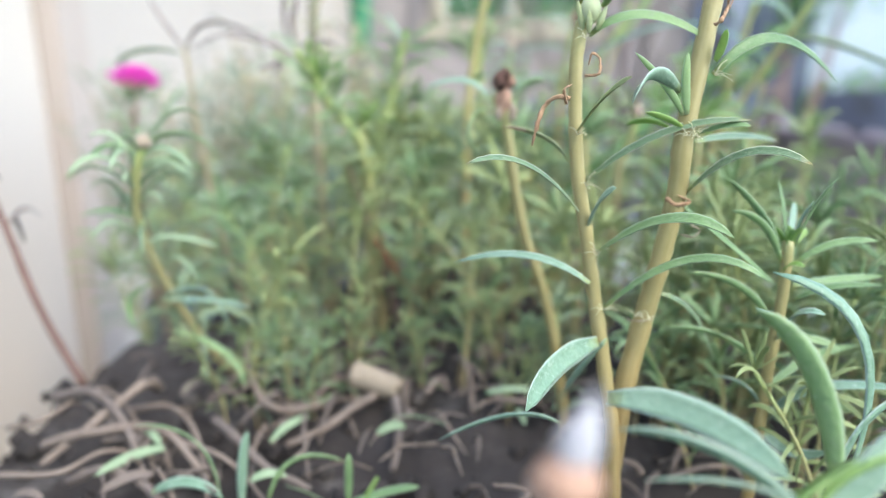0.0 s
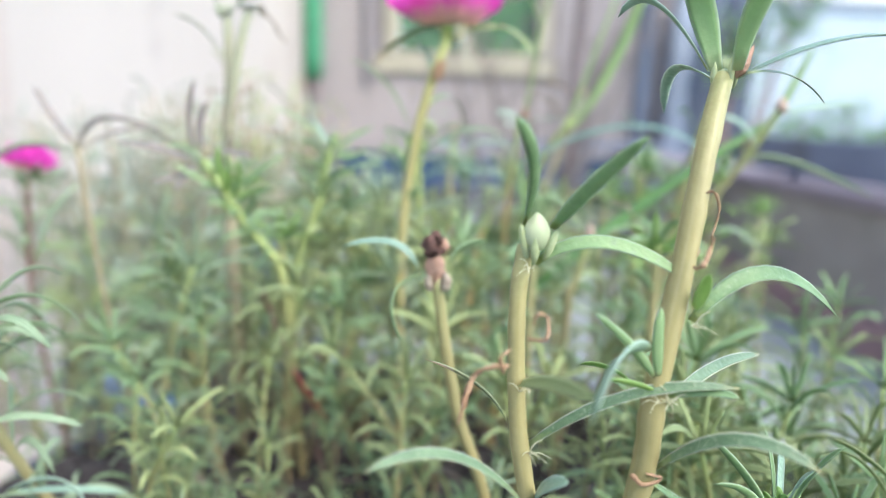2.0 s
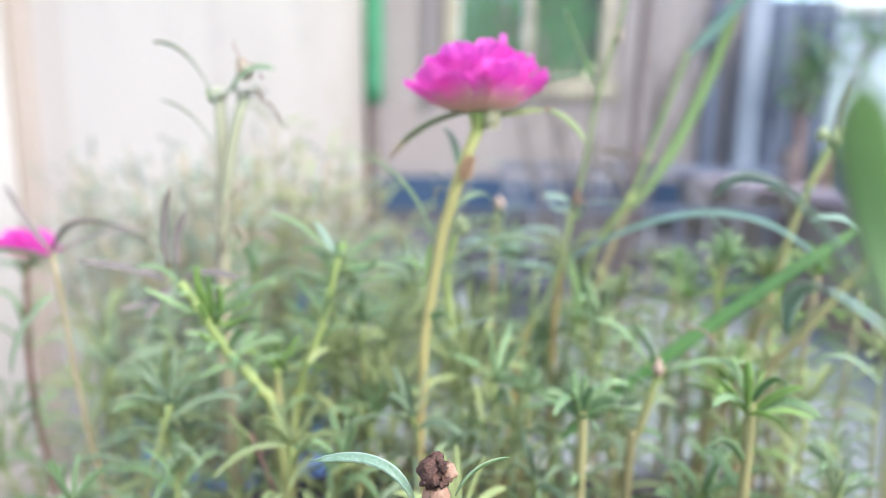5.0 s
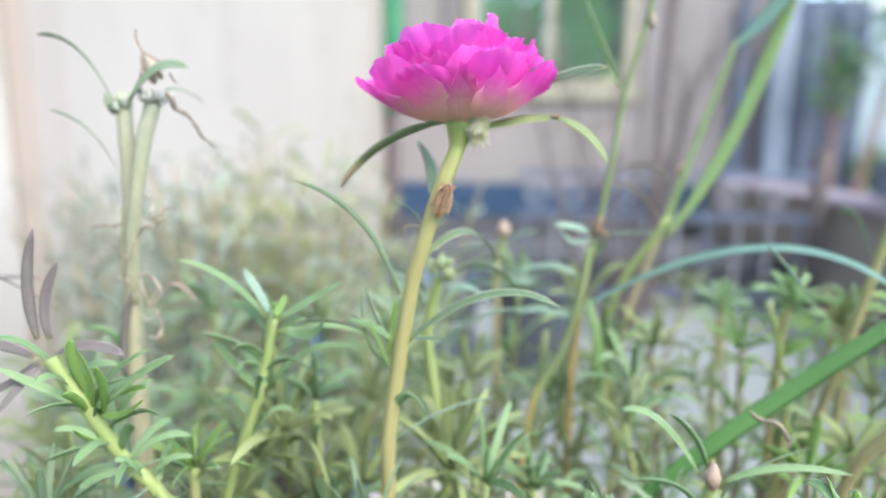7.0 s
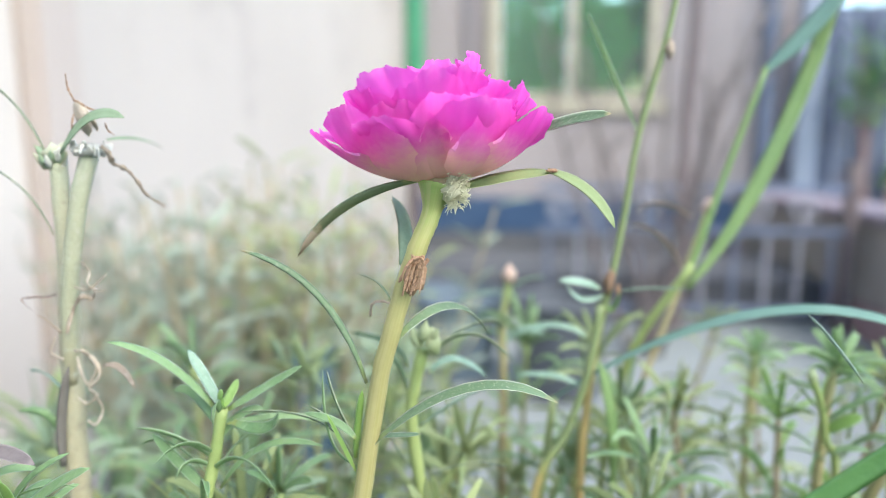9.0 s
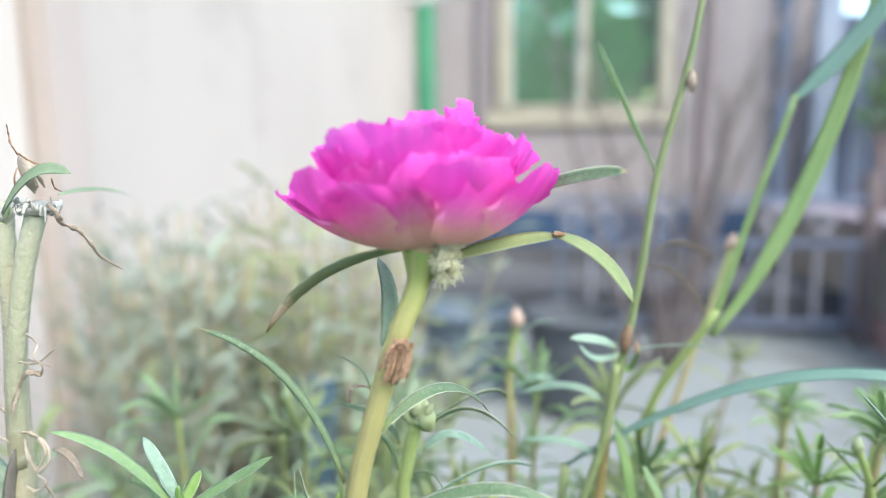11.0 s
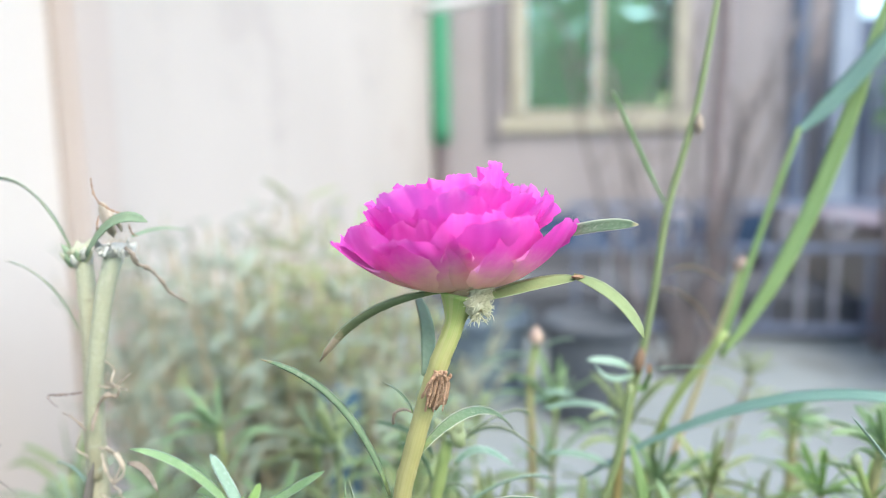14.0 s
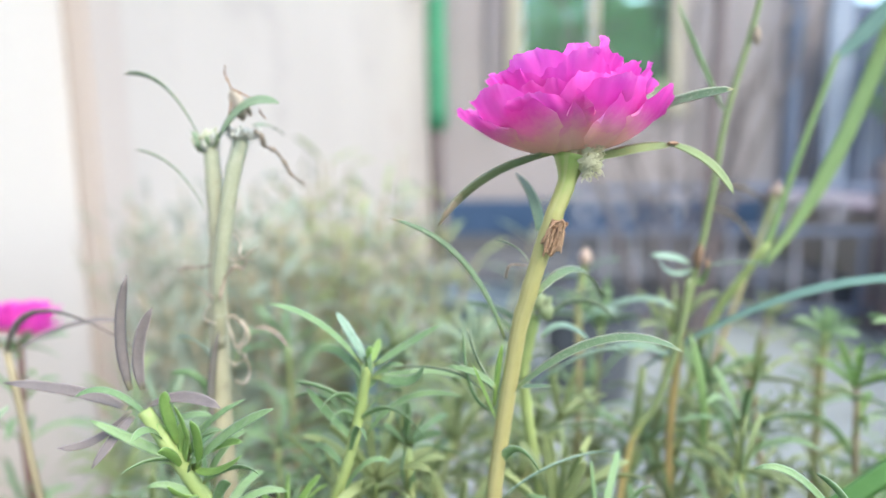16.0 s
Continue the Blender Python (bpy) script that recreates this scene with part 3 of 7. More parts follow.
for n, lo, hi in (("window_sill", (-0.14, 4.16, 0.875), (0.98, 4.198, 0.975)), ("window_frame", (-0.07, 4.15, 0.987), (0.020, 4.198, 2.25)), ("window_frame", (0.872, 4.15, 0.987), (0.945, 4.198, 2.25)), ("window_frame", (0.022, 4.16, 2.152), (0.870, 4.198, 2.25)), ("mullion", (0.412, 4.19, 0.987), (0.468, 4.24, 2.15)), ("window_frame", (0.022, 4.20, 0.987), (0.868, 4.24, 1.008))):
    box(n, lo, hi, TRIM, window_1, 0.006)
for x0, x1 in ((0.022, 0.410), (0.470, 0.868)):
    box("pane", (x0, 4.245, 1.0), (x1, 4.253, 2.148), GLASS, window_1, 0.0)
trim_1 = structure(box("trim_1", (-0.19, 4.165, 0.80), (-0.143, 4.198, 2.35), PLASTER_LOW, None, 0.005), "dull raised plaster band beside the window", "trim")
pipe = thing("drain_pipe", (-0.50, 4.14, 0.82), "bright green painted drain pipe fixed in the wall corner", "pipe")
v, f, u = tube([Vector((-0.50, 4.14, 0.82 + 0.12 * i)) for i in range(20)], [0.062] * 20, 16)
part("pipe_length", v, f, GREEN_PAINT, pipe)
v, f, u = tube([Vector((-0.50, 4.14, 0.02 + 0.1 * i)) for i in range(9)], [0.036] * 9, 14)
part("lower_pipe", v, f, POLE, pipe, "thin dull brown lower pipe")
for z in (1.1, 2.1):
    lathe("bracket", [(0.064, 0), (0.07, 0.004), (0.07, 0.03), (0.064, 0.034)], (-0.50, 4.14, z), GREEN_PAINT, pipe, 20)
board = structure(box("blue_skirting", (-0.46, 4.13, 0.17), (1.60, 4.196, 0.38), BLUE_PAINT, None, 0.006), "dark blue painted board along the wall foot", "skirting")
base = structure(box("wall_base", (-0.46, 4.10, 0.0), (1.60, 4.196, 0.167), DARK_STEP, None, 0.006), "dark grey wall base under the blue board", "skirting")

# low boundary wall along the yard, with a sheet fence standing on it
low_wall = thing("boundary_wall", (1.40, 0.6, 0.0), "low brown rendered wall with a red plinth and lilac coping", "wall", kind="structure")
box("plinth", (1.30, -3.0, 0.0), (1.60, 3.9, 0.115), RED_PLINTH, low_wall, 0.008, "dusty red plinth")
box("wall_body", (1.33, -3.0, 0.117), (1.58, 3.9, 0.405), BROWN_WALL, low_wall, 0.004, "dark brown rendered wall")
box("coping", (1.305, -3.0, 0.407), (1.60, 3.9, 0.445), COPING, low_wall, 0.008, "pale lilac coping")
fence = thing("wall_rail", (1.46, 0.6, 0.445), "navy blue metal rail on top of the low boundary wall", "rail", kind="structure")
box("rail_bar", (1.42, -3.0, 0.461), (1.50, 2.52, 0.585), NAVY, fence, 0.006, "navy bottom rail")
for i in range(4):
    box("rail_foot", (1.44, 2.3 - i * 1.3, 0.447), (1.48, 2.34 - i * 1.3, 0.46), NAVY, fence, 0.002)
gate = thing("sheet_gate", (3.2, 4.3, 0.0), "pale blue painted sheet metal gate beyond the low wall", "gate", kind="structure")
for i in range(2):
    box("gate_sheet", (2.19 + i * 1.302, 4.30, 0.06), (3.489 + i * 1.302, 4.33, 1.38), PALE_BLUE, gate, 0.003)
box("gate_rail", (2.19, 4.262, 1.382), (4.79, 4.298, 1.42), NAVY, gate, 0.004, "navy top rail")
box("gate_cap", (2.19, 4.25, 1.422), (4.79, 4.33, 1.50), WHITE_PAINT, gate, 0.004, "white capping strip")
for x in (2.19, 3.47, 4.73):
    box("gate_stile", (x, 4.262, 0.0), (x + 0.06, 4.298, 1.38), NAVY, gate, 0.004, "navy upright")
# dark doorway and posts beyond the railing
door = thing("door_frame", (1.75, 3.6, 0.0), "dark navy metal door with tall posts beside the end wall", "door", kind="structure")
for x0, x1, y, m in ((1.385, 1.445, 3.78, DARK_NAVY), (1.64, 1.76, 3.94, SLATE_PAINT)):
    box("post", (x0, y, 0.446 if y < 3.9 else 0.0), (x1, y + 0.09, 3.0 if y < 3.9 else 1.9), m, door, 0.006)
box("door_leaf", (1.765, 4.02, 0.0), (2.185, 4.07, 1.44), DARK_NAVY, door, 0.004, "closed dark navy metal leaf")
for i in range(2):
    box("leaf_rib", (1.86 + i * 0.17, 3.995, 0.3), (1.89 + i * 0.17, 4.018, 1.40), NAVY, door, 0.004)
pole = thing("slim_pole", (0.945, 3.5, 0.0), "slim brown pole standing in front of the end wall", "pole")
v, f, u = tube([Vector((0.945 + 0.012 * math.sin(i), 3.5, 0.02 + 0.16 * i)) for i in range(18)], [0.03] * 18, 12, 1, 0.1)
part("shaft", v, f, POLE, pole)


bar = thing("white_bar", (-0.55, 3.66, 1.49), "short white painted bar jutting from the house wall", "bar")
v, f, u = tube([Vector((-0.55 + 1.57 * q, 3.66 - 0.15 * q, 1.50 + 0.17 * q)) for q in (0, 0.1, 0.2, 0.3, 0.38)], [0.026] * 5, 12)
part("bar_length", v, f, WHITE_PAINT, bar)


def scroll(parent, x, y, z, r, turns, flip):
    """A flat iron scroll."""
    pts = []
    for i in range(int(26 * turns)):
        a = i / 26 * 2 * math.pi
        q = r * (1 - 0.62 * i / (26 * turns))
        pts.append(Vector((x + flip * math.cos(a) * q, y, z + math.sin(a) * q)))
    v, f, u = tube(pts, [0.0055] * len(pts), 6)
    return part("scroll", v, f, RAIL_PAINT, parent)


railing = thing("railing", (0.7, 2.58, 0.0), "low ornamental iron railing with pale scrolls and bars", "railing")
box("top_rail", (0.17, 2.565, 0.515), (1.29, 2.595, 0.54), NAVY, railing, 0.004)
box("mid_rail", (0.17, 2.565, 0.36), (1.29, 2.595, 0.385), NAVY, railing, 0.004)
box("bottom_rail", (0.17, 2.565, 0.07), (1.29, 2.595, 0.095), NAVY, railing, 0.004)
for i in range(10):
    x = 0.20 + i * 0.112
    box("bar", (x, 2.572, 0.097), (x + 0.016, 2.588, 0.358), RAIL_PAINT if i % 3 else NAVY, railing, 0.003)
for x, flip in ((0.25, 1), (0.38, -1), (0.56, 1), (0.71, -1), (0.95, 1), (1.11, -1)):
    scroll(railing, x, 2.58, 0.45, 0.052, 1.8, flip)
for x in (0.66, 1.25):
    box("railing_post", (x, 2.56, 0.0), (x + 0.045, 2.605, 0.62), POLE, railing, 0.006)
step = structure(box("dark_step", (-0.4, 2.75, 0.0), (1.29, 3.4, 0.16), DARK_STEP, None, 0.01), "dark grey step behind the railing", "step")
# unseen wall added behind the camera to close the yard; dull mauve dims reflections
wall_south = structure(box("wall_south", (-3.2, -3.2, 0.0), (3.6, -3.0, 0.9), PLASTER_LOW, None, 0.01), "unseen plain low mauve wall added to close the yard", "wall")


# ---------------------------------------------------------------- trees over the yard, mirrored in the window
def tree(at, height, seed):
    t = thing("garden_tree", at, "leafy green garden tree outside the yard wall", "tree", "trees beyond the yard")
    rng = random.Random(seed)
    b = Vector(at)
    line = [b + Vector((0.1 * math.sin(i), 0.08 * math.cos(i * 1.3), height * 0.6 * i / 8)) for i in range(9)]
    v, f, u = tube(line, [0.13 - 0.008 * i for i in range(9)], 10, 1, 0.1)
    part("trunk", v, f, POLE, t)
    for k in range(6):
        a = k * 1.1
        end = line[5 + k % 4] + Vector((math.cos(a) * 1.1, math.sin(a) * 1.1, 0.7 + 0.2 * (k % 3)))
        v, f, u = tube(smooth_line([line[4 + k % 4], (line[5 + k % 4] + end) / 2 + Vector((0, 0, 0.2)), end], 5), [0.05 - 0.003 * i for i in range(11)], 6)
        part("limb", v, f, POLE, t)
    verts, faces = [], []
    for k in range(1700):
        d = Vector((rng.gauss(0, 1), rng.gauss(0, 1), rng.gauss(0, 0.8)))
        d = d.normalized() * (rng.random() ** 0.4) * Vector((1, 1, 1)).length * 0.95
        clump = Vector((rng.choice((-0.7, 0, 0.8)), rng.choice((-0.6, 0.1, 0.7)), rng.choice((-0.6, 0, 0.7))))
        p = line[-1] + d * 0.8 + clump
        s = rng.uniform(0.08, 0.17)
        q = Euler((rng.random() * 6, rng.random() * 6, rng.random() * 6)).to_matrix()
        i = len(verts)
        verts += [p + q @ Vector(c) * s for c in ((-1, 0, 0), (0, -0.45, 0.1), (1, 0, 0), (0, 0.45, 0.1))]
        faces.append((i, i + 1, i + 2, i + 3))
    part("crown", verts, faces, HEDGE, t, "", None, False)
    return t


for at, h, s in (((0.4, -7.5, 0), 6.4, 1), ((2.6, -5.5, 0), 3.8, 2), ((-1.8, -8.5, 0), 6.6, 3), ((9.5, 18.5, 0), 4.4, 4), ((1.6, -7.6, 0), 4.0, 6), ((3.4, -8.2, 0), 5.6, 7), ((1.9, -9.5, 0), 8.2, 8), ((0.1, -6.2, 0), 2.7, 9)):
    tree(at, h, s)


# ---------------------------------------------------------------- pots, soil
def pot(centre, radius, height, material, label, name="plant_pot"):
    t = thing(name, centre, label, "plant pot", "flower pots")
    r = radius
    lathe("pot_body", [(r * 0.02, 0.0), (r * 0.78, 0.0), (r * 0.80, 0.01), (r * 0.97, height - 0.035), (r * 0.975, height - 0.03), (r * 0.945, height - 0.03), (r * 0.76, 0.02), (r * 0.02, 0.02)], centre, material, t)
    lathe("rim", [(r * 0.978, height - 0.036), (r * 1.03, height - 0.034), (r * 1.045, height - 0.008), (r * 1.03, height), (r * 0.97, height), (r * 0.95, height - 0.006), (r * 0.95, height - 0.028)], centre, material, t)
    return t


def soil_bed(centre, radius, z, seed, bulge=0.012):
    t = thing("potting_soil", (centre[0], centre[1], z), "dark crumbly potting soil heaped in the pot", "soil")
    rings, sides = 36, 72
    verts, faces = [Vector((centre[0], centre[1], z + bulge))], []
    for i in range(1, rings + 1):
        for k in range(sides):
            a, r = 2 * math.pi * k / sides, radius * i / rings
            p = Vector((centre[0] + math.cos(a) * r, centre[1] + math.sin(a) * r, 0))
            h = bulge * (1 - (i / rings) ** 2) - 0.03 * max(0.0, (i / rings - 0.9) / 0.1) ** 2 + 0.008 * noise.noise(p * 22 + Vector((seed, 0, 0))) + 0.006 * noise.noise(p * 70) + 0.0035 * noise.noise(p * 190)
            verts.append(p + Vector((0, 0, z + h)))
    for k in range(sides):
        faces.append((0, 1 + k, 1 + (k + 1) % sides))
    for i in range(rings - 1):
        for k in range(sides):
            j = (k + 1) % sides
            faces.append((1 + i * sides + k, 1 + (i + 1) * sides + k, 1 + (i + 1) * sides + j, 1 + i * sides + j))
    part("soil_surface", verts, faces, SOIL, t)
    rng = random.Random(seed)
    verts, faces = [], []
    for k in range(900):
        a, r = rng.random() * 6.283, radius * 0.96 * math.sqrt(rng.random())
        o = Vector((centre[0] + math.cos(a) * r, centre[1] + math.sin(a) * r, z + bulge * (1 - (r / radius) ** 2) + 0.001))
        s = rng.uniform(0.0010, 0.0040) if rng.random() < 0.93 else rng.uniform(0.004, 0.007)
        i = len(verts)
        for d in ((1, 0, 0), (-1, 0, 0), (0, 1, 0), (0, -1, 0), (0, 0, 1), (0, 0, -1)):
            verts.append(o + Vector(d) * s * rng.uniform(0.6, 1.1))
        for q in ((0, 2, 4), (2, 1, 4), (1, 3, 4), (3, 0, 4), (2, 0, 5), (1, 2, 5), (3, 1, 5), (0, 3, 5)):
            faces.append(tuple(i + x for x in q))
    tagged(part("soil_crumb_mass", verts, faces, SOIL, t), kind="stuff")
    return t


# unseen support added under the pots; pale plaster bounces light onto the wall
ledge = structure(box("ledge", (-0.46, 0.05, 0.0), (0.25, 0.90, 0.22), PLASTER, None, 0.01), "unseen low ledge added under the flower pots, plastered pale to bounce light", "ledge")
pot((0.025, 0.215, 0.22), 0.175, 0.250, POT, "round dark teal plastic flower pot, full of soil")
soil_bed((0.025, 0.215), 0.178, 0.488, 3, 0.016)
pot((-0.10, 2.04, 0.0), 0.14, 0.25, POT_SLATE, "empty slate blue plastic tub on the yard floor")
pot((0.20, 1.90, 0.0), 0.13, 0.27, POT_GREY, "empty dark grey plastic pot on the yard floor")
pot((-0.15, 0.40, 0.22), 0.068, 0.19, POT_GREY, "small dark grey plastic flower pot")
soil_bed((-0.15, 0.40), 0.066, 0.400, 5)
pot((0.175, 0.45, 0.22), 0.085, 0.19, POT_GREY, "dark grey plastic pot of pale young shoots")
soil_bed((0.175, 0.45), 0.082, 0.400, 6)
pot((-0.14, 0.58, 0.22), 0.09, 0.20, POT_BLUE, "slim blue plastic flower pot behind the first")
soil_bed((-0.14, 0.58), 0.086, 0.415, 7)
pot((-0.25, 0.74, 0.22), 0.095, 0.14, POT_GREY, "dark grey plastic pot beside the house wall")
soil_bed((-0.25, 0.74), 0.09, 0.352, 9)


# ---------------------------------------------------------------- plants
def plant(at, label, group="moss roses", category="flowering plant", name="moss_rose"):
    return thing(name, cm(at), label, category, group)


def petal(parent, centre, axis_tilt, azimuth, start, lift0, lift1, length, width, seed, ruffle=0.10, cup=0.16, recurve=20.0):
    """One broad, round-ended petal with a wavy, finely nibbled edge; centimetres and degrees."""
    rng = random.Random(seed)
    turn = Euler([radians(a) for a in axis_tilt]).to_matrix() @ Matrix.Rotation(radians(azimuth), 3, "Z")
    nu, nv = 40, 18
    verts, faces, uvs = [], [], []
    line, r, z = [], start, 0.0
    curl_back, twist = rng.uniform(0.4, 1.0) * recurve, radians(rng.uniform(-13, 13))
    for i in range(nv + 1):
        line.append((r, z))
        a = radians(lift0 + (lift1 - lift0) * (i / nv) ** 0.9 - curl_back * max(0.0, i / nv - 0.55) * 2.2)
        r += math.cos(a) * length / nv
        z += math.sin(a) * length / nv
    ph, _, skew = rng.random() * 9, rng.random() * 9, rng.uniform(-0.12, 0.12)
    dent, dent_at = rng.uniform(0.0, 0.06), rng.uniform(-0.5, 0.5)
    o = Vector((rng.random() * 40, rng.random() * 40, 0))
    for i in range(nv + 1):
        s0 = i / nv
        for k in range(nu + 1):
            u = k / nu * 2 - 1
            nibble = 0.03 * noise.noise(o + Vector((u * 3.0, 0, 0))) + 0.042 * abs(noise.noise(o + Vector((u * 9.0, 3, 0)))) + 0.018 * noise.noise(o + Vector((u * 22.0, 7, 0)))
            cut = 0.50 * abs(u) ** 2.5 + dent * math.exp(-((u - dent_at) * 5.0) ** 2) + nibble * (1 - u ** 4)
            s = s0 * (1 - cut * s0 ** 1.5)
            x = s * nv
            j = min(nv - 1, int(x))
            r = line[j][0] + (line[j + 1][0] - line[j][0]) * (x - j)
            z = line[j][1] + (line[j + 1][1] - line[j][1]) * (x - j)
            a = radians(lift0 + (lift1 - lift0) * s ** 0.8)
            w = width * 0.5 * (0.30 + 0.70 * math.sin(min(1.0, s / 0.8) * math.pi / 2) ** 1.1)
            edge = max(0.0, s0 - 0.45) ** 1.3 * 1.9
            wave = ruffle * edge * (0.6 * math.sin(u * 2.6 + ph) + 1.6 * noise.noise(o + Vector((u * 1.8, s * 1.6, 11))) + 0.85 * s0 ** 4 * noise.noise(o + Vector((u * 6.0, s * 3, 17))) + 0.3 * s0 ** 6 * noise.noise(o + Vector((u * 12.0, s * 3, 23))))
            crease = 0.035 * noise.noise(o + Vector((u * 3.2, s * 1.3, 31))) * s
            lift = cup * w * u * u * (1.2 - 0.5 * s) + wave + crease
            y = u * w * (1 + 0.05 * math.sin(s * 9 + ph)) + skew * s * s
            y, lift = y * math.cos(twist * s) - lift * math.sin(twist * s), lift * math.cos(twist * s) + y * math.sin(twist * s)
            q = Vector((r - math.sin(a) * lift, y, z + math.cos(a) * lift))
            verts.append(cm(centre) + turn @ q * 0.01)
            uvs.append((k / nu, s))
    for i in range(nv):
        for k in range(nu):
            j = i * (nu + 1) + k
            faces.append((j, j + 1, j + nu + 2, j + nu + 1))
    ob = part("petal", verts, faces, PETAL, parent, "", uvs)
    return ob


# per ring: petals, start radius, lift at foot and tip, length, width, ruffle, cup, recurve
RINGS = ((6, 0.17, 12, 66, 1.82, 1.60, 0.13, 0.40, 12), (6, 0.13, 28, 70, 1.86, 1.60, 0.14, 0.38, 16), (6, 0.10, 46, 70, 1.90, 1.50, 0.15, 0.34, 16), (6, 0.08, 57, 76, 1.94, 1.40, 0.16, 0.30, 14), (6, 0.05, 69, 82, 1.87, 1.25, 0.18, 0.28, 10))
# the open outer petals: azimuth, lift at foot and tip, length, width
SPREAD = ((-114, 4, 96, 1.72, 1.75), (-68, 5, 94, 1.74, 1.70), (-34, -6, 84, 1.80, 1.65), (-8, -8, 66, 1.98, 1.70), (14, -4, 56, 2.06, 1.65), (24, 22, 58, 1.98, 1.6), (-8, 26, 62, 1.95, 1.6), (46, 32, 56, 2.2, 1.6), (86, 36, 56, 2.3, 1.6), (126, 34, 54, 2.25, 1.6), (162, 18, 56, 2.02, 1.65), (188, 8, 58, 2.04, 1.7), (222, 5, 74, 1.96, 1.75))


def double_flower(parent, centre, tilt, scale, seed, open_out=1.0):
    """A frilled double moss-rose flower: open outer petals, then ring on ring."""
    rng = random.Random(seed)
    head = lump(parent, "flower", (centre[0], centre[1], centre[2] + 0.12 * scale), (0.15 * scale, 0.15 * scale, 0.14 * scale), PETAL, seed, 0.1, label="magenta frilled double flower")
    for i, (azimuth, l0, l1, length, width) in enumerate(SPREAD):
        petal(head, centre, tilt, azimuth, 0.20 * scale, l0 * open_out, l1 * open_out, length * scale, width * scale, seed * 31 + i, 0.13 * scale, 0.34, 14)
    first = 12
    for n, start, l0, l1, length, width, ruffle, cup, recurve in RINGS:
        for i in range(n):
            petal(head, centre, tilt, first + 360 * i / n + rng.uniform(-9, 9), start * scale, (l0 + rng.uniform(-5, 5)) * open_out, (l1 + rng.uniform(-7, 7)) * open_out, length * scale * rng.uniform(0.92, 1.05), width * scale * rng.uniform(0.9, 1.12), seed * 97 + n * 13 + i + int(l0), ruffle * scale, cup, recurve)
        first += 180 / n + rng.uniform(-8, 8)
    return head


def axil_hairs(parent, at, seed, n=7):
    """A few pale hairs where a leaf leaves its stem; centimetres."""
    rng = random.Random(seed)
    o = Vector(at)
    for i in range(n):
        d = Vector((rng.uniform(-1, 1), rng.uniform(-1.2, 0.2), rng.uniform(-0.6, 0.8))).normalized()
        l = rng.uniform(0.16, 0.34)
        curl(parent, [o, o + d * l * 0.5 + Vector((0, 0, 0.03)), o + d * l + Vector((rng.uniform(-0.05, 0.05), 0, -0.03))], 0.028, WOOL, 'hair', 'fine pale hair')


def rosette(parent, at, n, length, width, seed, material=None, low=15, high=80, turn0=0.0, label=""):
    """Leaves that spread from one point, outer ones low, inner ones steep; centimetres."""
    rng = random.Random(seed)
    for i in range(n):
        a = turn0 + i * 2.4
        e = radians(low + (high - low) * i / max(1, n - 1) + rng.uniform(-8, 8))
        l = length * rng.uniform(0.75, 1.1) * (1 - 0.25 * i / n)
        d = Vector((math.cos(a) * math.cos(e), math.sin(a) * math.cos(e), math.sin(e)))
        b = Vector(at) + d * 0.05
        t = b + d * l + Vector((0, 0, -l * 0.10 * math.cos(e)))
        m = b + d * l * 0.55 + Vector((0, 0, l * 0.06 * math.cos(e)))
        leaf(parent, b, m, t, width * rng.uniform(0.8, 1.15), material, label)


def along_stem(parent, points, n, length, width, seed, material=None, start=0.25, droop=0.16):
    """Leaves set spirally on a stem; centimetres."""
    rng = random.Random(seed)
    line = smooth_line(points, 8)
    for i in range(n):
        s = start + (0.97 - start) * i / max(1, n - 1)
        p = line[min(len(line) - 1, int(s * (len(line) - 1)))]
        a = seed + i * 2.4 + rng.uniform(-0.4, 0.4)
        e = radians(rng.uniform(5, 50))
        l = length * rng.uniform(0.7, 1.15)
        d = Vector((math.cos(a) * math.cos(e), math.sin(a) * math.cos(e), math.sin(e)))
        t = p + d * l + Vector((0, 0, -droop * l))
        m = p + d * l * 0.52 + Vector((0, 0, l * rng.uniform(0.08, 0.2)))
        leaf(parent, p, m, t, width * rng.uniform(0.8, 1.2), material)


def sprig(at, height, lean, seed, leaves=16, length=1.7, width=0.2, r=0.11, material=None, stem_material=None, label="slender moss rose shoot with narrow green leaves", top=8, group="moss rose shoots"):
    """A whole young shoot: stem, leaves along it and a rosette on top."""
    t = plant(at, label, group)
    b = Vector(at)
    k = Vector((lean[0], lean[1], height))
    pts = [b, b + Vector((k.x * 0.1, k.y * 0.1, k.z * 0.35)), b + Vector((k.x * 0.45, k.y * 0.45, k.z * 0.7)), b + k]
    stem(t, pts, r, r * 0.7, stem_material or THIN_STEM, seed=seed)
    along_stem(t, pts, leaves, length, width, seed, material, 0.22)
    rosette(t, b + k, top, length * 0.9, width, seed + 5, material if material else (FRESH if seed % 3 == 0 else LEAF), 10, 78, seed)
    return t


# the shoot with a round pale bud and arching leaves

p = plant((3.26, 11.20, 49.90), 'moss rose shoot with a round pale bud and long arching leaves')
stem(p, [(3.46, 11.20, 49.90), (3.26, 11.20, 53.31), (3.13, 11.32, 54.31), (2.95, 11.45, 55.41), (2.77, 11.58, 56.48), (2.61, 11.70, 57.52), (2.44, 11.82, 58.54), (2.38, 11.95, 59.55), (2.38, 12.08, 60.43), (2.47, 12.20, 61.13)], 0.14, 0.118, STEM, 'stem', 3)
leaf(p, (2.61, 12.15, 60.88), (3.52, 12.00, 61.22), (4.69, 11.80, 60.73), 0.218, LEAF, roll=0.9)
leaf(p, (2.38, 11.20, 57.88), (1.37, 10.80, 58.76), (0.37, 10.30, 58.82), 0.168, SHADED_LEAF)
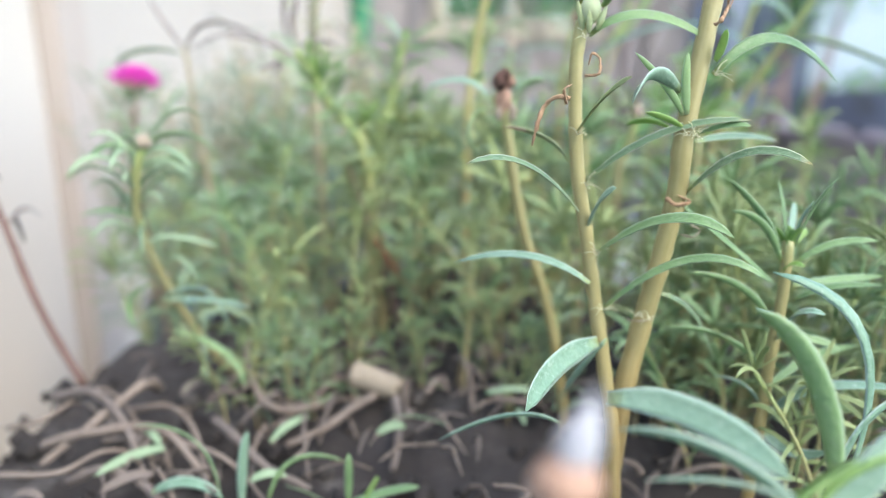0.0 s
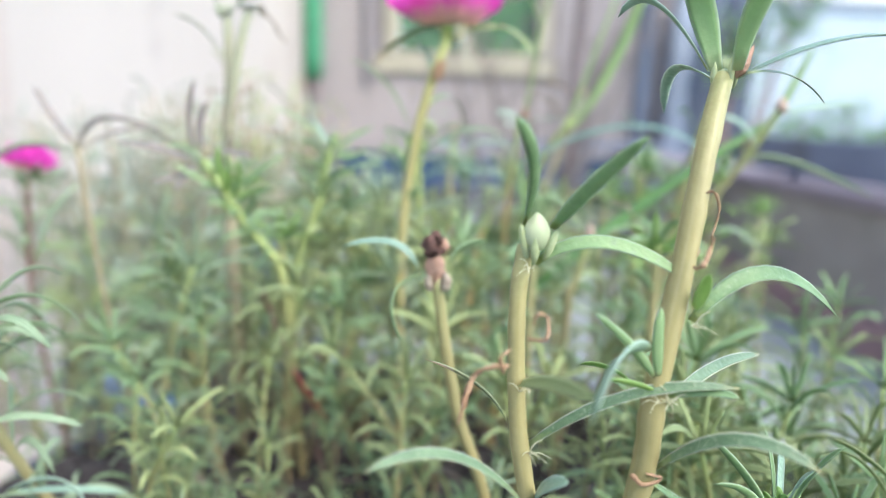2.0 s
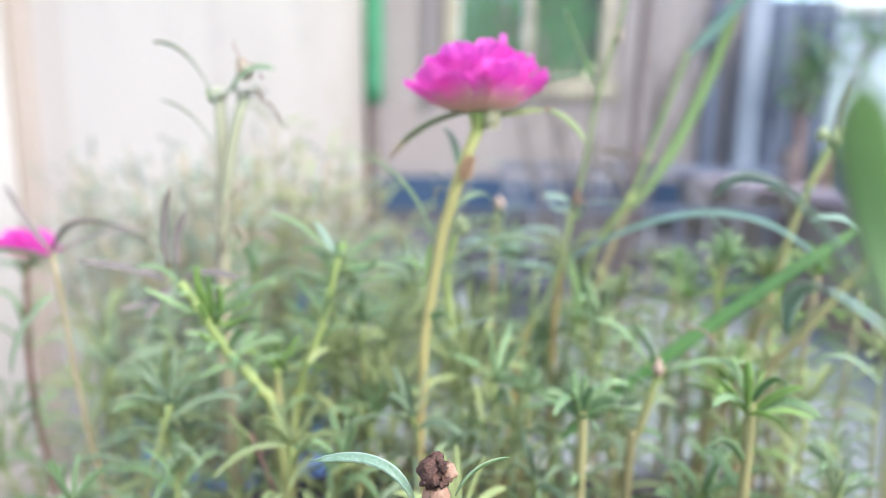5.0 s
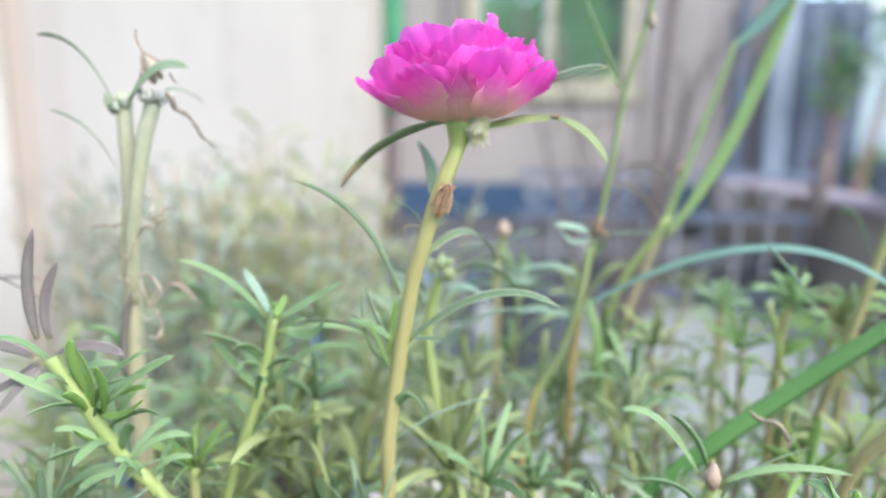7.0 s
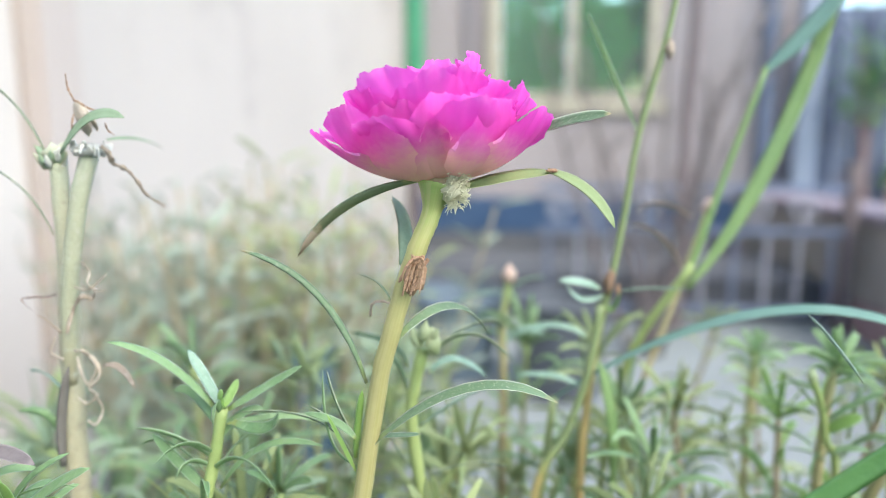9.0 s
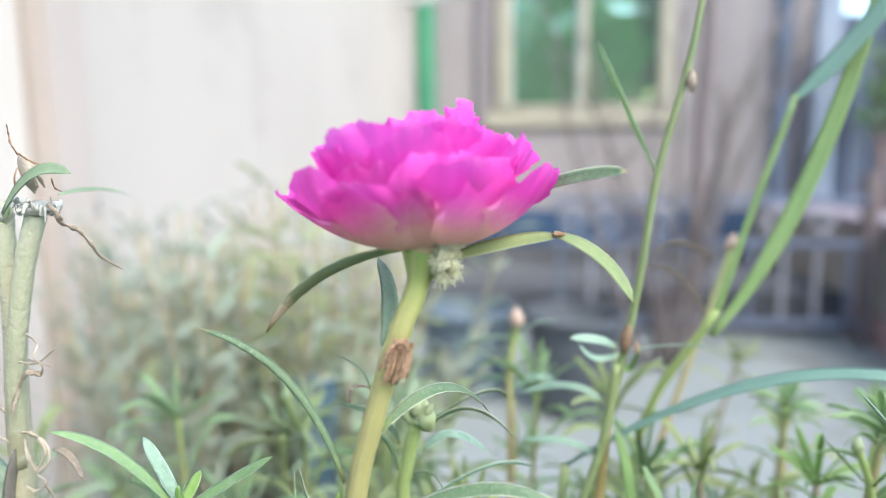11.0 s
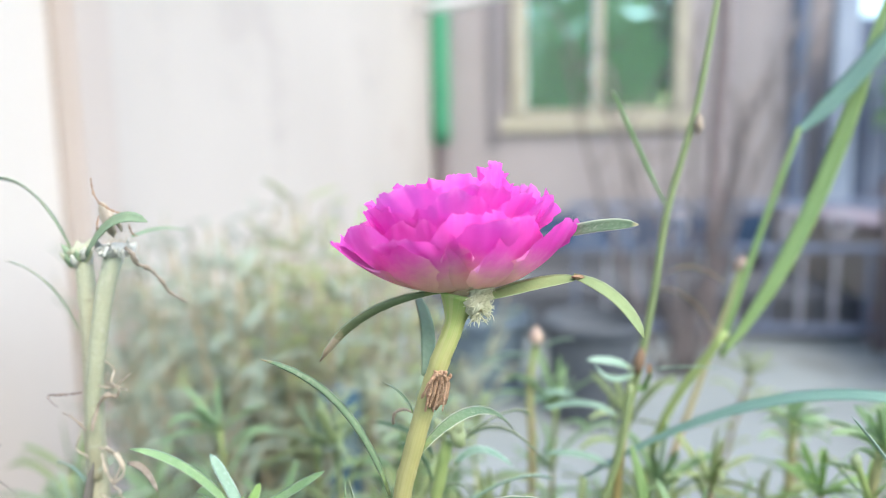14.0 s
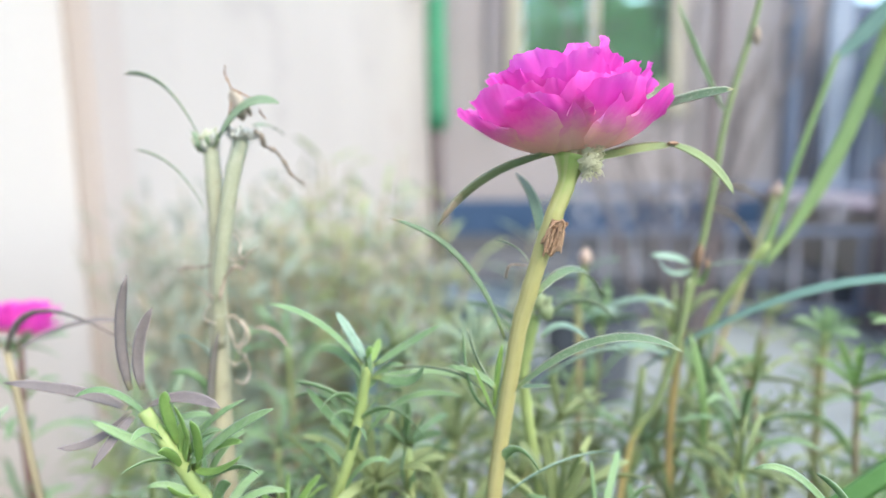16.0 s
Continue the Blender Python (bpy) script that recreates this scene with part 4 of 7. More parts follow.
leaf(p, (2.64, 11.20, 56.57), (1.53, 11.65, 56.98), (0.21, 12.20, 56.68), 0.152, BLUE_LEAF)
leaf(p, (2.58, 11.85, 58.30), (3.84, 11.50, 59.22), (5.21, 11.20, 59.45), 0.168, SHADED_LEAF, roll=0.8)
leaf(p, (2.80, 11.60, 57.00), (3.63, 10.40, 57.91), (4.41, 9.60, 57.78), 0.228, LEAF, roll=0.8)
leaf(p, (2.95, 11.45, 55.97), (4.23, 10.80, 57.12), (5.41, 10.30, 56.86), 0.174, LEAF, roll=0.8)
leaf(p, (2.42, 11.90, 59.21), (2.51, 10.50, 59.82), (2.64, 9.40, 60.13), 0.210, OLIVE_LEAF, roll=0.9)
leaf(p, (2.27, 11.85, 58.69), (1.87, 12.20, 59.09), (1.15, 12.70, 59.26), 0.169, DRY_TIP, roll=0.8)
leaf(p, (2.85, 11.20, 55.45), (1.95, 10.34, 55.38), (1.30, 9.30, 55.06), 0.40, BLUE_LEAF, roll=-1.1)
leaf(p, (2.67, 11.65, 57.54), (2.72, 11.20, 58.06), (2.90, 10.80, 58.36), 0.256, BLUE_LEAF, roll=1.1)
leaf(p, (2.21, 11.20, 53.79), (1.25, 11.29, 53.91), (-0.10, 11.40, 53.31), 0.161, BLUE_LEAF)
leaf(p, (3.02, 11.20, 55.51), (2.67, 11.56, 54.78), (2.45, 12.00, 54.09), 0.166, BLUE_LEAF)
leaf(p, (2.44, 12.20, 61.43), (2.38, 11.48, 62.26), (1.95, 10.60, 62.85), 0.212, LEAF)
leaf(p, (2.83, 12.20, 61.37), (3.14, 11.55, 62.02), (3.51, 10.75, 62.69), 0.213, LEAF)
lump(p, 'bud', (2.58, 12.05, 61.33), (0.19, 0.18, 0.27), BUD_ROUND, 4, 0.06, 0.25, 'round pale green flower bud')
lump(p, 'bud_scale', (2.40, 12.02, 61.22), (0.06, 0.06, 0.26), BUD, 1, 0.15, 0.4, '', (0, -14, 0))
lump(p, 'bud_scale', (2.78, 12.0, 61.18), (0.06, 0.06, 0.22), BUD, 2, 0.15, 0.4, '', (0, 22, 0))
lump(p, 'bud_scale', (2.54, 11.93, 61.10), (0.06, 0.05, 0.20), BUD, 5, 0.15, 0.4, '', (14, -6, 0))
curl(p, [(2.33, 11.05, 60.17), (2.53, 10.95, 60.21), (2.56, 11.05, 60.44), (2.41, 10.95, 60.52), (2.38, 11.05, 60.35)], 0.083, DRIED)
curl(p, [(2.10, 11.05, 59.81), (1.86, 10.95, 59.84), (1.67, 11.05, 59.67), (1.55, 10.95, 59.35), (1.50, 11.05, 59.04)], 0.150, DRIED)
curl(p, [(2.05, 11.05, 59.72), (1.98, 10.95, 59.95), (2.12, 11.05, 60.04)], 0.075, DRIED)
axil_hairs(p, (2.95, 11.30, 56.04), 3)
axil_hairs(p, (2.79, 11.45, 57.03), 4)
axil_hairs(p, (2.58, 11.70, 58.27), 5)
axil_hairs(p, (2.41, 11.75, 59.17), 6)
axil_hairs(p, (2.50, 12.00, 60.83), 7)
# the thickest stem, cropped to a tuft of leaves

p = plant((3.40, 11.60, 49.90), 'thick yellow-green moss rose stem topped by a tuft of leaves')
stem(p, [(3.20, 11.60, 49.90), (3.49, 11.60, 53.99), (3.70, 11.60, 55.35), (3.97, 11.60, 56.69), (4.19, 11.58, 58.07), (4.24, 11.57, 59.23), (4.60, 11.90, 61.00), (4.95, 12.35, 62.40), (5.40, 13.00, 63.50)], 0.20, 0.15, STEM, 'stem', 5)
leaf(p, (5.48, 12.75, 63.60), (5.32, 11.75, 64.68), (5.50, 10.50, 65.08), 0.34, TUFT_LEAF, roll=0.25)
leaf(p, (5.55, 12.85, 63.50), (6.70, 12.45, 64.03), (8.30, 12.90, 64.15), 0.20, BLUE_LEAF, roll=0.45)
leaf(p, (5.47, 12.45, 63.54), (6.46, 12.99, 63.56), (7.45, 13.65, 63.20), 0.089, SHADED_LEAF, roll=0.45)
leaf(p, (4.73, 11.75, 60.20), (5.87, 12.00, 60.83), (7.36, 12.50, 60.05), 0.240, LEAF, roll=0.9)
leaf(p, (4.32, 11.50, 58.13), (5.00, 10.80, 58.94), (5.79, 10.20, 58.81), 0.204, SHADED_LEAF, roll=0.8)
leaf(p, (4.22, 11.45, 59.54), (4.10, 11.30, 60.04), (4.05, 11.20, 60.55), 0.199, TUFT_LEAF, roll=1.1)
leaf(p, (4.67, 11.60, 60.43), (4.73, 11.50, 60.67), (4.74, 11.40, 60.93), 0.239, FRESH, roll=1.1)
leaf(p, (4.03, 11.40, 59.92), (3.26, 10.40, 60.19), (2.73, 9.60, 59.77), 0.257, BLUE_LEAF, roll=0.9)
leaf(p, (4.14, 11.45, 59.52), (3.74, 11.20, 60.00), (3.12, 11.00, 60.54), 0.122, TUFT_LEAF, roll=0.9)
leaf(p, (4.15, 11.45, 59.32), (3.76, 11.30, 59.49), (3.41, 11.20, 59.58), 0.125, FRESH, roll=0.8)
leaf(p, (4.03, 11.50, 59.25), (3.77, 12.00, 59.39), (3.43, 12.40, 59.31), 0.155, FRESH, roll=0.8)
leaf(p, (4.51, 11.70, 59.05), (5.86, 13.00, 59.06), (7.15, 14.00, 58.87), 0.182, SHADED_LEAF, roll=0.7)
leaf(p, (4.41, 11.50, 59.20), (4.84, 11.30, 59.36), (5.17, 11.10, 59.36), 0.126, LEAF, roll=0.8)
leaf(p, (3.78, 11.60, 54.29), (4.58, 10.52, 54.44), (5.47, 9.20, 54.08), 0.461, BLUE_LEAF)
leaf(p, (4.26, 11.50, 57.95), (5.23, 11.60, 57.22), (6.26, 11.70, 56.38), 0.136, LEAF, roll=0.8)
leaf(p, (4.08, 11.60, 56.25), (4.94, 12.05, 55.64), (5.61, 12.60, 54.44), 0.127, SHADED_LEAF)
leaf(p, (5.28, 13.00, 63.60), (4.80, 12.90, 64.75), (3.75, 11.50, 65.42), 0.38, TUFT_LEAF, roll=-0.8)
leaf(p, (5.28, 13.25, 63.62), (4.70, 14.05, 64.66), (4.28, 14.55, 64.51), 0.20, BLUE_LEAF, roll=0.5)
leaf(p, (5.36, 13.25, 63.50), (5.22, 14.35, 63.68), (5.37, 14.94, 63.00), 0.20, BLUE_LEAF, roll=0.3)
lump(p, 'node', (5.40, 13.00, 63.46), (0.15, 0.14, 0.16), BUD, 4, 0.2, 0, 'pale leaf bases')
lump(p, 'bud_scale', (5.25, 12.98, 63.55), (0.048, 0.048, 0.192), BUD, 0, 0.2, 0.5)
lump(p, 'bud_scale', (5.45, 12.88, 63.60), (0.054, 0.054, 0.216), BUD, 1, 0.2, 0.5)
lump(p, 'bud_scale', (5.58, 13.0, 63.56), (0.048, 0.048, 0.192), BUD, 2, 0.2, 0.5)
lump(p, 'bud_scale', (5.38, 13.1, 63.60), (0.048, 0.048, 0.192), BUD, 3, 0.2, 0.5)
lump(p, 'withered_bud', (5.62, 12.85, 63.72), (0.09, 0.08, 0.24), DEAD_PINK, 8, 0.3, 0.6, 'withered pale pink bud tip', (0, 25, 0))
curl(p, [(3.96, 11.45, 58.09), (4.11, 11.35, 57.98), (4.41, 11.45, 58.01), (4.14, 11.35, 58.15)], 0.13, DRIED)
curl(p, [(4.29, 11.45, 57.42), (4.46, 11.35, 57.39), (4.62, 11.45, 57.49), (4.41, 11.35, 57.62)], 0.061, PALE_DRY)
curl(p, [(4.54, 11.45, 61.00), (4.61, 11.35, 61.08), (4.73, 11.45, 61.29), (4.69, 11.35, 61.43)], 0.113, DRIED)
curl(p, [(4.83, 12.05, 61.90), (4.94, 11.95, 61.94), (5.09, 12.05, 61.68), (4.97, 11.95, 61.31)], 0.060, DRIED)
curl(p, [(4.60, 11.95, 61.00), (4.74, 11.85, 61.09), (4.83, 11.95, 61.15)], 0.076, DRIED)
curl(p, [(3.43, 11.45, 55.80), (3.61, 11.35, 55.80), (3.91, 11.45, 55.79)], 0.053, PALE_DRY)
axil_hairs(p, (4.22, 11.35, 59.18), 3)
axil_hairs(p, (4.35, 11.35, 59.18), 4)
axil_hairs(p, (4.64, 11.50, 60.19), 5)
axil_hairs(p, (3.54, 11.35, 55.89), 6)
axil_hairs(p, (3.81, 11.35, 55.86), 7)
# the stem with a blackened spent flower

p = plant((3.35, 17.00, 49.90), 'moss rose stem with a blackened shrivelled spent flower on top')
stem(p, [(3.65, 17.00, 49.90), (3.35, 17.00, 51.63), (3.09, 17.00, 53.18), (2.72, 17.00, 54.66), (2.21, 17.00, 56.09), (1.87, 17.00, 57.61), (1.57, 17.00, 59.49)], 0.15, 0.13, STEM, 'stem', 2)
lump(p, 'spent_flower', (1.48, 17.00, 60.14), (0.22, 0.20, 0.24), DEAD_DARK, 2, 0.75, 0, 'black shrivelled petal remains')
lump(p, 'spent_petal', (1.39, 16.88, 60.24), (0.085, 0.07, 0.11), DEAD_DARK, 20, 0.8, 0, '', (0, 0, 0))
lump(p, 'spent_petal', (1.61, 16.85, 60.28), (0.085, 0.07, 0.11), DEAD_DARK, 21, 0.8, 0, '', (40, 25, 0))
lump(p, 'spent_petal', (1.51, 16.82, 60.09), (0.085, 0.07, 0.11), DEAD_DARK, 22, 0.8, 0, '', (80, 50, 0))
lump(p, 'spent_petal', (1.65, 16.88, 60.04), (0.085, 0.07, 0.11), DEAD_DARK, 23, 0.8, 0, '', (120, 75, 0))
lump(p, 'spent_petal', (1.41, 16.90, 60.02), (0.085, 0.07, 0.11), DEAD_DARK, 24, 0.8, 0, '', (160, 100, 0))
lump(p, 'spent_petal', (1.53, 16.95, 60.36), (0.085, 0.07, 0.11), DEAD_DARK, 25, 0.8, 0, '', (200, 125, 0))
lump(p, 'spent_petal', (1.73, 16.95, 60.14), (0.10, 0.09, 0.14), DEAD_PINK, 6, 0.6)
lump(p, 'calyx', (1.56, 17.00, 59.58), (0.22, 0.2, 0.34), DEAD_PINK, 5, 0.45, 0, 'shrivelled pinkish calyx')
lump(p, 'calyx_lobe', (1.77, 16.88, 59.36), (0.12, 0.1, 0.2), PALE_DRY, 9, 0.5)
lump(p, 'calyx_lobe', (1.42, 16.88, 59.34), (0.10, 0.09, 0.18), PALE_DRY, 10, 0.5)
lump(p, 'calyx_lobe', (1.58, 16.84, 59.72), (0.13, 0.09, 0.2), DEAD_PINK, 11, 0.6)
leaf(p, (1.19, 17.00, 59.63), (0.60, 17.18, 60.15), (-0.46, 17.40, 59.99), 0.159, BLUE_LEAF)
leaf(p, (1.82, 17.00, 59.74), (2.14, 17.18, 60.09), (2.66, 17.40, 60.16), 0.244)
leaf(p, (1.26, 17.00, 59.51), (0.64, 16.55, 59.10), (0.90, 16.00, 58.25), 0.223)
# the leafy shoot beside the thick stem

p = plant((6.44, 12.00, 49.90), 'bushy moss rose shoot with a fan of narrow green leaves')
stem(p, [(6.34, 12.00, 49.90), (6.44, 12.00, 53.02), (6.47, 12.00, 53.72), (6.49, 12.00, 54.71), (6.57, 12.00, 56.00), (6.55, 12.00, 57.18)], 0.12, 0.1, STEM, 'stem', 4)
leaf(p, (6.43, 12.00, 56.97), (5.96, 12.00, 57.70), (5.32, 12.10, 58.34), 0.140, LEAF, roll=0.8)
leaf(p, (6.45, 12.00, 56.75), (5.93, 11.80, 57.52), (5.21, 11.60, 57.82), 0.148, LEAF, roll=0.8)
leaf(p, (6.48, 12.00, 57.12), (6.49, 12.20, 57.71), (6.41, 12.40, 58.27), 0.131, LEAF, roll=0.9)
leaf(p, (6.61, 12.10, 57.09), (6.89, 12.60, 57.46), (7.12, 13.00, 57.72), 0.250, BLUE_LEAF, roll=1.1)
leaf(p, (6.65, 12.00, 57.12), (6.64, 11.80, 57.66), (6.71, 11.60, 58.00), 0.190, BLUE_LEAF, roll=1.0)
leaf(p, (6.68, 12.00, 57.05), (6.78, 11.70, 57.90), (7.04, 11.50, 58.44), 0.198, LEAF, roll=0.9)
leaf(p, (6.74, 12.00, 56.72), (7.26, 11.80, 57.15), (7.98, 11.60, 57.26), 0.171, LEAF, roll=0.8)
leaf(p, (6.76, 12.00, 56.29), (7.73, 12.30, 56.31), (8.87, 12.60, 56.29), 0.182, LEAF, roll=0.8)
leaf(p, (6.80, 12.00, 55.98), (7.27, 11.70, 56.34), (8.03, 11.40, 56.47), 0.151, LEAF, roll=0.8)
leaf(p, (6.38, 12.00, 55.54), (5.61, 11.80, 56.33), (4.47, 11.60, 56.66), 0.174, LEAF, roll=0.8)
leaf(p, (6.34, 12.00, 54.63), (5.34, 11.90, 55.31), (4.23, 11.80, 55.50), 0.157, LEAF, roll=0.8)
leaf(p, (6.55, 11.90, 55.23), (6.42, 11.20, 55.98), (6.71, 10.80, 56.12), 0.238, BLUE_LEAF, roll=0.9)
leaf(p, (6.64, 12.00, 55.22), (7.25, 11.90, 55.21), (7.73, 11.80, 55.03), 0.180, LEAF, roll=0.8)
leaf(p, (6.48, 11.90, 56.61), (6.45, 11.60, 56.83), (6.58, 11.40, 56.82), 0.137, FRESH, roll=0.8)
leaf(p, (6.37, 12.00, 53.82), (6.02, 12.14, 54.18), (5.53, 12.30, 54.26), 0.171, BLUE_LEAF)
leaf(p, (6.57, 12.00, 53.40), (7.17, 11.55, 54.32), (8.49, 11.00, 54.59), 0.322, BLUE_LEAF)
leaf(p, (6.44, 12.00, 53.97), (7.41, 12.45, 54.51), (8.89, 13.00, 54.65), 0.182)
leaf(p, (6.48, 12.00, 53.15), (5.80, 12.22, 53.35), (4.98, 12.50, 53.13), 0.185)
leaf(p, (6.53, 12.00, 53.21), (6.91, 11.55, 52.97), (7.32, 11.00, 53.31), 0.231, BLUE_LEAF)
rosette(p, (6.55, 12.00, 57.0), 6, 0.55, 0.15, 14, FRESH, 45, 84, 0.4)
# a low shoot close to the lens

p = plant((5.81, 8.20, 49.90), 'low moss rose shoot with broad bluish leaves near the pot rim')
stem(p, [(5.81, 8.20, 49.90), (5.83, 8.20, 53.14), (5.69, 8.20, 54.01), (5.55, 8.20, 54.70)], 0.12, 0.09, THIN_STEM, 'stem', 6)
leaf(p, (5.55, 8.20, 54.70), (5.15, 8.38, 56.22), (4.36, 8.60, 57.01), 0.305, BLUE_LEAF, roll=0.7)
leaf(p, (5.77, 8.20, 54.56), (5.86, 8.47, 56.60), (4.64, 8.80, 57.47), 0.290, BLUE_LEAF, roll=0.6)
leaf(p, (5.58, 8.20, 54.47), (5.87, 8.29, 55.31), (6.50, 8.40, 55.78), 0.355, BLUE_LEAF, roll=0.8)

p = near = plant((4.01, 5.60, 50.00), 'small low shoot with broad bluish leaves close to the pot rim')
stem(p, [(4.01, 5.90, 49.90), (4.01, 5.70, 53.00), (3.68, 5.60, 55.78)], 0.09, 0.08, THIN_STEM, 'stem', 5)
leaf(p, (3.68, 5.60, 55.78), (2.75, 5.82, 56.46), (1.82, 6.10, 56.55), 0.348, BLUE_LEAF, roll=0.6)
leaf(p, (3.68, 5.60, 55.78), (3.06, 5.69, 56.16), (2.03, 5.80, 56.15), 0.247, BLUE_LEAF, roll=0.5)
leaf(p, (3.67, 5.60, 55.84), (3.93, 5.60, 56.32), (4.54, 5.60, 56.59), 0.246, FRESH, roll=0.6)
leaf(p, (3.68, 5.60, 55.78), (4.34, 5.74, 56.39), (4.89, 5.90, 56.79), 0.336, BLUE_LEAF, roll=0.8)

p = plant((0.82, 5.40, 50.00), 'small low shoot with a whitish withered bud')
stem(p, [(0.82, 5.40, 50.00), (0.82, 4.20, 54.50), (0.77, 3.50, 57.52)], 0.07, 0.06, THIN_STEM, 'stem', 3)
lump(p, 'withered_bud', (0.76, 3.50, 57.66), (0.22, 0.19, 0.19), DEAD_PINK, 3, 0.3, 0, 'withered peach-pink bud')
lump(p, 'bud_tip', (0.83, 3.50, 57.96), (0.14, 0.12, 0.34), BUD_WHITE, 4, 0.2, 0.8, 'whitish pointed bud tip', (0, 14, 0))
# broad leaves of the low shoot near the rim
leaf(near, (2.07, 7.50, 56.19), (2.87, 6.72, 56.38), (3.53, 5.84, 56.13), 0.36, BLUE_LEAF, roll=0.9)
leaf(near, (4.84, 7.04, 55.17), (4.56, 7.39, 56.59), (3.86, 7.58, 57.34), 0.33, LEAF, roll=-0.9)
leaf(near, (4.90, 6.28, 56.25), (4.05, 5.86, 56.24), (3.32, 5.42, 56.10), 0.38, FRESH, roll=0.8)
# a low shoot at the front of the pot

p = plant((-3.28, 13.20, 49.90), 'low green moss rose shoot at the front of the soil')
stem(p, [(-3.28, 13.20, 49.90), (-3.28, 13.20, 48.96), (-3.52, 13.20, 49.59)], 0.1, 0.09, THIN_STEM, 'stem', 6)
leaf(p, (-4.65, 13.20, 50.50), (-4.55, 13.20, 51.68), (-4.40, 13.20, 52.49), 0.289, BLUE_LEAF)
leaf(p, (-2.19, 13.20, 50.65), (-2.15, 13.20, 51.32), (-2.15, 13.20, 51.92), 0.236)
leaf(p, (-4.05, 13.20, 50.65), (-3.43, 13.34, 51.67), (-2.24, 13.50, 51.52), 0.157)
leaf(p, (-5.17, 13.20, 50.50), (-5.64, 13.42, 52.05), (-7.22, 13.70, 52.35), 0.184)
leaf(p, (-6.73, 13.20, 50.90), (-5.83, 13.06, 51.30), (-4.97, 12.90, 51.01), 0.235, BLUE_LEAF)
leaf(p, (-2.42, 13.20, 50.50), (-1.36, 13.20, 50.92), (-0.55, 13.20, 51.07), 0.197)
leaf(p, (-2.67, 13.20, 50.65), (-3.18, 13.20, 50.95), (-3.69, 13.20, 51.10), 0.157)
leaf(p, (-1.89, 13.20, 50.58), (-1.62, 13.29, 51.04), (-1.50, 13.40, 51.19), 0.183, FRESH)
# the main flower

p = plant((0.87, 25.00, 49.90), 'tall moss rose with a frilled magenta double flower')
stem(p, [(0.92, 25.00, 49.90), (0.87, 25.00, 56.69), (0.94, 25.00, 58.20), (0.97, 25.00, 59.56), (1.35, 25.10, 62.23), (1.56, 25.10, 63.10), (1.77, 25.10, 63.84), (2.01, 25.10, 64.57), (2.20, 25.22, 65.05), (2.31, 25.32, 65.56)], 0.145, 0.16, FLOWER_STEM, 'stem', 7, 0.05, flare=1.1)
FLOWER = (2.30, 25.45, 65.61)
double_flower(p, FLOWER, (-5, -8, 0), 1.03, 11)
lump(p, 'calyx', (2.30, 25.38, 65.66), (0.33, 0.32, 0.20), CALYX, 3, 0.10, 0, 'pale cream green calyx')
lump(p, 'woolly_tuft', (2.59, 25.14, 65.52), (0.17, 0.15, 0.25), WOOL, 6, 0.9, 0, 'cream woolly hair tuft', (0, 14, 0))
rng = random.Random(5)
for i in range(190):
    d = Vector((rng.uniform(-0.5, 1.0), rng.uniform(-1.0, 0.5), rng.uniform(-0.9, 0.5))).normalized()
    o = Vector((2.59, 25.14, 65.52 + rng.uniform(-0.20, 0.20))) + d * 0.15
    curl(p, [o - d * 0.06, o + d * 0.06 + Vector((0.02, 0, 0.02)), o + d * rng.uniform(0.05, 0.15) + Vector((rng.uniform(-0.06, 0.06), 0, rng.uniform(-0.06, 0.06)))], 0.026, WOOL, 'hair', 'cream hair')
leaf(p, (2.05, 25.20, 65.64), (0.80, 25.45, 65.20), (-0.11, 25.72, 64.32), 0.20, DRY_TIP, roll=0.8)
leaf(p, (2.62, 25.30, 65.50), (3.47, 25.65, 65.68), (4.14, 25.93, 65.74), 0.26, OLIVE_LEAF, roll=0.6)
leaf(p, (1.74, 25.30, 64.27), (1.64, 26.20, 64.80), (1.32, 26.98, 65.25), 0.27, GREY_LEAF, roll=0.5)
leaf(p, (1.14, 25.22, 62.30), (0.33, 25.25, 63.79), (-0.93, 25.21, 64.50), 0.13, SHADED_LEAF, roll=0.8)
leaf(p, (1.21, 25.00, 61.28), (2.80, 24.95, 62.36), (4.24, 24.90, 62.19), 0.217, SHADED_LEAF, roll=0.5)
leaf(p, (1.64, 25.12, 63.07), (2.47, 26.00, 63.45), (3.12, 27.20, 62.60), 0.200, SHADED_LEAF, roll=0.6)
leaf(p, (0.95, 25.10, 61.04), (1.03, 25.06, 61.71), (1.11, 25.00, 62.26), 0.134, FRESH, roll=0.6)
leaf(p, (1.06, 25.10, 61.24), (0.67, 25.19, 61.83), (0.45, 25.30, 62.47), 0.116, SHADED_LEAF, roll=0.8)
leaf(p, (0.99, 25.10, 61.29), (0.57, 25.19, 61.63), (0.06, 25.30, 61.86), 0.116, SHADED_LEAF, roll=0.8)
leaf(p, (0.89, 25.10, 61.14), (0.10, 25.33, 61.62), (-1.26, 25.60, 61.54), 0.134, SHADED_LEAF, roll=0.6)
leaf(p, (1.57, 25.10, 63.73), (1.33, 25.33, 63.97), (0.94, 25.60, 64.05), 0.103, SHADED_LEAF, roll=0.6)
leaf(p, (1.21, 25.10, 61.45), (1.60, 25.28, 61.38), (2.01, 25.50, 61.32), 0.106, SHADED_LEAF, roll=0.6)
leaf(p, (3.66, 26.30, 66.32), (4.31, 25.80, 66.55), (4.95, 25.27, 66.64), 0.27, SHADED_LEAF, roll=0.8)
leaf(p, (4.06, 25.90, 65.77), (4.70, 25.75, 65.45), (5.11, 25.53, 64.88), 0.28, OLIVE_LEAF, roll=0.5)
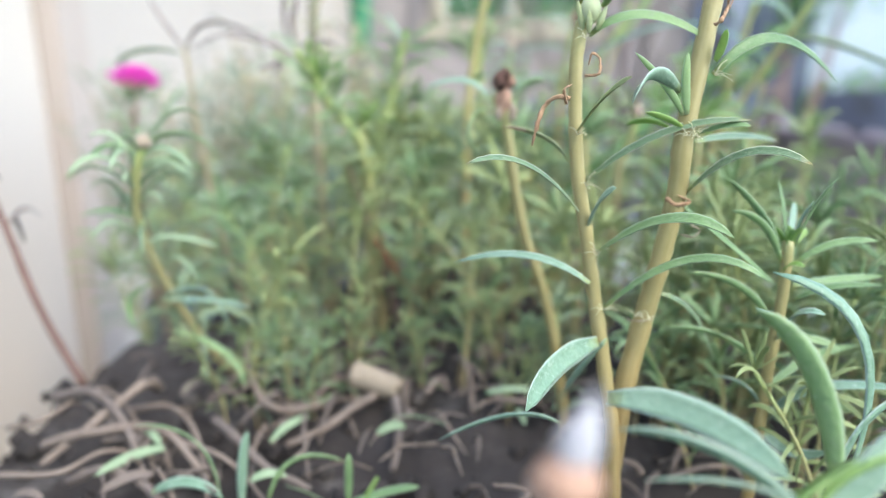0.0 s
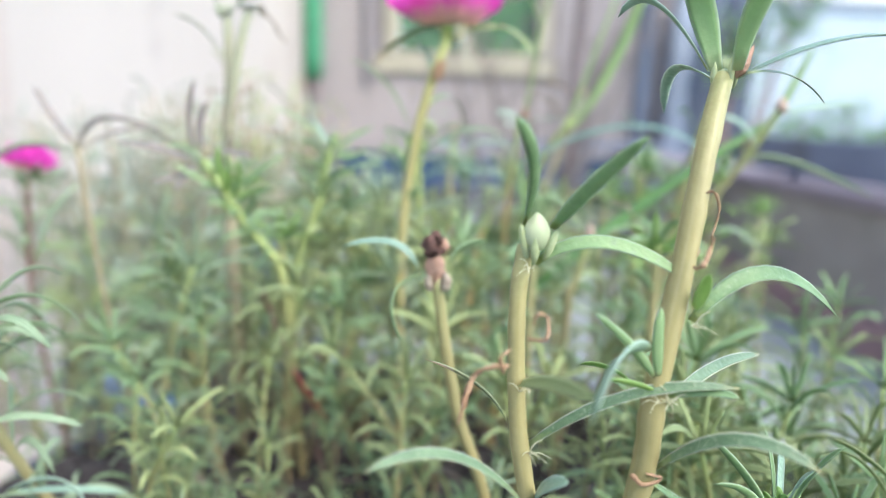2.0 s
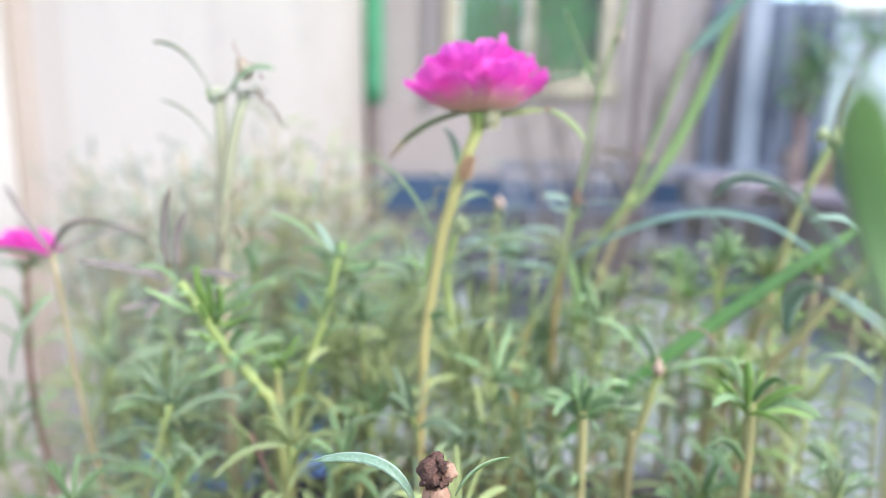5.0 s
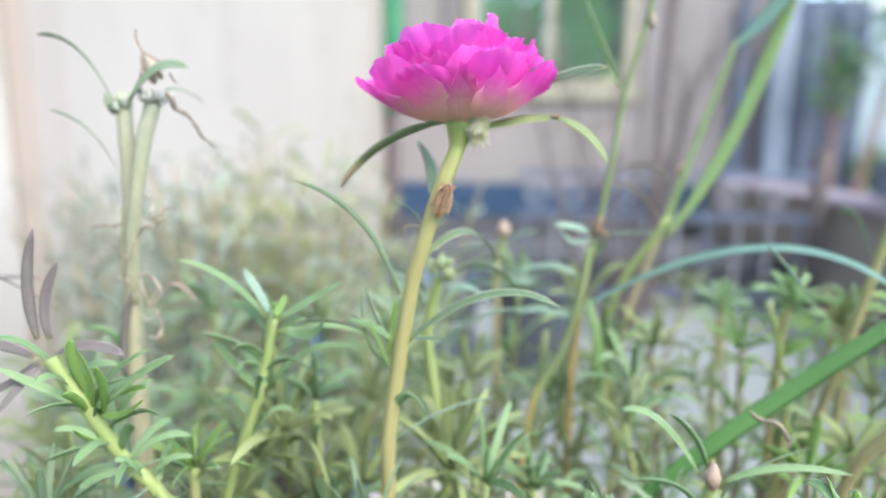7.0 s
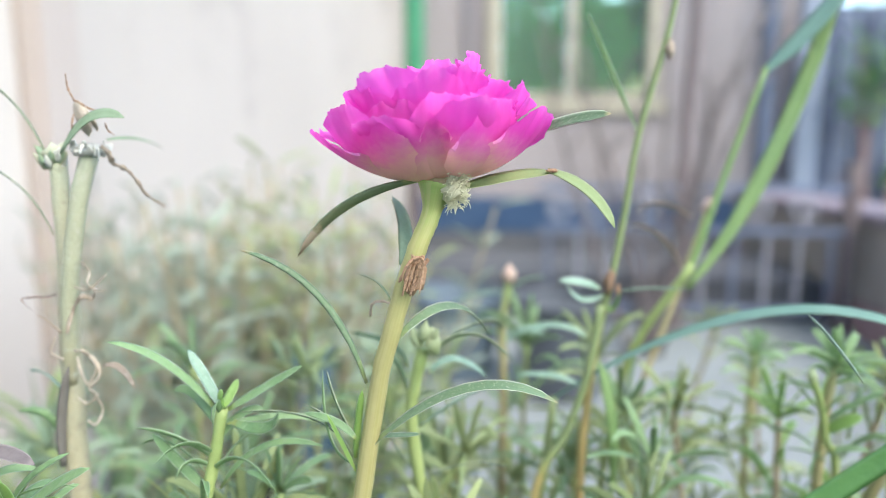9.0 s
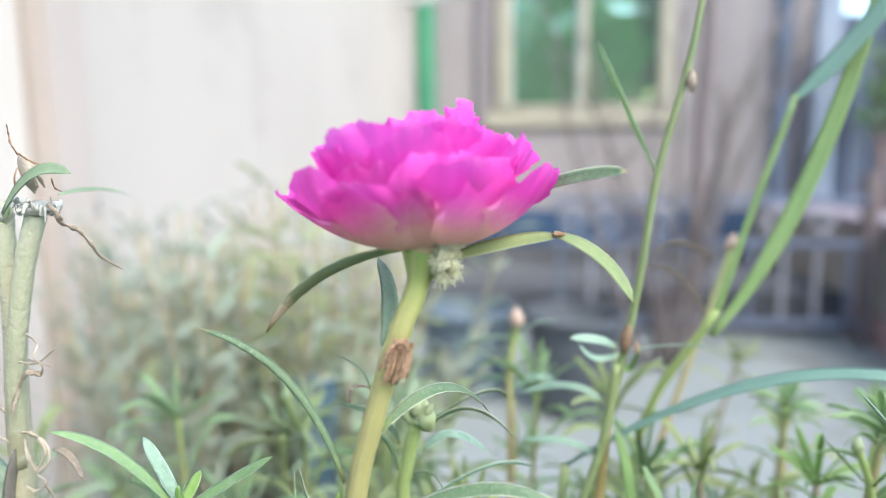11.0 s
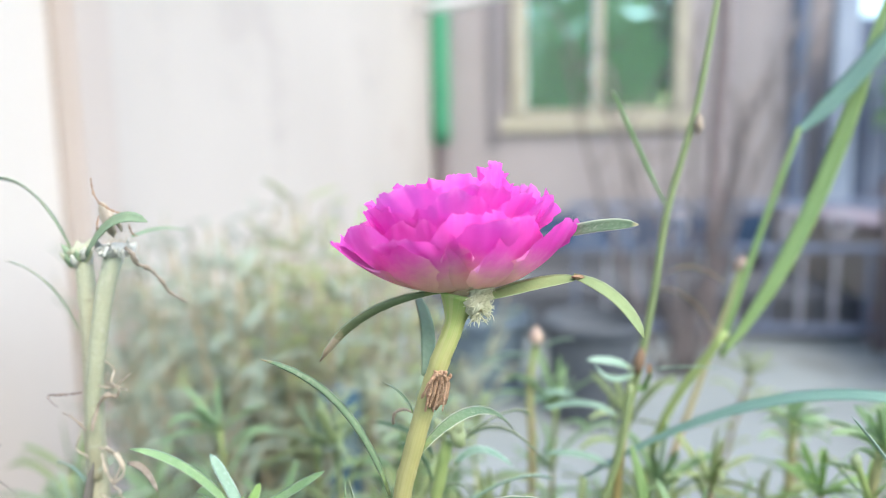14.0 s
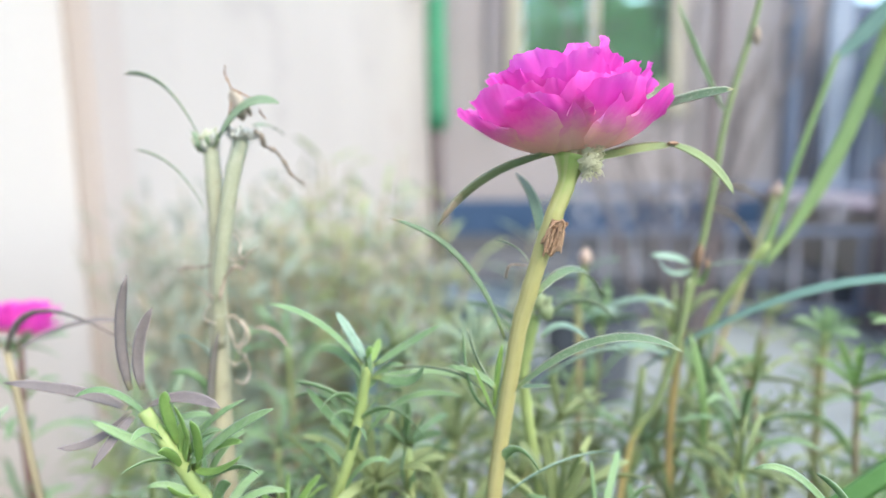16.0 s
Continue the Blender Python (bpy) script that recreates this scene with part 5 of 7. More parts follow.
leaf(p, (0.99, 25.00, 59.82), (1.36, 24.78, 60.38), (1.78, 24.50, 60.08), 0.215, LEAF)
leaf(p, (1.08, 25.00, 59.30), (2.09, 25.27, 59.90), (3.15, 25.60, 60.03), 0.194, BLUE_LEAF)
leaf(p, (0.95, 25.00, 60.98), (0.51, 25.14, 61.39), (0.38, 25.30, 62.49), 0.116, LEAF)
leaf(p, (0.98, 25.00, 61.42), (0.63, 25.09, 61.66), (0.07, 25.20, 61.75), 0.137, LEAF)
leaf(p, (0.97, 25.00, 60.86), (0.80, 24.86, 61.37), (0.59, 24.70, 61.97), 0.106, FRESH)
lump(p, 'dry_fold', (4.13, 25.83, 65.77), (0.10, 0.03, 0.032), DRIED, 4, 0.5, 0, 'brown dry fold in the leaf')
lump(p, 'dry_sheath', (2.00, 24.92, 64.17), (0.165, 0.075, 0.30), DRIED, 12, 0.35, 0, 'brown papery dry sheath', (0, 16, 0))
curl(p, [(1.99, 24.82, 64.51), (1.92, 24.82, 64.32), (1.87, 24.82, 64.10), (1.81, 24.82, 63.87)], 0.10, DRIED, 'sheath_fibre', '')
curl(p, [(2.07, 24.82, 64.46), (1.99, 24.82, 64.32), (1.93, 24.82, 64.10), (1.87, 24.82, 63.93)], 0.10, DRIED, 'sheath_fibre', '')
curl(p, [(2.15, 24.82, 64.51), (2.06, 24.82, 64.32), (2.00, 24.82, 64.10), (1.93, 24.82, 63.87)], 0.10, DRIED, 'sheath_fibre', '')
curl(p, [(2.22, 24.82, 64.46), (2.11, 24.82, 64.32), (2.05, 24.82, 64.11), (1.97, 24.82, 63.94)], 0.10, DRIED, 'sheath_fibre', '')
curl(p, [(1.92, 24.75, 64.41), (2.13, 24.65, 64.49), (2.14, 24.75, 64.28), (2.10, 24.65, 63.95)], 0.086, DRIED)
curl(p, [(1.77, 24.75, 64.10), (1.91, 24.65, 64.38), (2.03, 24.75, 64.50)], 0.078, DRIED)
curl(p, [(1.15, 25.55, 63.35), (1.21, 25.45, 63.58), (1.34, 25.55, 63.61), (1.50, 25.45, 63.61), (1.55, 25.55, 63.62)], 0.089, PALE_DRY)
# the budded shoot behind the flower

p = plant((2.00, 27.90, 49.90), 'moss rose shoot with a cluster of small green buds')
stem(p, [(2.30, 27.90, 49.90), (2.00, 27.90, 56.49), (1.52, 27.90, 60.31), (1.59, 27.90, 61.30), (1.75, 27.90, 62.06)], 0.13, 0.125, GREEN_STEM, 'stem', 7)
lump(p, 'bud', (1.61, 27.80, 62.36), (0.136, 0.136, 0.258), BUD, 0, 0.2, 0.8, 'small pointed bud', (-12, -25, 0))
lump(p, 'bud', (1.96, 27.75, 62.31), (0.170, 0.170, 0.322), BUD, 1, 0.2, 0.8, 'small pointed bud', (-4, -8, 0))
lump(p, 'bud', (1.81, 27.70, 62.51), (0.128, 0.128, 0.241), BUD, 2, 0.2, 0.8, 'small pointed bud', (4, 9, 0))
lump(p, 'bud', (2.03, 27.65, 62.46), (0.085, 0.085, 0.161), BUD, 3, 0.2, 0.8, 'small pointed bud', (12, 26, 0))
leaf(p, (2.03, 27.90, 62.07), (2.82, 27.76, 62.44), (3.59, 27.60, 61.93), 0.151, SHADED_LEAF)
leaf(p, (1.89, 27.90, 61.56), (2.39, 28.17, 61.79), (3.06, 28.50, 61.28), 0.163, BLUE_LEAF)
leaf(p, (1.44, 27.90, 61.67), (1.04, 28.08, 62.11), (0.09, 28.30, 62.27), 0.129, SHADED_LEAF)
leaf(p, (1.59, 27.90, 61.03), (2.07, 27.76, 61.19), (2.36, 27.60, 60.70), 0.129, SHADED_LEAF)
leaf(p, (1.91, 27.90, 62.07), (2.92, 28.26, 62.57), (3.39, 28.70, 62.31), 0.128, SHADED_LEAF)
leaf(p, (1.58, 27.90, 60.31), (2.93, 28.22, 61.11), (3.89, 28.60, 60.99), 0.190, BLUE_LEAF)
leaf(p, (1.64, 27.90, 59.43), (1.14, 27.99, 59.88), (0.95, 28.10, 60.71), 0.132, SHADED_LEAF)
leaf(p, (1.66, 27.90, 59.18), (2.71, 28.04, 59.54), (3.61, 28.20, 59.37), 0.156, SHADED_LEAF)
leaf(p, (1.41, 27.90, 61.18), (1.20, 27.81, 61.81), (0.75, 27.70, 62.07), 0.106, SHADED_LEAF)
# the forked stem with silvery withered crowns

p = plant((-5.15, 26.70, 49.90), 'faded forked moss rose stem with silvery withered crowns')
stem(p, [(-4.95, 26.70, 49.90), (-5.12, 26.70, 59.14), (-5.08, 26.70, 61.22), (-5.05, 26.70, 62.60), (-4.97, 26.70, 63.93), (-4.97, 26.70, 65.12), (-5.02, 26.75, 65.92)], 0.24, 0.155, GREY_STEM, 'stem', 2, 0.05, flare=0.1)
stem(p, [(-5.04, 26.62, 61.6), (-4.93, 26.52, 62.6), (-4.76, 26.45, 63.73), (-4.47, 26.45, 65.13), (-4.22, 26.50, 66.0)], 0.15, 0.165, FADED_GREEN, 'branch', 3, 0.05, flare=0.0)
lump(p, 'withered_crown', (-5.04, 26.70, 66.02), (0.22, 0.19, 0.20), FADED_GREEN, 3, 0.4, 0.2, 'faded grey-green withered crown')
lump(p, 'withered_crown', (-4.18, 26.47, 66.10), (0.27, 0.24, 0.13), SILVER, 5, 0.4, 0.0, 'papery silver-white withered crown')
crown = random.Random(8)
for i in range(15):
    a = i * 2.4
    at = (-5.06 + 0.20 * math.cos(a), 26.66 + 0.14 * math.sin(a), 66.02 + crown.uniform(-0.14, 0.14))
    lump(p, 'scale', at, (0.07, 0.06, crown.uniform(0.13, 0.23)), (FADED_GREEN, GREY_LEAF, SILVER)[i % 3], i, 0.35, 0.5, 'small withered grey-green scale', (-34 * math.sin(a), 34 * math.cos(a), 0), 7, 8)
for i in range(26):
    a = i * 2.4
    o = Vector((-4.18 + 0.24 * math.cos(a), 26.46 + 0.22 * math.sin(a), 66.04 + crown.uniform(-0.05, 0.10)))
    d = Vector((math.cos(a), math.sin(a), 0))
    curl(p, [o - d * 0.05, o + d * 0.05 + Vector((0.03, 0, crown.uniform(0.02, 0.16))), o + d * crown.uniform(0.0, 0.14) + Vector((0, 0, crown.uniform(-0.14, 0.18)))], crown.uniform(0.09, 0.22), SILVER, 'papery_frill', 'torn silver-white papery frill')
leaf(p, (-5.15, 26.70, 65.91), (-5.98, 26.84, 67.12), (-7.00, 27.00, 67.43), 0.20, SHADED_LEAF, roll=0.6)
leaf(p, (-5.20, 26.70, 64.51), (-5.87, 26.79, 65.44), (-6.83, 26.90, 65.85), 0.153, SHADED_LEAF, roll=0.6)
leaf(p, (-4.16, 27.00, 66.30), (-4.29, 28.30, 66.34), (-4.42, 29.55, 66.15), 0.12, GREY_LEAF, roll=0.5)
leaf(p, (-5.26, 26.70, 59.92), (-5.53, 26.61, 60.85), (-6.16, 26.50, 61.00), 0.173, LEAF, roll=0.6)
leaf(p, (-5.16, 26.70, 61.21), (-5.72, 26.84, 61.66), (-6.19, 27.00, 61.65), 0.170, BLUE_LEAF, roll=0.6)
leaf(p, (-4.56, 26.20, 66.03), (-3.94, 26.15, 66.66), (-3.21, 26.02, 66.66), 0.24, GREY_LEAF, roll=0.9)
leaf(p, (-4.06, 26.35, 66.39), (-4.26, 26.40, 66.70), (-4.36, 26.45, 67.00), 0.377, PAPER, 'papery pale tan scale', 'papery_scale', 1.3)
leaf(p, (-3.91, 26.35, 66.46), (-4.06, 26.40, 66.65), (-4.33, 26.45, 66.98), 0.221, PAPER, 'papery pale tan scale', 'papery_scale', 1.2)
curl(p, [(-3.85, 26.30, 66.18), (-3.70, 26.30, 66.02), (-3.72, 26.40, 65.88), (-3.50, 26.50, 65.74), (-3.36, 26.60, 65.50), (-3.30, 26.70, 65.30), (-3.05, 26.90, 65.05)], 0.22, PALE_DRY)
curl(p, [(-4.27, 26.30, 66.96), (-4.30, 26.20, 67.13), (-4.40, 26.30, 67.27), (-4.34, 26.20, 67.43)], 0.088, DRIED)
curl(p, [(-4.25, 26.30, 66.98), (-4.02, 26.20, 66.87), (-3.85, 26.30, 66.78)], 0.077, DRIED)
curl(p, [(-4.37, 26.30, 66.46), (-4.29, 26.20, 66.61), (-4.31, 26.30, 66.76)], 0.077, DRIED)
curl(p, [(-3.74, 26.30, 66.58), (-3.63, 26.20, 66.45), (-3.59, 26.30, 66.38)], 0.077, DRIED)
curl(p, [(-4.79, 26.26, 62.70), (-4.72, 26.38, 63.10), (-4.44, 26.26, 63.41), (-4.30, 26.38, 63.36), (-4.18, 26.26, 63.56), (-4.50, 26.38, 63.60)], 0.15, PALE_DRY)
curl(p, [(-4.39, 26.26, 64.07), (-4.32, 26.38, 63.87), (-4.30, 26.26, 63.67), (-4.21, 26.38, 63.52), (-3.99, 26.26, 63.53)], 0.10, PAPER)
curl(p, [(-4.57, 26.26, 63.59), (-4.35, 26.38, 63.54), (-3.90, 26.26, 63.85)], 0.10, PAPER)
curl(p, [(-4.67, 26.26, 62.37), (-4.53, 26.38, 62.29), (-4.26, 26.26, 62.05), (-4.54, 26.38, 61.67), (-4.58, 26.26, 61.99), (-4.71, 26.38, 62.21)], 0.15, PAPER)
curl(p, [(-4.53, 26.26, 62.38), (-4.36, 26.38, 62.16), (-4.21, 26.26, 61.89), (-4.52, 26.38, 61.59), (-4.28, 26.26, 61.50), (-4.59, 26.38, 61.28), (-4.68, 26.26, 61.44)], 0.17, PAPER)
curl(p, [(-4.33, 26.26, 61.50), (-4.28, 26.38, 61.16), (-4.35, 26.26, 60.92), (-4.61, 26.38, 60.92)], 0.12, PAPER)
leaf(p, (-4.07, 26.20, 62.12), (-3.55, 25.90, 62.18), (-3.11, 25.60, 61.91), 0.115, PALE_DRY, 'shrivelled tan dead leaf', 'dry_leaf', 0.8)
curl(p, [(-4.92, 26.26, 63.45), (-5.22, 26.38, 63.37), (-5.38, 26.26, 63.39), (-5.72, 26.38, 63.32), (-5.56, 26.26, 63.23), (-5.54, 26.38, 63.11)], 0.07, DARK_CURL)
curl(p, [(-4.91, 26.26, 62.72), (-5.25, 26.38, 62.90), (-5.35, 26.26, 63.04)], 0.10, PALE_DRY)
curl(p, [(-4.91, 26.26, 62.19), (-5.23, 26.38, 62.29), (-5.02, 26.26, 62.62)], 0.11, PAPER)
leaf(p, (-5.21, 26.42, 59.94), (-5.15, 26.42, 60.95), (-4.93, 26.42, 62.00), 0.24, DARK_SHEATH, 'dark brown clasping dead sheath', 'dead_sheath', 1.2)
# the shoot with dark purplish leaves and a fresh side sprout

p = plant((-2.73, 24.20, 49.90), 'moss rose shoot with dark purplish leaves and a bright fresh sprout')
stem(p, [(-2.33, 24.40, 49.90), (-2.85, 24.20, 57.09), (-3.36, 24.10, 58.45), (-3.98, 24.00, 59.27), (-4.50, 23.90, 60.19), (-5.16, 23.90, 61.24)], 0.15, 0.13, GREEN_STEM, 'stem', 2)
along_stem(p, [(-2.85, 24.20, 57.09), (-3.36, 24.10, 58.45), (-3.98, 24.00, 59.27), (-4.50, 23.90, 60.19), (-5.16, 23.90, 61.24)], 20, 1.25, 0.16, 8, None, 0.3, 0.05)
rosette(p, (-4.50, 23.90, 60.19), 7, 1.2, 0.17, 6, FRESH, 25, 80)
leaf(p, (-5.45, 24.00, 61.57), (-5.55, 24.00, 62.60), (-5.34, 24.00, 63.65), 0.195, PURPLE)
leaf(p, (-5.21, 24.00, 61.58), (-5.29, 24.09, 62.32), (-5.04, 24.20, 63.03), 0.212, PURPLE)
leaf(p, (-5.55, 24.00, 61.22), (-6.40, 23.86, 61.56), (-7.65, 23.70, 61.75), 0.214, PURPLE)
leaf(p, (-5.16, 24.00, 61.27), (-4.40, 23.86, 61.52), (-3.64, 23.70, 61.41), 0.240, PURPLE)
leaf(p, (-5.47, 24.00, 61.19), (-6.05, 23.78, 60.71), (-6.58, 23.50, 60.66), 0.160, PURPLE)
leaf(p, (-5.43, 24.00, 61.08), (-5.63, 23.73, 60.81), (-5.90, 23.40, 60.36), 0.196, PURPLE)
leaf(p, (-4.56, 23.90, 60.65), (-4.68, 23.81, 61.27), (-4.63, 23.70, 61.68), 0.211, FRESH)
leaf(p, (-4.36, 23.90, 60.50), (-4.36, 23.72, 61.09), (-4.37, 23.50, 61.53), 0.211, FRESH)
leaf(p, (-4.36, 23.90, 60.20), (-3.52, 23.72, 60.97), (-2.62, 23.50, 61.51), 0.212, LEAF)
leaf(p, (-4.42, 23.90, 60.32), (-4.09, 24.04, 60.96), (-3.42, 24.20, 61.38), 0.169, LEAF)
leaf(p, (-4.49, 23.90, 60.31), (-5.23, 23.76, 60.70), (-5.99, 23.60, 61.16), 0.190, LEAF)
leaf(p, (-4.16, 23.90, 59.93), (-3.42, 23.67, 60.37), (-2.87, 23.40, 60.38), 0.138, LEAF)
leaf(p, (-4.04, 23.90, 59.56), (-4.69, 23.76, 59.54), (-5.27, 23.60, 59.33), 0.203, LEAF)
leaf(p, (-3.83, 23.90, 59.07), (-4.27, 23.76, 59.03), (-4.71, 23.60, 58.79), 0.150, LEAF)
leaf(p, (-4.24, 23.90, 60.14), (-4.08, 23.67, 60.82), (-4.04, 23.40, 61.30), 0.159, FRESH)
leaf(p, (-3.84, 23.90, 59.22), (-3.28, 24.08, 59.67), (-2.76, 24.30, 59.61), 0.150, LEAF)
leaf(p, (-3.50, 23.90, 58.72), (-3.82, 23.76, 58.52), (-4.47, 23.60, 58.45), 0.151, BLUE_LEAF)
leaf(p, (-3.33, 23.90, 58.60), (-3.34, 23.63, 58.35), (-3.63, 23.30, 58.00), 0.194, LEAF)
leaf(p, (-3.95, 23.90, 59.47), (-4.51, 24.12, 59.99), (-5.28, 24.40, 60.00), 0.149, FRESH)
leaf(p, (-4.32, 23.90, 60.20), (-3.76, 23.63, 60.30), (-3.11, 23.30, 60.78), 0.148, FRESH)
leaf(p, (-4.15, 23.90, 59.71), (-4.41, 23.67, 59.78), (-4.53, 23.40, 60.12), 0.128, FRESH)
# the fan-topped shoot between the flower and the forked stem

p = plant((-2.79, 25.40, 49.90), 'moss rose shoot with a fan of green leaves on top')
stem(p, [(-2.99, 25.40, 49.90), (-2.78, 25.40, 56.65), (-1.90, 25.40, 59.78), (-1.69, 25.50, 60.66), (-1.49, 25.50, 61.66)], 0.12, 0.10, GREEN_STEM, 'stem', 4)
along_stem(p, [(-2.78, 25.40, 56.65), (-1.90, 25.40, 59.78), (-1.69, 25.50, 60.66), (-1.49, 25.50, 61.66)], 12, 1.5, 0.15, 4, None, 0.15)
leaf(p, (-1.60, 25.50, 61.62), (-2.41, 25.36, 62.50), (-3.31, 25.20, 62.89), 0.182, LEAF)
leaf(p, (-1.51, 25.50, 61.68), (-1.83, 25.59, 62.20), (-2.15, 25.70, 62.63), 0.192, BLUE_LEAF)
leaf(p, (-1.38, 25.50, 61.63), (-0.76, 25.59, 62.01), (-0.10, 25.70, 62.40), 0.192, LEAF)
leaf(p, (-1.30, 25.50, 61.41), (-0.66, 25.32, 61.40), (-0.33, 25.10, 61.80), 0.235, LEAF)
leaf(p, (-1.64, 25.50, 60.66), (-2.25, 25.32, 61.17), (-2.87, 25.10, 61.41), 0.195, LEAF)
leaf(p, (-1.81, 25.50, 60.08), (-2.31, 25.41, 60.67), (-2.68, 25.30, 61.22), 0.218, LEAF)
leaf(p, (-1.60, 25.50, 60.14), (-0.75, 25.41, 61.02), (0.36, 25.30, 61.12), 0.131, LEAF)
leaf(p, (-1.41, 25.50, 61.37), (-0.48, 25.72, 61.46), (0.29, 26.00, 61.24), 0.118, LEAF)
leaf(p, (-1.46, 25.50, 61.69), (-1.38, 25.64, 61.86), (-1.31, 25.80, 62.08), 0.171, FRESH)
leaf(p, (-1.42, 25.50, 61.66), (-1.46, 25.36, 61.90), (-1.32, 25.20, 62.03), 0.235, FRESH)
leaf(p, (-1.73, 25.50, 60.54), (-2.03, 25.28, 60.75), (-2.16, 25.00, 60.54), 0.152, LEAF)
# two small sprouts beside it

p = plant((-0.91, 26.80, 49.90), 'small fresh green moss rose sprout')
stem(p, [(-0.91, 26.80, 49.90), (-0.91, 26.80, 56.12), (-1.00, 26.80, 59.38)], 0.12, 0.1, THIN_STEM, 'stem', 3)
rosette(p, (-1.00, 26.80, 59.38), 12, 1.3, 0.17, 3, LEAF, 0, 85)
along_stem(p, [(-0.91, 26.80, 49.90), (-0.91, 26.80, 56.12), (-1.00, 26.80, 59.38)], 8, 1.4, 0.16, 3)

p = plant((-3.01, 24.80, 49.90), 'small fresh green moss rose sprout')
stem(p, [(-3.01, 24.80, 49.90), (-3.01, 24.80, 57.24), (-3.00, 24.80, 58.68)], 0.12, 0.1, THIN_STEM, 'stem', 6)
rosette(p, (-3.00, 24.80, 58.68), 12, 1.3, 0.17, 6, FRESH, 0, 85)
along_stem(p, [(-3.01, 24.80, 49.90), (-3.01, 24.80, 57.24), (-3.00, 24.80, 58.68)], 8, 1.4, 0.16, 6)
# grass that has come up among the flowers

p = plant((5.39, 30.80, 49.90), 'tall grass culm with a brown joint and narrow side blades', 'grasses', 'grass', 'grass_culm')
stem(p, [(5.49, 30.80, 49.90), (5.40, 30.80, 57.50), (5.50, 30.80, 59.77), (5.62, 30.80, 61.24), (5.94, 30.80, 62.83), (6.23, 30.80, 64.59), (6.50, 30.90, 66.47), (7.09, 30.90, 68.90), (7.49, 31.00, 71.28), (7.85, 31.00, 72.80)], 0.115, 0.06, CULM, 'culm', 2, 0.05)
stem(p, [(3.56, 30.40, 49.90), (4.16, 30.40, 57.21), (4.96, 30.50, 59.14), (5.47, 30.60, 60.72), (5.73, 30.70, 62.40)], 0.10, 0.09, CULM, 'side_shoot', 4, 0.05)
blade(p, (6.50, 30.90, 66.48), (5.81, 30.81, 67.88), (5.20, 30.70, 69.19), 0.14, TUFT_LEAF)
leaf(p, (5.72, 30.75, 62.78), (5.27, 30.62, 62.97), (4.69, 30.45, 63.03), 0.218, BLUE_LEAF)
leaf(p, (5.81, 30.75, 62.64), (5.28, 30.62, 62.55), (4.89, 30.45, 62.93), 0.178, BLUE_LEAF)
leaf(p, (6.13, 30.75, 62.73), (6.91, 30.84, 62.81), (7.81, 30.95, 62.76), 0.136, BLUE_LEAF)
blade(p, (5.84, 30.75, 62.39), (6.04, 30.70, 62.34), (6.19, 30.65, 62.81), 0.219, GRASS)
leaf(p, (5.47, 30.75, 61.53), (4.72, 30.93, 61.82), (3.61, 31.15, 61.52), 0.166, BLUE_LEAF)
leaf(p, (5.48, 30.75, 60.23), (4.68, 30.93, 60.51), (3.70, 31.15, 60.40), 0.168, BLUE_LEAF)
lump(p, 'joint', (5.92, 30.70, 62.96), (0.125, 0.12, 0.31), DARK_JOINT, 3, 0.35, 0, 'brown sheathed joint', (0, 10, 0))
lump(p, 'joint_scale', (6.12, 30.60, 62.81), (0.05, 0.045, 0.13), DRIED, 3, 0.4)
lump(p, 'husk', (7.10, 30.80, 68.38), (0.10, 0.08, 0.2), PALE_DRY, 3, 0.5)

p = plant((6.30, 35.20, 50.00), 'broad grass with a folded bright green blade', 'grasses', 'grass', 'broad_grass')
blade(p, (8.65, 33.95, 62.2), (11.25, 34.95, 66.25), (13.3, 35.6, 72.6), 0.46, GRASS, roll=0.9)
stem(p, [(6.3, 35.2, 49.9), (6.5, 35.0, 54.5), (7.2, 34.7, 59.6), (8.75, 33.9, 62.9)], 0.14, 0.11, GREEN_STEM, 'culm', 3, 0.04)
stem(p, [(8.70, 34.00, 62.60), (9.75, 34.65, 65.4), (10.86, 35.09, 68.45)], 0.10, 0.08, GRASS, 'upper_culm', 3, 0.03)
blade(p, (10.80, 35.05, 68.35), (12.00, 35.05, 69.55), (13.70, 35.3, 71.7), 0.62, BLUE_GRASS, roll=0.8)
lump(p, 'seed_tuft', (10.16, 37.30, 64.26), (0.22, 0.2, 0.3), BUD_PINK, 7, 0.5, 0.4, 'pale tan withered tuft')
stem(p, [(7.8, 36.0, 58.0), (9.2, 36.9, 61.5), (10.16, 37.30, 64.2)], 0.10, 0.08, THIN_STEM, 'dry_culm', 4, 0.1)
blade(p, (8.83, 34.60, 62.22), (8.08, 34.83, 63.54), (7.13, 35.10, 63.84), 0.235, PALE_DRY)
blade(p, (8.99, 35.00, 64.08), (8.10, 35.09, 64.52), (7.37, 35.20, 64.25), 0.217, PALE_DRY)

p = plant((4.60, 31.20, 50.00), 'long arching bluish grass blade', 'grasses', 'grass', 'grass_tuft')
blade(p, (4.62, 31.05, 59.82), (9.88, 29.74, 62.62), (13.9, 28.9, 60.9), 0.33, BLUE_GRASS, roll=0.5)
stem(p, [(4.6, 31.2, 49.9), (4.3, 31.1, 55.0), (4.7, 31.05, 59.9)], 0.12, 0.1, CULM, 'culm', 3, 0.04)

p = plant((5.00, 27.00, 50.00), 'wide green grass blade leaning over the pot, shade of its underside painted in', 'grasses', 'grass', 'grass_tuft')
blade(p, (5.0, 27.0, 55.6), (9.65, 27.45, 59.45), (15.2, 28.1, 63.1), 0.44, SHADED_GRASS, roll=1.2)
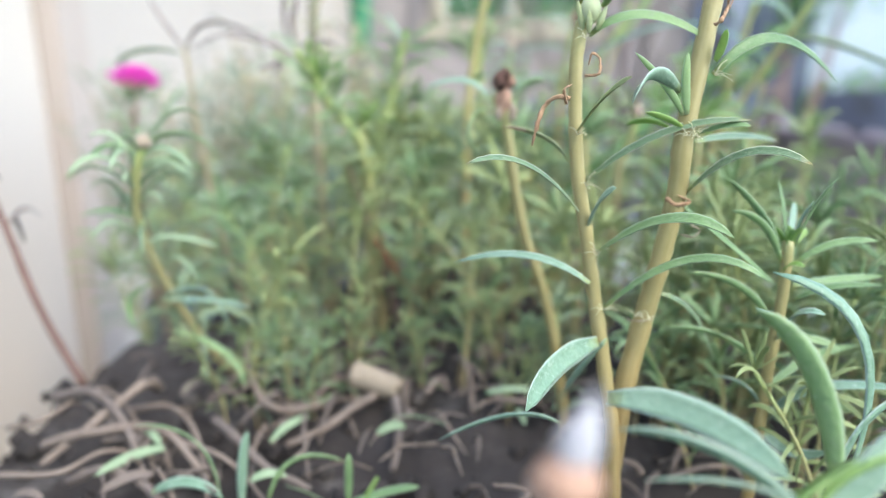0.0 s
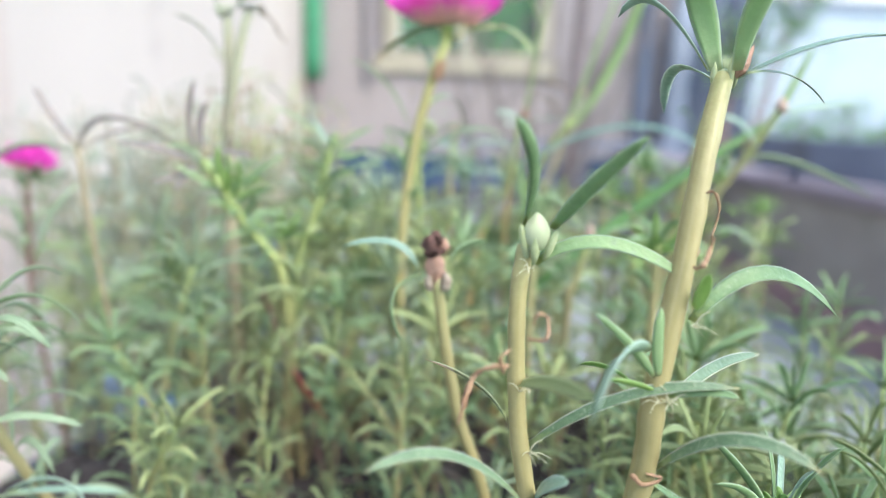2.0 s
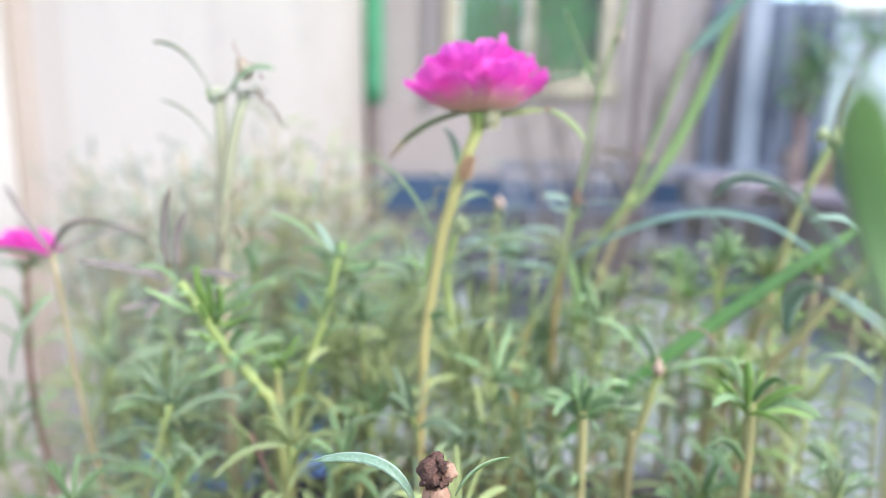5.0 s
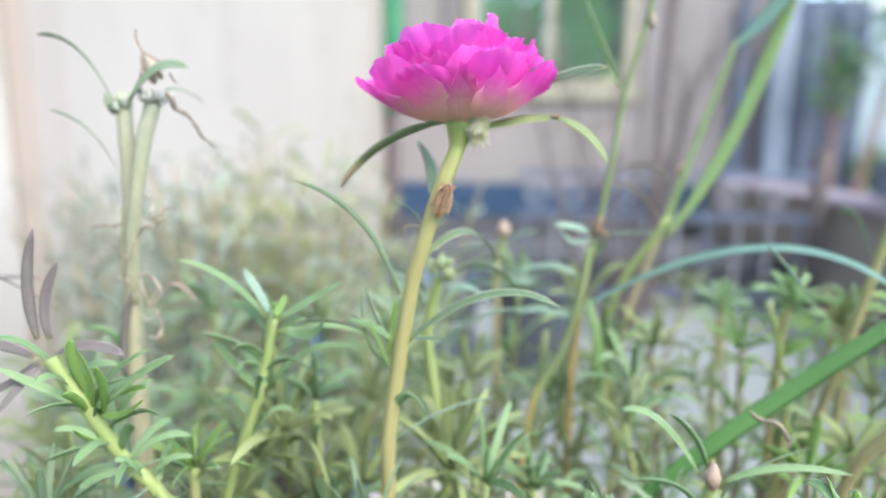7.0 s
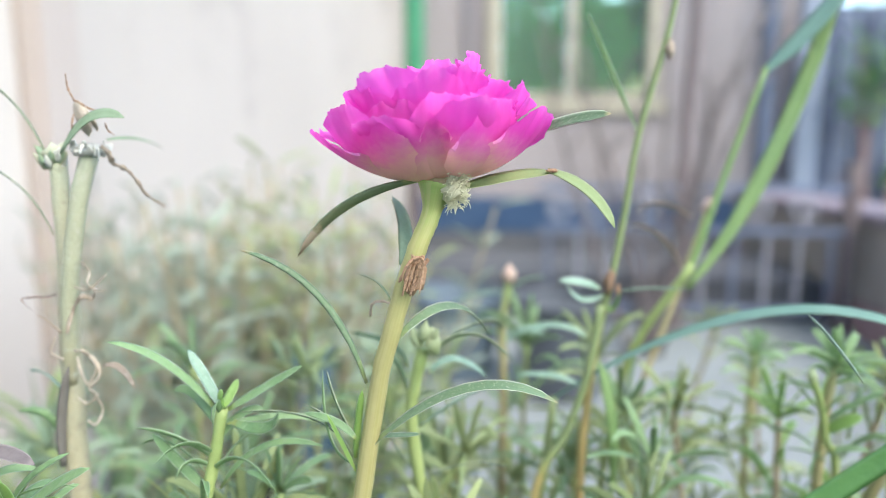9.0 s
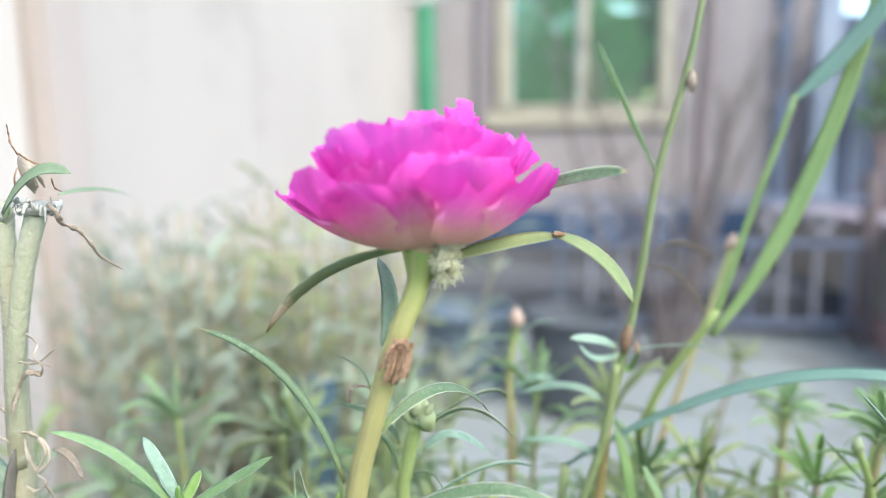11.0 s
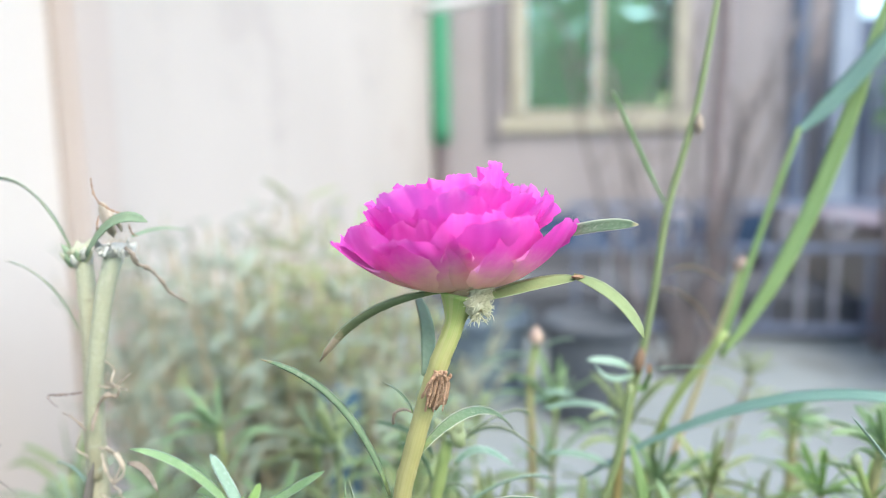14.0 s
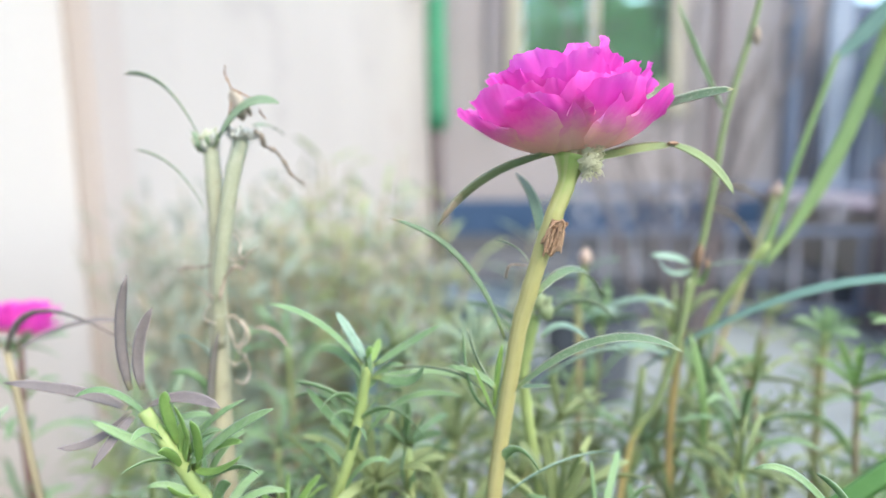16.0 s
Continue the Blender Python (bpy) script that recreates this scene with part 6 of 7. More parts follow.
stem(p, [(4.6, 27.0, 49.9), (4.7, 27.0, 53.0), (5.1, 27.0, 55.8)], 0.16, 0.14, CULM, 'culm', 3, 0.04)
blade(p, (6.06, 30.20, 57.69), (6.09, 30.34, 59.41), (5.72, 30.50, 61.05), 0.359, GRASS)
# farther shoots with small buds

p = plant((3.45, 36.00, 49.90), 'slender moss rose shoot with a pale pink closed bud')
stem(p, [(3.45, 36.00, 49.90), (3.45, 36.00, 58.42), (3.41, 36.00, 59.52), (3.40, 36.00, 60.60), (3.60, 36.00, 61.94)], 0.13, 0.11, THIN_STEM, 'stem', 4)
lump(p, 'bud', (3.60, 35.90, 62.15), (0.24, 0.22, 0.34), BUD_PINK, 4, 0.15, 0.5, 'pale pink closed bud')
leaf(p, (3.50, 36.00, 61.49), (2.69, 36.09, 61.44), (1.69, 36.20, 61.08), 0.241, BLUE_LEAF)
leaf(p, (3.67, 36.00, 61.59), (4.14, 36.04, 61.94), (4.82, 36.10, 62.03), 0.223, BLUE_LEAF)
leaf(p, (3.47, 36.00, 60.51), (4.06, 35.91, 60.83), (4.61, 35.80, 60.58), 0.207, GREY_LEAF)
leaf(p, (3.40, 36.00, 60.24), (2.78, 36.18, 60.87), (2.07, 36.40, 60.86), 0.242, BLUE_LEAF)
leaf(p, (3.41, 36.00, 59.70), (3.99, 36.09, 60.22), (4.85, 36.20, 60.12), 0.243, BLUE_LEAF)

p = plant((11.00, 33.00, 50.20), 'tall moss rose shoot with a small round green bud')
stem(p, [(11.0, 33.0, 49.9), (12.61, 31.60, 56.61), (13.26, 31.20, 59.89), (13.74, 30.80, 62.94), (14.40, 30.60, 64.90)], 0.16, 0.13, THIN_STEM, 'stem', 4)
lump(p, 'bud', (14.10, 30.60, 65.30), (0.22, 0.22, 0.275), BUD, 0, 0.2, 0.4)
lump(p, 'bud', (14.55, 30.60, 65.15), (0.32, 0.32, 0.4), BUD, 1, 0.2, 0.4)
lump(p, 'bud', (14.80, 30.60, 65.35), (0.2, 0.2, 0.25), BUD, 2, 0.2, 0.4)
along_stem(p, [(11.0, 33.0, 49.9), (12.0, 31.8, 58.0), (14.0, 30.7, 63.5)], 9, 2.0, 0.22, 4)

p = plant((10.60, 27.00, 50.20), 'leaning moss rose shoot with a pinkish closed bud')
stem(p, [(10.2, 27.2, 49.9), (10.88, 26.80, 57.27), (11.81, 26.20, 59.67), (12.84, 25.60, 61.69), (13.60, 25.10, 63.44)], 0.15, 0.12, THIN_STEM, 'stem', 4)
lump(p, 'bud', (13.6, 25.1, 63.5), (0.2, 0.2, 0.3), BUD_PINK, 4, 0.15, 0.5, 'pinkish closed bud')
leaf(p, (9.33, 26.00, 62.28), (9.10, 26.50, 62.76), (8.87, 27.08, 63.16), 0.19, BLUE_LEAF, roll=0.8)
leaf(p, (13.87, 25.30, 63.33), (15.29, 25.39, 63.56), (16.70, 25.50, 63.71), 0.231, BLUE_LEAF)
leaf(p, (13.74, 25.30, 63.40), (14.11, 25.53, 64.06), (14.96, 25.80, 65.57), 0.319, LEAF)
leaf(p, (13.00, 25.30, 62.11), (12.24, 25.44, 62.98), (11.22, 25.60, 62.95), 0.251, BLUE_LEAF)
leaf(p, (13.60, 25.30, 58.47), (12.71, 25.57, 59.16), (11.94, 25.90, 58.87), 0.261, GREY_LEAF)
leaf(p, (12.69, 25.30, 61.56), (14.23, 25.39, 61.65), (17.69, 25.50, 60.43), 0.288, GREY_LEAF)
# the tall shoot at the left of the pot

p = plant((-7.00, 19.90, 50.20), 'leggy moss rose shoot with drooping narrow leaves')
stem(p, [(-6.6, 20.6, 49.9), (-7.6, 19.0, 52.5), (-8.4, 17.8, 55.9), (-8.15, 17.2, 57.6), (-7.85, 17.15, 58.5)], 0.13, 0.12, THIN_STEM, 'stem', 4)
along_stem(p, [(-6.6, 20.6, 49.9), (-7.6, 19.0, 52.5), (-8.4, 17.8, 55.9), (-8.15, 17.2, 57.6), (-7.85, 17.15, 58.5)], 34, 2.0, 0.16, 3, GREY_LEAF, 0.2, 0.3)
lump(p, 'crown', (-7.85, 17.15, 58.6), (0.24, 0.22, 0.2), PALE_DRY, 4, 0.4, 0, 'pale withered tip')
leaf(p, (-7.99, 17.50, 58.47), (-6.79, 17.36, 58.81), (-5.81, 17.20, 58.11), 0.220, LEAF)
leaf(p, (-8.30, 17.50, 58.41), (-8.91, 17.32, 58.49), (-9.31, 17.10, 58.05), 0.193, LEAF)
leaf(p, (-8.23, 17.50, 57.86), (-7.32, 17.73, 58.11), (-6.61, 18.00, 57.71), 0.181, LEAF)
leaf(p, (-8.25, 17.50, 57.01), (-7.55, 17.82, 57.67), (-7.04, 18.20, 57.46), 0.169, GREY_LEAF)
leaf(p, (-7.96, 17.50, 54.17), (-6.65, 17.41, 54.44), (-6.04, 17.30, 53.19), 0.234, BLUE_LEAF)
leaf(p, (-7.96, 17.50, 54.17), (-6.62, 17.77, 54.04), (-5.65, 18.10, 53.73), 0.176, BLUE_LEAF)
leaf(p, (-8.12, 17.50, 54.63), (-8.75, 17.36, 54.22), (-8.63, 17.20, 53.36), 0.204, LEAF)
leaf(p, (-8.18, 17.50, 55.84), (-7.38, 17.64, 55.95), (-6.33, 17.80, 55.61), 0.186, GREY_LEAF)
leaf(p, (-8.20, 17.50, 56.28), (-8.97, 17.59, 56.70), (-10.06, 17.70, 56.53), 0.185, LEAF)
leaf(p, (-7.78, 17.50, 53.23), (-6.24, 17.23, 52.71), (-5.61, 16.90, 51.76), 0.208, LEAF)
leaf(p, (-7.95, 17.20, 58.55), (-8.75, 17.5, 59.75), (-9.75, 17.9, 60.7), 0.15, SHADED_LEAF)

p = plant((-9.00, 27.20, 50.20), 'greyish purple moss rose sprig with thin drooping leaves')
stem(p, [(-8.6, 27.4, 49.9), (-9.6, 27.0, 55.0), (-10.1, 26.6, 61.4)], 0.10, 0.08, WISPY_STALK, 'stem', 4)
leaf(p, (-10.01, 26.50, 61.41), (-8.76, 26.32, 62.40), (-6.33, 26.10, 61.45), 0.176, PURPLE)
leaf(p, (-10.11, 26.50, 61.47), (-10.82, 26.59, 62.42), (-11.38, 26.70, 63.36), 0.176, PURPLE)
leaf(p, (-9.90, 26.50, 61.37), (-8.47, 26.68, 62.01), (-7.32, 26.90, 62.03), 0.154, PURPLE)
leaf(p, (-10.24, 26.50, 61.26), (-11.83, 26.64, 61.38), (-13.10, 26.80, 60.74), 0.221, GREY_LEAF)
leaf(p, (-10.13, 26.50, 60.09), (-11.06, 26.32, 59.00), (-11.33, 26.10, 57.69), 0.268, GREY_LEAF)
# the second flower, in the pot behind

p = plant((-15.60, 36.40, 40.40), 'moss rose with a smaller magenta flower in the grey pot')
stem(p, [(-15.6, 36.4, 40.2), (-15.6, 33.3, 53.0), (-15.2, 32.9, 59.7)], 0.13, 0.11, BROWN_STEM, 'stem', 4)
double_flower(p, (-15.2, 32.9, 59.9), (-6, 4, 0), 0.66, 23, 0.97)
along_stem(p, [(-15.6, 36.4, 40.2), (-15.6, 33.3, 53.0), (-15.2, 32.9, 59.7)], 20, 2.0, 0.2, 3, None, 0.3)
rosette(p, (-15.2, 32.9, 59.5), 6, 1.8, 0.2, 4, None, -5, 25)

p = plant((-13.00, 22.00, 50.00), 'bare reddish brown woody stem at the pot edge')
stem(p, [(-12.60, 21.00, 49.80), (-13.73, 21.00, 52.70), (-14.49, 21.00, 55.74), (-15.55, 21.00, 59.55)], 0.15, 0.1, BROWN_STEM, 'stem', 4)
along_stem(p, [(-13.5, 21.5, 54), (-15.0, 21.0, 56.5), (-16.4, 21.0, 59.5)], 6, 1.8, 0.16, 5, PURPLE, 0.2)
# shoots at the right of the flower

p = plant((6.53, 24.30, 49.90), 'moss rose shoot with a dry-tipped bud and thin leaves')
stem(p, [(6.53, 24.30, 49.90), (6.56, 24.40, 56.53), (6.74, 24.40, 57.33), (6.97, 24.40, 58.25), (7.15, 24.40, 59.00)], 0.14, 0.12, THIN_STEM, 'stem', 4)
lump(p, 'bud', (7.11, 24.30, 59.19), (0.16, 0.15, 0.3), BUD_PINK, 4, 0.25, 0.6, 'dry-tipped closed bud')
leaf(p, (6.90, 24.40, 59.14), (6.09, 24.49, 60.18), (5.38, 24.60, 60.27), 0.154, LEAF)
leaf(p, (7.03, 24.40, 59.33), (6.73, 24.44, 59.93), (6.32, 24.50, 60.29), 0.142, LEAF)
leaf(p, (7.30, 24.40, 58.97), (8.27, 24.26, 59.40), (9.51, 24.10, 59.40), 0.154, LEAF)
leaf(p, (7.34, 24.40, 58.72), (8.10, 24.67, 59.20), (9.27, 25.00, 59.49), 0.143, GREY_LEAF)
leaf(p, (6.96, 24.40, 58.38), (6.42, 24.31, 58.97), (5.51, 24.20, 59.08), 0.144, LEAF)
leaf(p, (6.89, 24.40, 57.73), (6.37, 24.44, 57.62), (5.80, 24.50, 57.44), 0.157, LEAF)
leaf(p, (6.92, 24.40, 58.12), (7.40, 24.54, 58.53), (7.59, 24.70, 59.04), 0.144, LEAF)
leaf(p, (6.69, 24.40, 57.20), (7.03, 24.22, 57.45), (7.33, 24.00, 57.20), 0.158, LEAF)
curl(p, [(8.67, 24.75, 59.69), (8.36, 24.65, 60.09), (8.04, 24.75, 60.15), (7.81, 24.65, 60.35)], 0.156, PALE_DRY)

p = plant((5.09, 23.20, 49.90), 'fresh leafy moss rose shoot')
stem(p, [(5.09, 23.20, 49.90), (5.01, 23.20, 57.67), (4.92, 23.20, 58.23)], 0.13, 0.11, THIN_STEM, 'stem', 6)
rosette(p, (4.92, 23.20, 58.23), 14, 1.5, 0.19, 6, None, 5, 85)
along_stem(p, [(5.09, 23.20, 49.90), (5.01, 23.20, 57.67), (4.92, 23.20, 58.23)], 10, 1.5, 0.18, 6)

p = plant((4.25, 27.50, 49.90), 'fresh leafy moss rose shoot')
stem(p, [(4.25, 27.50, 49.90), (4.18, 27.50, 55.80), (4.09, 27.50, 57.01)], 0.13, 0.11, THIN_STEM, 'stem', 9)
rosette(p, (4.09, 27.50, 57.01), 10, 1.4, 0.19, 9, None, 5, 85)
along_stem(p, [(4.25, 27.50, 49.90), (4.18, 27.50, 55.80), (4.09, 27.50, 57.01)], 10, 1.4, 0.18, 9)

p = plant((8.57, 22.00, 49.90), 'fresh leafy moss rose shoot')
stem(p, [(8.57, 22.00, 49.90), (8.52, 22.00, 58.39), (8.45, 22.00, 58.97)], 0.13, 0.11, THIN_STEM, 'stem', 3)
rosette(p, (8.45, 22.00, 58.97), 10, 1.6, 0.19, 3, FRESH, 5, 85)
along_stem(p, [(8.57, 22.00, 49.90), (8.52, 22.00, 58.39), (8.45, 22.00, 58.97)], 10, 1.6, 0.18, 3)

p = plant((11.07, 31.00, 49.90), 'fresh leafy moss rose shoot')
stem(p, [(11.07, 31.00, 49.90), (11.26, 31.00, 59.50), (11.49, 31.00, 60.92)], 0.13, 0.11, THIN_STEM, 'stem', 5)
rosette(p, (11.49, 31.00, 60.92), 14, 1.25, 0.17, 5, TUFT_LEAF, 5, 85)
along_stem(p, [(11.07, 31.00, 49.90), (11.26, 31.00, 59.50), (11.49, 31.00, 60.92)], 16, 1.3, 0.16, 5, TUFT_LEAF)

p = plant((11.35, 36.00, 49.90), 'fresh leafy moss rose shoot')
stem(p, [(11.35, 36.00, 49.90), (11.41, 36.00, 57.76), (11.49, 36.00, 59.62)], 0.13, 0.11, THIN_STEM, 'stem', 7)
rosette(p, (11.49, 36.00, 59.62), 14, 1.25, 0.17, 7, TUFT_LEAF, 5, 85)
along_stem(p, [(11.35, 36.00, 49.90), (11.41, 36.00, 57.76), (11.49, 36.00, 59.62)], 16, 1.3, 0.16, 7, TUFT_LEAF)

p = plant((14.17, 33.00, 49.90), 'fresh leafy moss rose shoot')
stem(p, [(14.17, 33.00, 49.90), (14.21, 33.00, 58.83), (14.27, 33.00, 60.12)], 0.13, 0.11, THIN_STEM, 'stem', 8)
rosette(p, (14.27, 33.00, 60.12), 14, 1.25, 0.17, 8, TUFT_LEAF, 5, 85)
along_stem(p, [(14.17, 33.00, 49.90), (14.21, 33.00, 58.83), (14.27, 33.00, 60.12)], 16, 1.3, 0.16, 8, TUFT_LEAF)
# a fresh small sprout in front of them

p = plant((10.74, 30.24, 49.90), 'small fresh moss rose sprout with short oval leaves')
stem(p, [(10.74, 30.24, 49.90), (11.24, 30.24, 58.01), (10.97, 30.24, 59.36), (10.79, 30.24, 60.22), (10.55, 30.24, 60.87)], 0.10, 0.07, GREEN_STEM, 'stem', 5)
leaf(p, (10.71, 30.24, 60.15), (10.40, 30.34, 60.52), (9.96, 30.44, 60.98), 0.101, LEAF, roll=0.8)
leaf(p, (10.75, 30.24, 59.98), (10.22, 30.44, 60.09), (9.57, 30.64, 60.22), 0.102, LEAF, roll=0.8)
leaf(p, (10.95, 30.24, 59.87), (11.40, 30.04, 60.35), (11.98, 29.84, 60.77), 0.153, LEAF, roll=0.8)
leaf(p, (10.97, 30.24, 59.61), (11.21, 30.04, 59.90), (11.56, 29.94, 60.12), 0.352, FRESH, roll=1.0)
leaf(p, (10.90, 30.24, 60.05), (10.98, 30.04, 60.41), (11.21, 30.04, 60.57), 0.197, FRESH, roll=0.9)
leaf(p, (10.77, 30.24, 60.22), (10.86, 30.34, 60.64), (10.99, 30.44, 60.91), 0.156, FRESH, roll=0.9)
leaf(p, (10.98, 30.24, 59.05), (11.40, 30.04, 59.28), (11.80, 29.94, 59.28), 0.155, LEAF, roll=0.8)
leaf(p, (11.00, 30.24, 58.84), (10.68, 30.44, 58.99), (10.20, 30.64, 58.95), 0.114, LEAF, roll=0.8)
lump(p, 'bud', (10.53, 30.24, 60.95), (0.12, 0.12, 0.2), BUD, 5, 0.2, 0.6, 'pale closed bud')
# a short stub of dead stem and roots on the soil

twig = thing('dead_stem_stub', cm((-2.69, 18.00, 51.66)), 'short pale stub of dead stem lying on the soil', 'twig', 'dead twigs on the soil')
stem(twig, [(-2.69, 18.00, 51.66), (-2.00, 17.80, 51.50), (-1.32, 17.60, 51.34)], 0.42, 0.36, STUB, 'stub', 3, 0.05)
lump(twig, 'cut_end', (-2.72, 18.01, 51.67), (0.06, 0.30, 0.30), DEAD_DARK, 5, 0.3, 0, 'dark hollow cut end', (0, -13, 14))

twig = thing('dead_twig', cm((-11.93, 18.82, 50.50)), 'curved grey-brown dead twig lying on the soil', 'twig', 'dead twigs on the soil')
stem(twig, [(-11.93, 18.82, 50.50), (-10.43, 18.32, 51.00), (-8.87, 16.84, 51.00), (-7.43, 14.86, 50.50)], 0.06, 0.04, TWIG, 'shaft', 0, 0.1)

twig = thing('dead_twig', cm((-12.46, 16.84, 50.50)), 'curved grey-brown dead twig lying on the soil', 'twig', 'dead twigs on the soil')
stem(twig, [(-12.46, 16.84, 50.50), (-11.12, 16.51, 51.00), (-10.69, 17.50, 51.00), (-8.88, 16.51, 50.50)], 0.08, 0.04, TWIG, 'shaft', 1, 0.1)

twig = thing('dead_twig', cm((-9.40, 17.99, 50.50)), 'curved grey-brown dead twig lying on the soil', 'twig', 'dead twigs on the soil')
stem(twig, [(-9.40, 17.99, 50.50), (-7.86, 17.17, 51.00), (-6.51, 15.52, 51.00), (-5.44, 13.21, 50.50)], 0.1, 0.04, TWIG, 'shaft', 2, 0.1)

twig = thing('dead_twig', cm((-6.28, 19.81, 50.50)), 'curved grey-brown dead twig lying on the soil', 'twig', 'dead twigs on the soil')
stem(twig, [(-6.28, 19.81, 50.50), (-5.47, 18.16, 51.00), (-4.45, 17.50, 51.00), (-3.96, 18.49, 50.50)], 0.06, 0.04, TWIG, 'shaft', 3, 0.1)

twig = thing('dead_twig', cm((-3.32, 20.14, 50.50)), 'curved grey-brown dead twig lying on the soil', 'twig', 'dead twigs on the soil')
stem(twig, [(-3.32, 20.14, 50.50), (-3.49, 18.82, 51.00), (-4.05, 17.17, 51.00), (-4.96, 16.84, 50.50)], 0.08, 0.04, TWIG, 'shaft', 4, 0.1)

twig = thing('dead_twig', cm((-1.22, 20.14, 50.50)), 'curved grey-brown dead twig lying on the soil', 'twig', 'dead twigs on the soil')
stem(twig, [(-1.22, 20.14, 50.50), (-1.22, 18.49, 51.00), (-0.95, 16.51, 51.00)], 0.1, 0.04, TWIG, 'shaft', 5, 0.1)

twig = thing('dead_twig', cm((-2.11, 19.48, 50.50)), 'curved grey-brown dead twig lying on the soil', 'twig', 'dead twigs on the soil')
stem(twig, [(-2.11, 19.48, 50.50), (-2.47, 17.83, 51.00), (-3.78, 17.50, 51.00)], 0.06, 0.04, TWIG, 'shaft', 6, 0.1)

twig = thing('dead_twig', cm((-11.21, 14.53, 50.50)), 'curved grey-brown dead twig lying on the soil', 'twig', 'dead twigs on the soil')
stem(twig, [(-11.21, 14.53, 50.50), (-9.25, 13.87, 51.00), (-8.52, 14.86, 51.00), (-7.20, 15.19, 50.50)], 0.08, 0.04, TWIG, 'shaft', 7, 0.1)

twig = thing('dead_twig', cm((-9.35, 16.18, 50.50)), 'curved grey-brown dead twig lying on the soil', 'twig', 'dead twigs on the soil')
stem(twig, [(-9.35, 16.18, 50.50), (-7.65, 15.52, 51.00), (-5.49, 14.53, 51.00), (-3.99, 13.21, 50.50)], 0.1, 0.04, TWIG, 'shaft', 8, 0.1)

# arching dead stems and roots over the soil
litter = random.Random(15)
for i in range(24):
    x, y = litter.uniform(-8.5, 6), litter.uniform(14, 22)
    if (x - 4) ** 2 + (y - 22.5) ** 2 > 215:
        continue
    d = Vector((math.cos(i * 2.4), math.sin(i * 2.4), 0)) * litter.uniform(0.8, 2.0)
    o = Vector((x, y, 50.3 + 0.5 * (1 - ((x - 4) ** 2 + (y - 22.5) ** 2) / 240)))
    twig = thing("dead_twig", cm(o), "arching mauve-brown dead stem on the soil", "twig", "dead twigs on the soil")
    h = litter.uniform(0.2, 1.1)
    stem(twig, [o, o + d * 0.4 + Vector((0.1, 0, h)), o + d * 1.0 + Vector((0, 0.1, h * 0.9)), o + d * 1.6 + Vector((0.1, 0, 0.0))], litter.uniform(0.04, 0.09), 0.03, (TWIG, DEAD_ROOT)[i % 2], "shaft", i, 0.2)
# dead leaves heaped over the front of the soil
litter = random.Random(27)
for i in range(64):
    x, y = litter.uniform(-9.5, 7.0), litter.uniform(10.5, 19.5)
    far = ((x - 2.5) ** 2 + (y - 21.5) ** 2) / 300
    if far > 0.86:
        continue
    o = Vector((x, y, 50.5 + 1.2 * (1 - far)))
    d = Vector((math.cos(i * 2.4), math.sin(i * 2.4), 0)) * litter.uniform(0.5, 1.3)
    bit = thing("dry_leaf_litter", cm(o), "dull shrivelled leaf lying on the soil", "dead leaf", "litter on the soil")
    if i % 3:
        curl(bit, [o, o + d * 0.5 + Vector((0.1, 0, litter.uniform(0.0, 0.35))), o + d + Vector((0, 0.2, 0.05)), o + d * 1.5 + Vector((0, 0, -0.1))], litter.uniform(0.14, 0.34), (TWIG, DEAD_ROOT, TWIG)[i % 3 + i % 2 - 1], "dry_leaf", "")
    else:
        leaf(bit, o, o + d * 0.6 + Vector((0, 0, 0.15)), o + d * 1.3, litter.uniform(0.16, 0.26), (GREY_LEAF, DEAD_ROOT)[i % 2], "", "dry_leaf")
# thick tangled roots beside the stub and along the pot's edge
ROOTS = (((-3.6, 17.6, 50.9), (-4.3, 17.0, 51.0), (-5.2, 17.2, 51.2), (-5.9, 18.2, 52.0), (-6.0, 18.8, 52.4)),
         ((-1.4, 17.4, 51.2), (-1.25, 16.6, 51.0), (-1.2, 15.6, 50.8), (-1.3, 14.9, 50.4)),
         ((-2.0, 17.5, 51.2), (-2.5, 16.6, 51.3), (-3.2, 16.0, 51.0), (-4.2, 15.6, 50.7)),
         ((-11.6, 17.8, 51.0), (-9.9, 16.9, 51.6), (-8.3, 15.4, 51.4), (-7.2, 14.0, 50.5)),
         ((-10.8, 15.8, 50.6), (-9.2, 15.2, 51.3), (-7.4, 15.4, 51.3), (-5.8, 14.2, 50.6)),
         ((-9.4, 14.4, 50.4), (-8.2, 14.0, 51.0), (-6.9, 13.4, 50.9), (-5.9, 12.6, 50.4)),
         ((-8.8, 18.6, 50.9), (-8.6, 17.2, 51.7), (-9.3, 15.9, 51.3), (-10.4, 15.0, 50.5)),
         ((-6.4, 16.6, 50.9), (-5.4, 15.2, 51.2), (-4.4, 14.2, 51.0), (-3.2, 13.8, 50.6)))
for i, line in enumerate(ROOTS):
    twig = thing("dead_root", cm(line[0]), "thick grey-tan dead root arching over the soil", "twig", "dead twigs on the soil")
    stem(twig, line, 0.15 - 0.01 * (i % 3), 0.08, (TWIG, DEAD_ROOT)[i % 2], "shaft", i, 0.25)
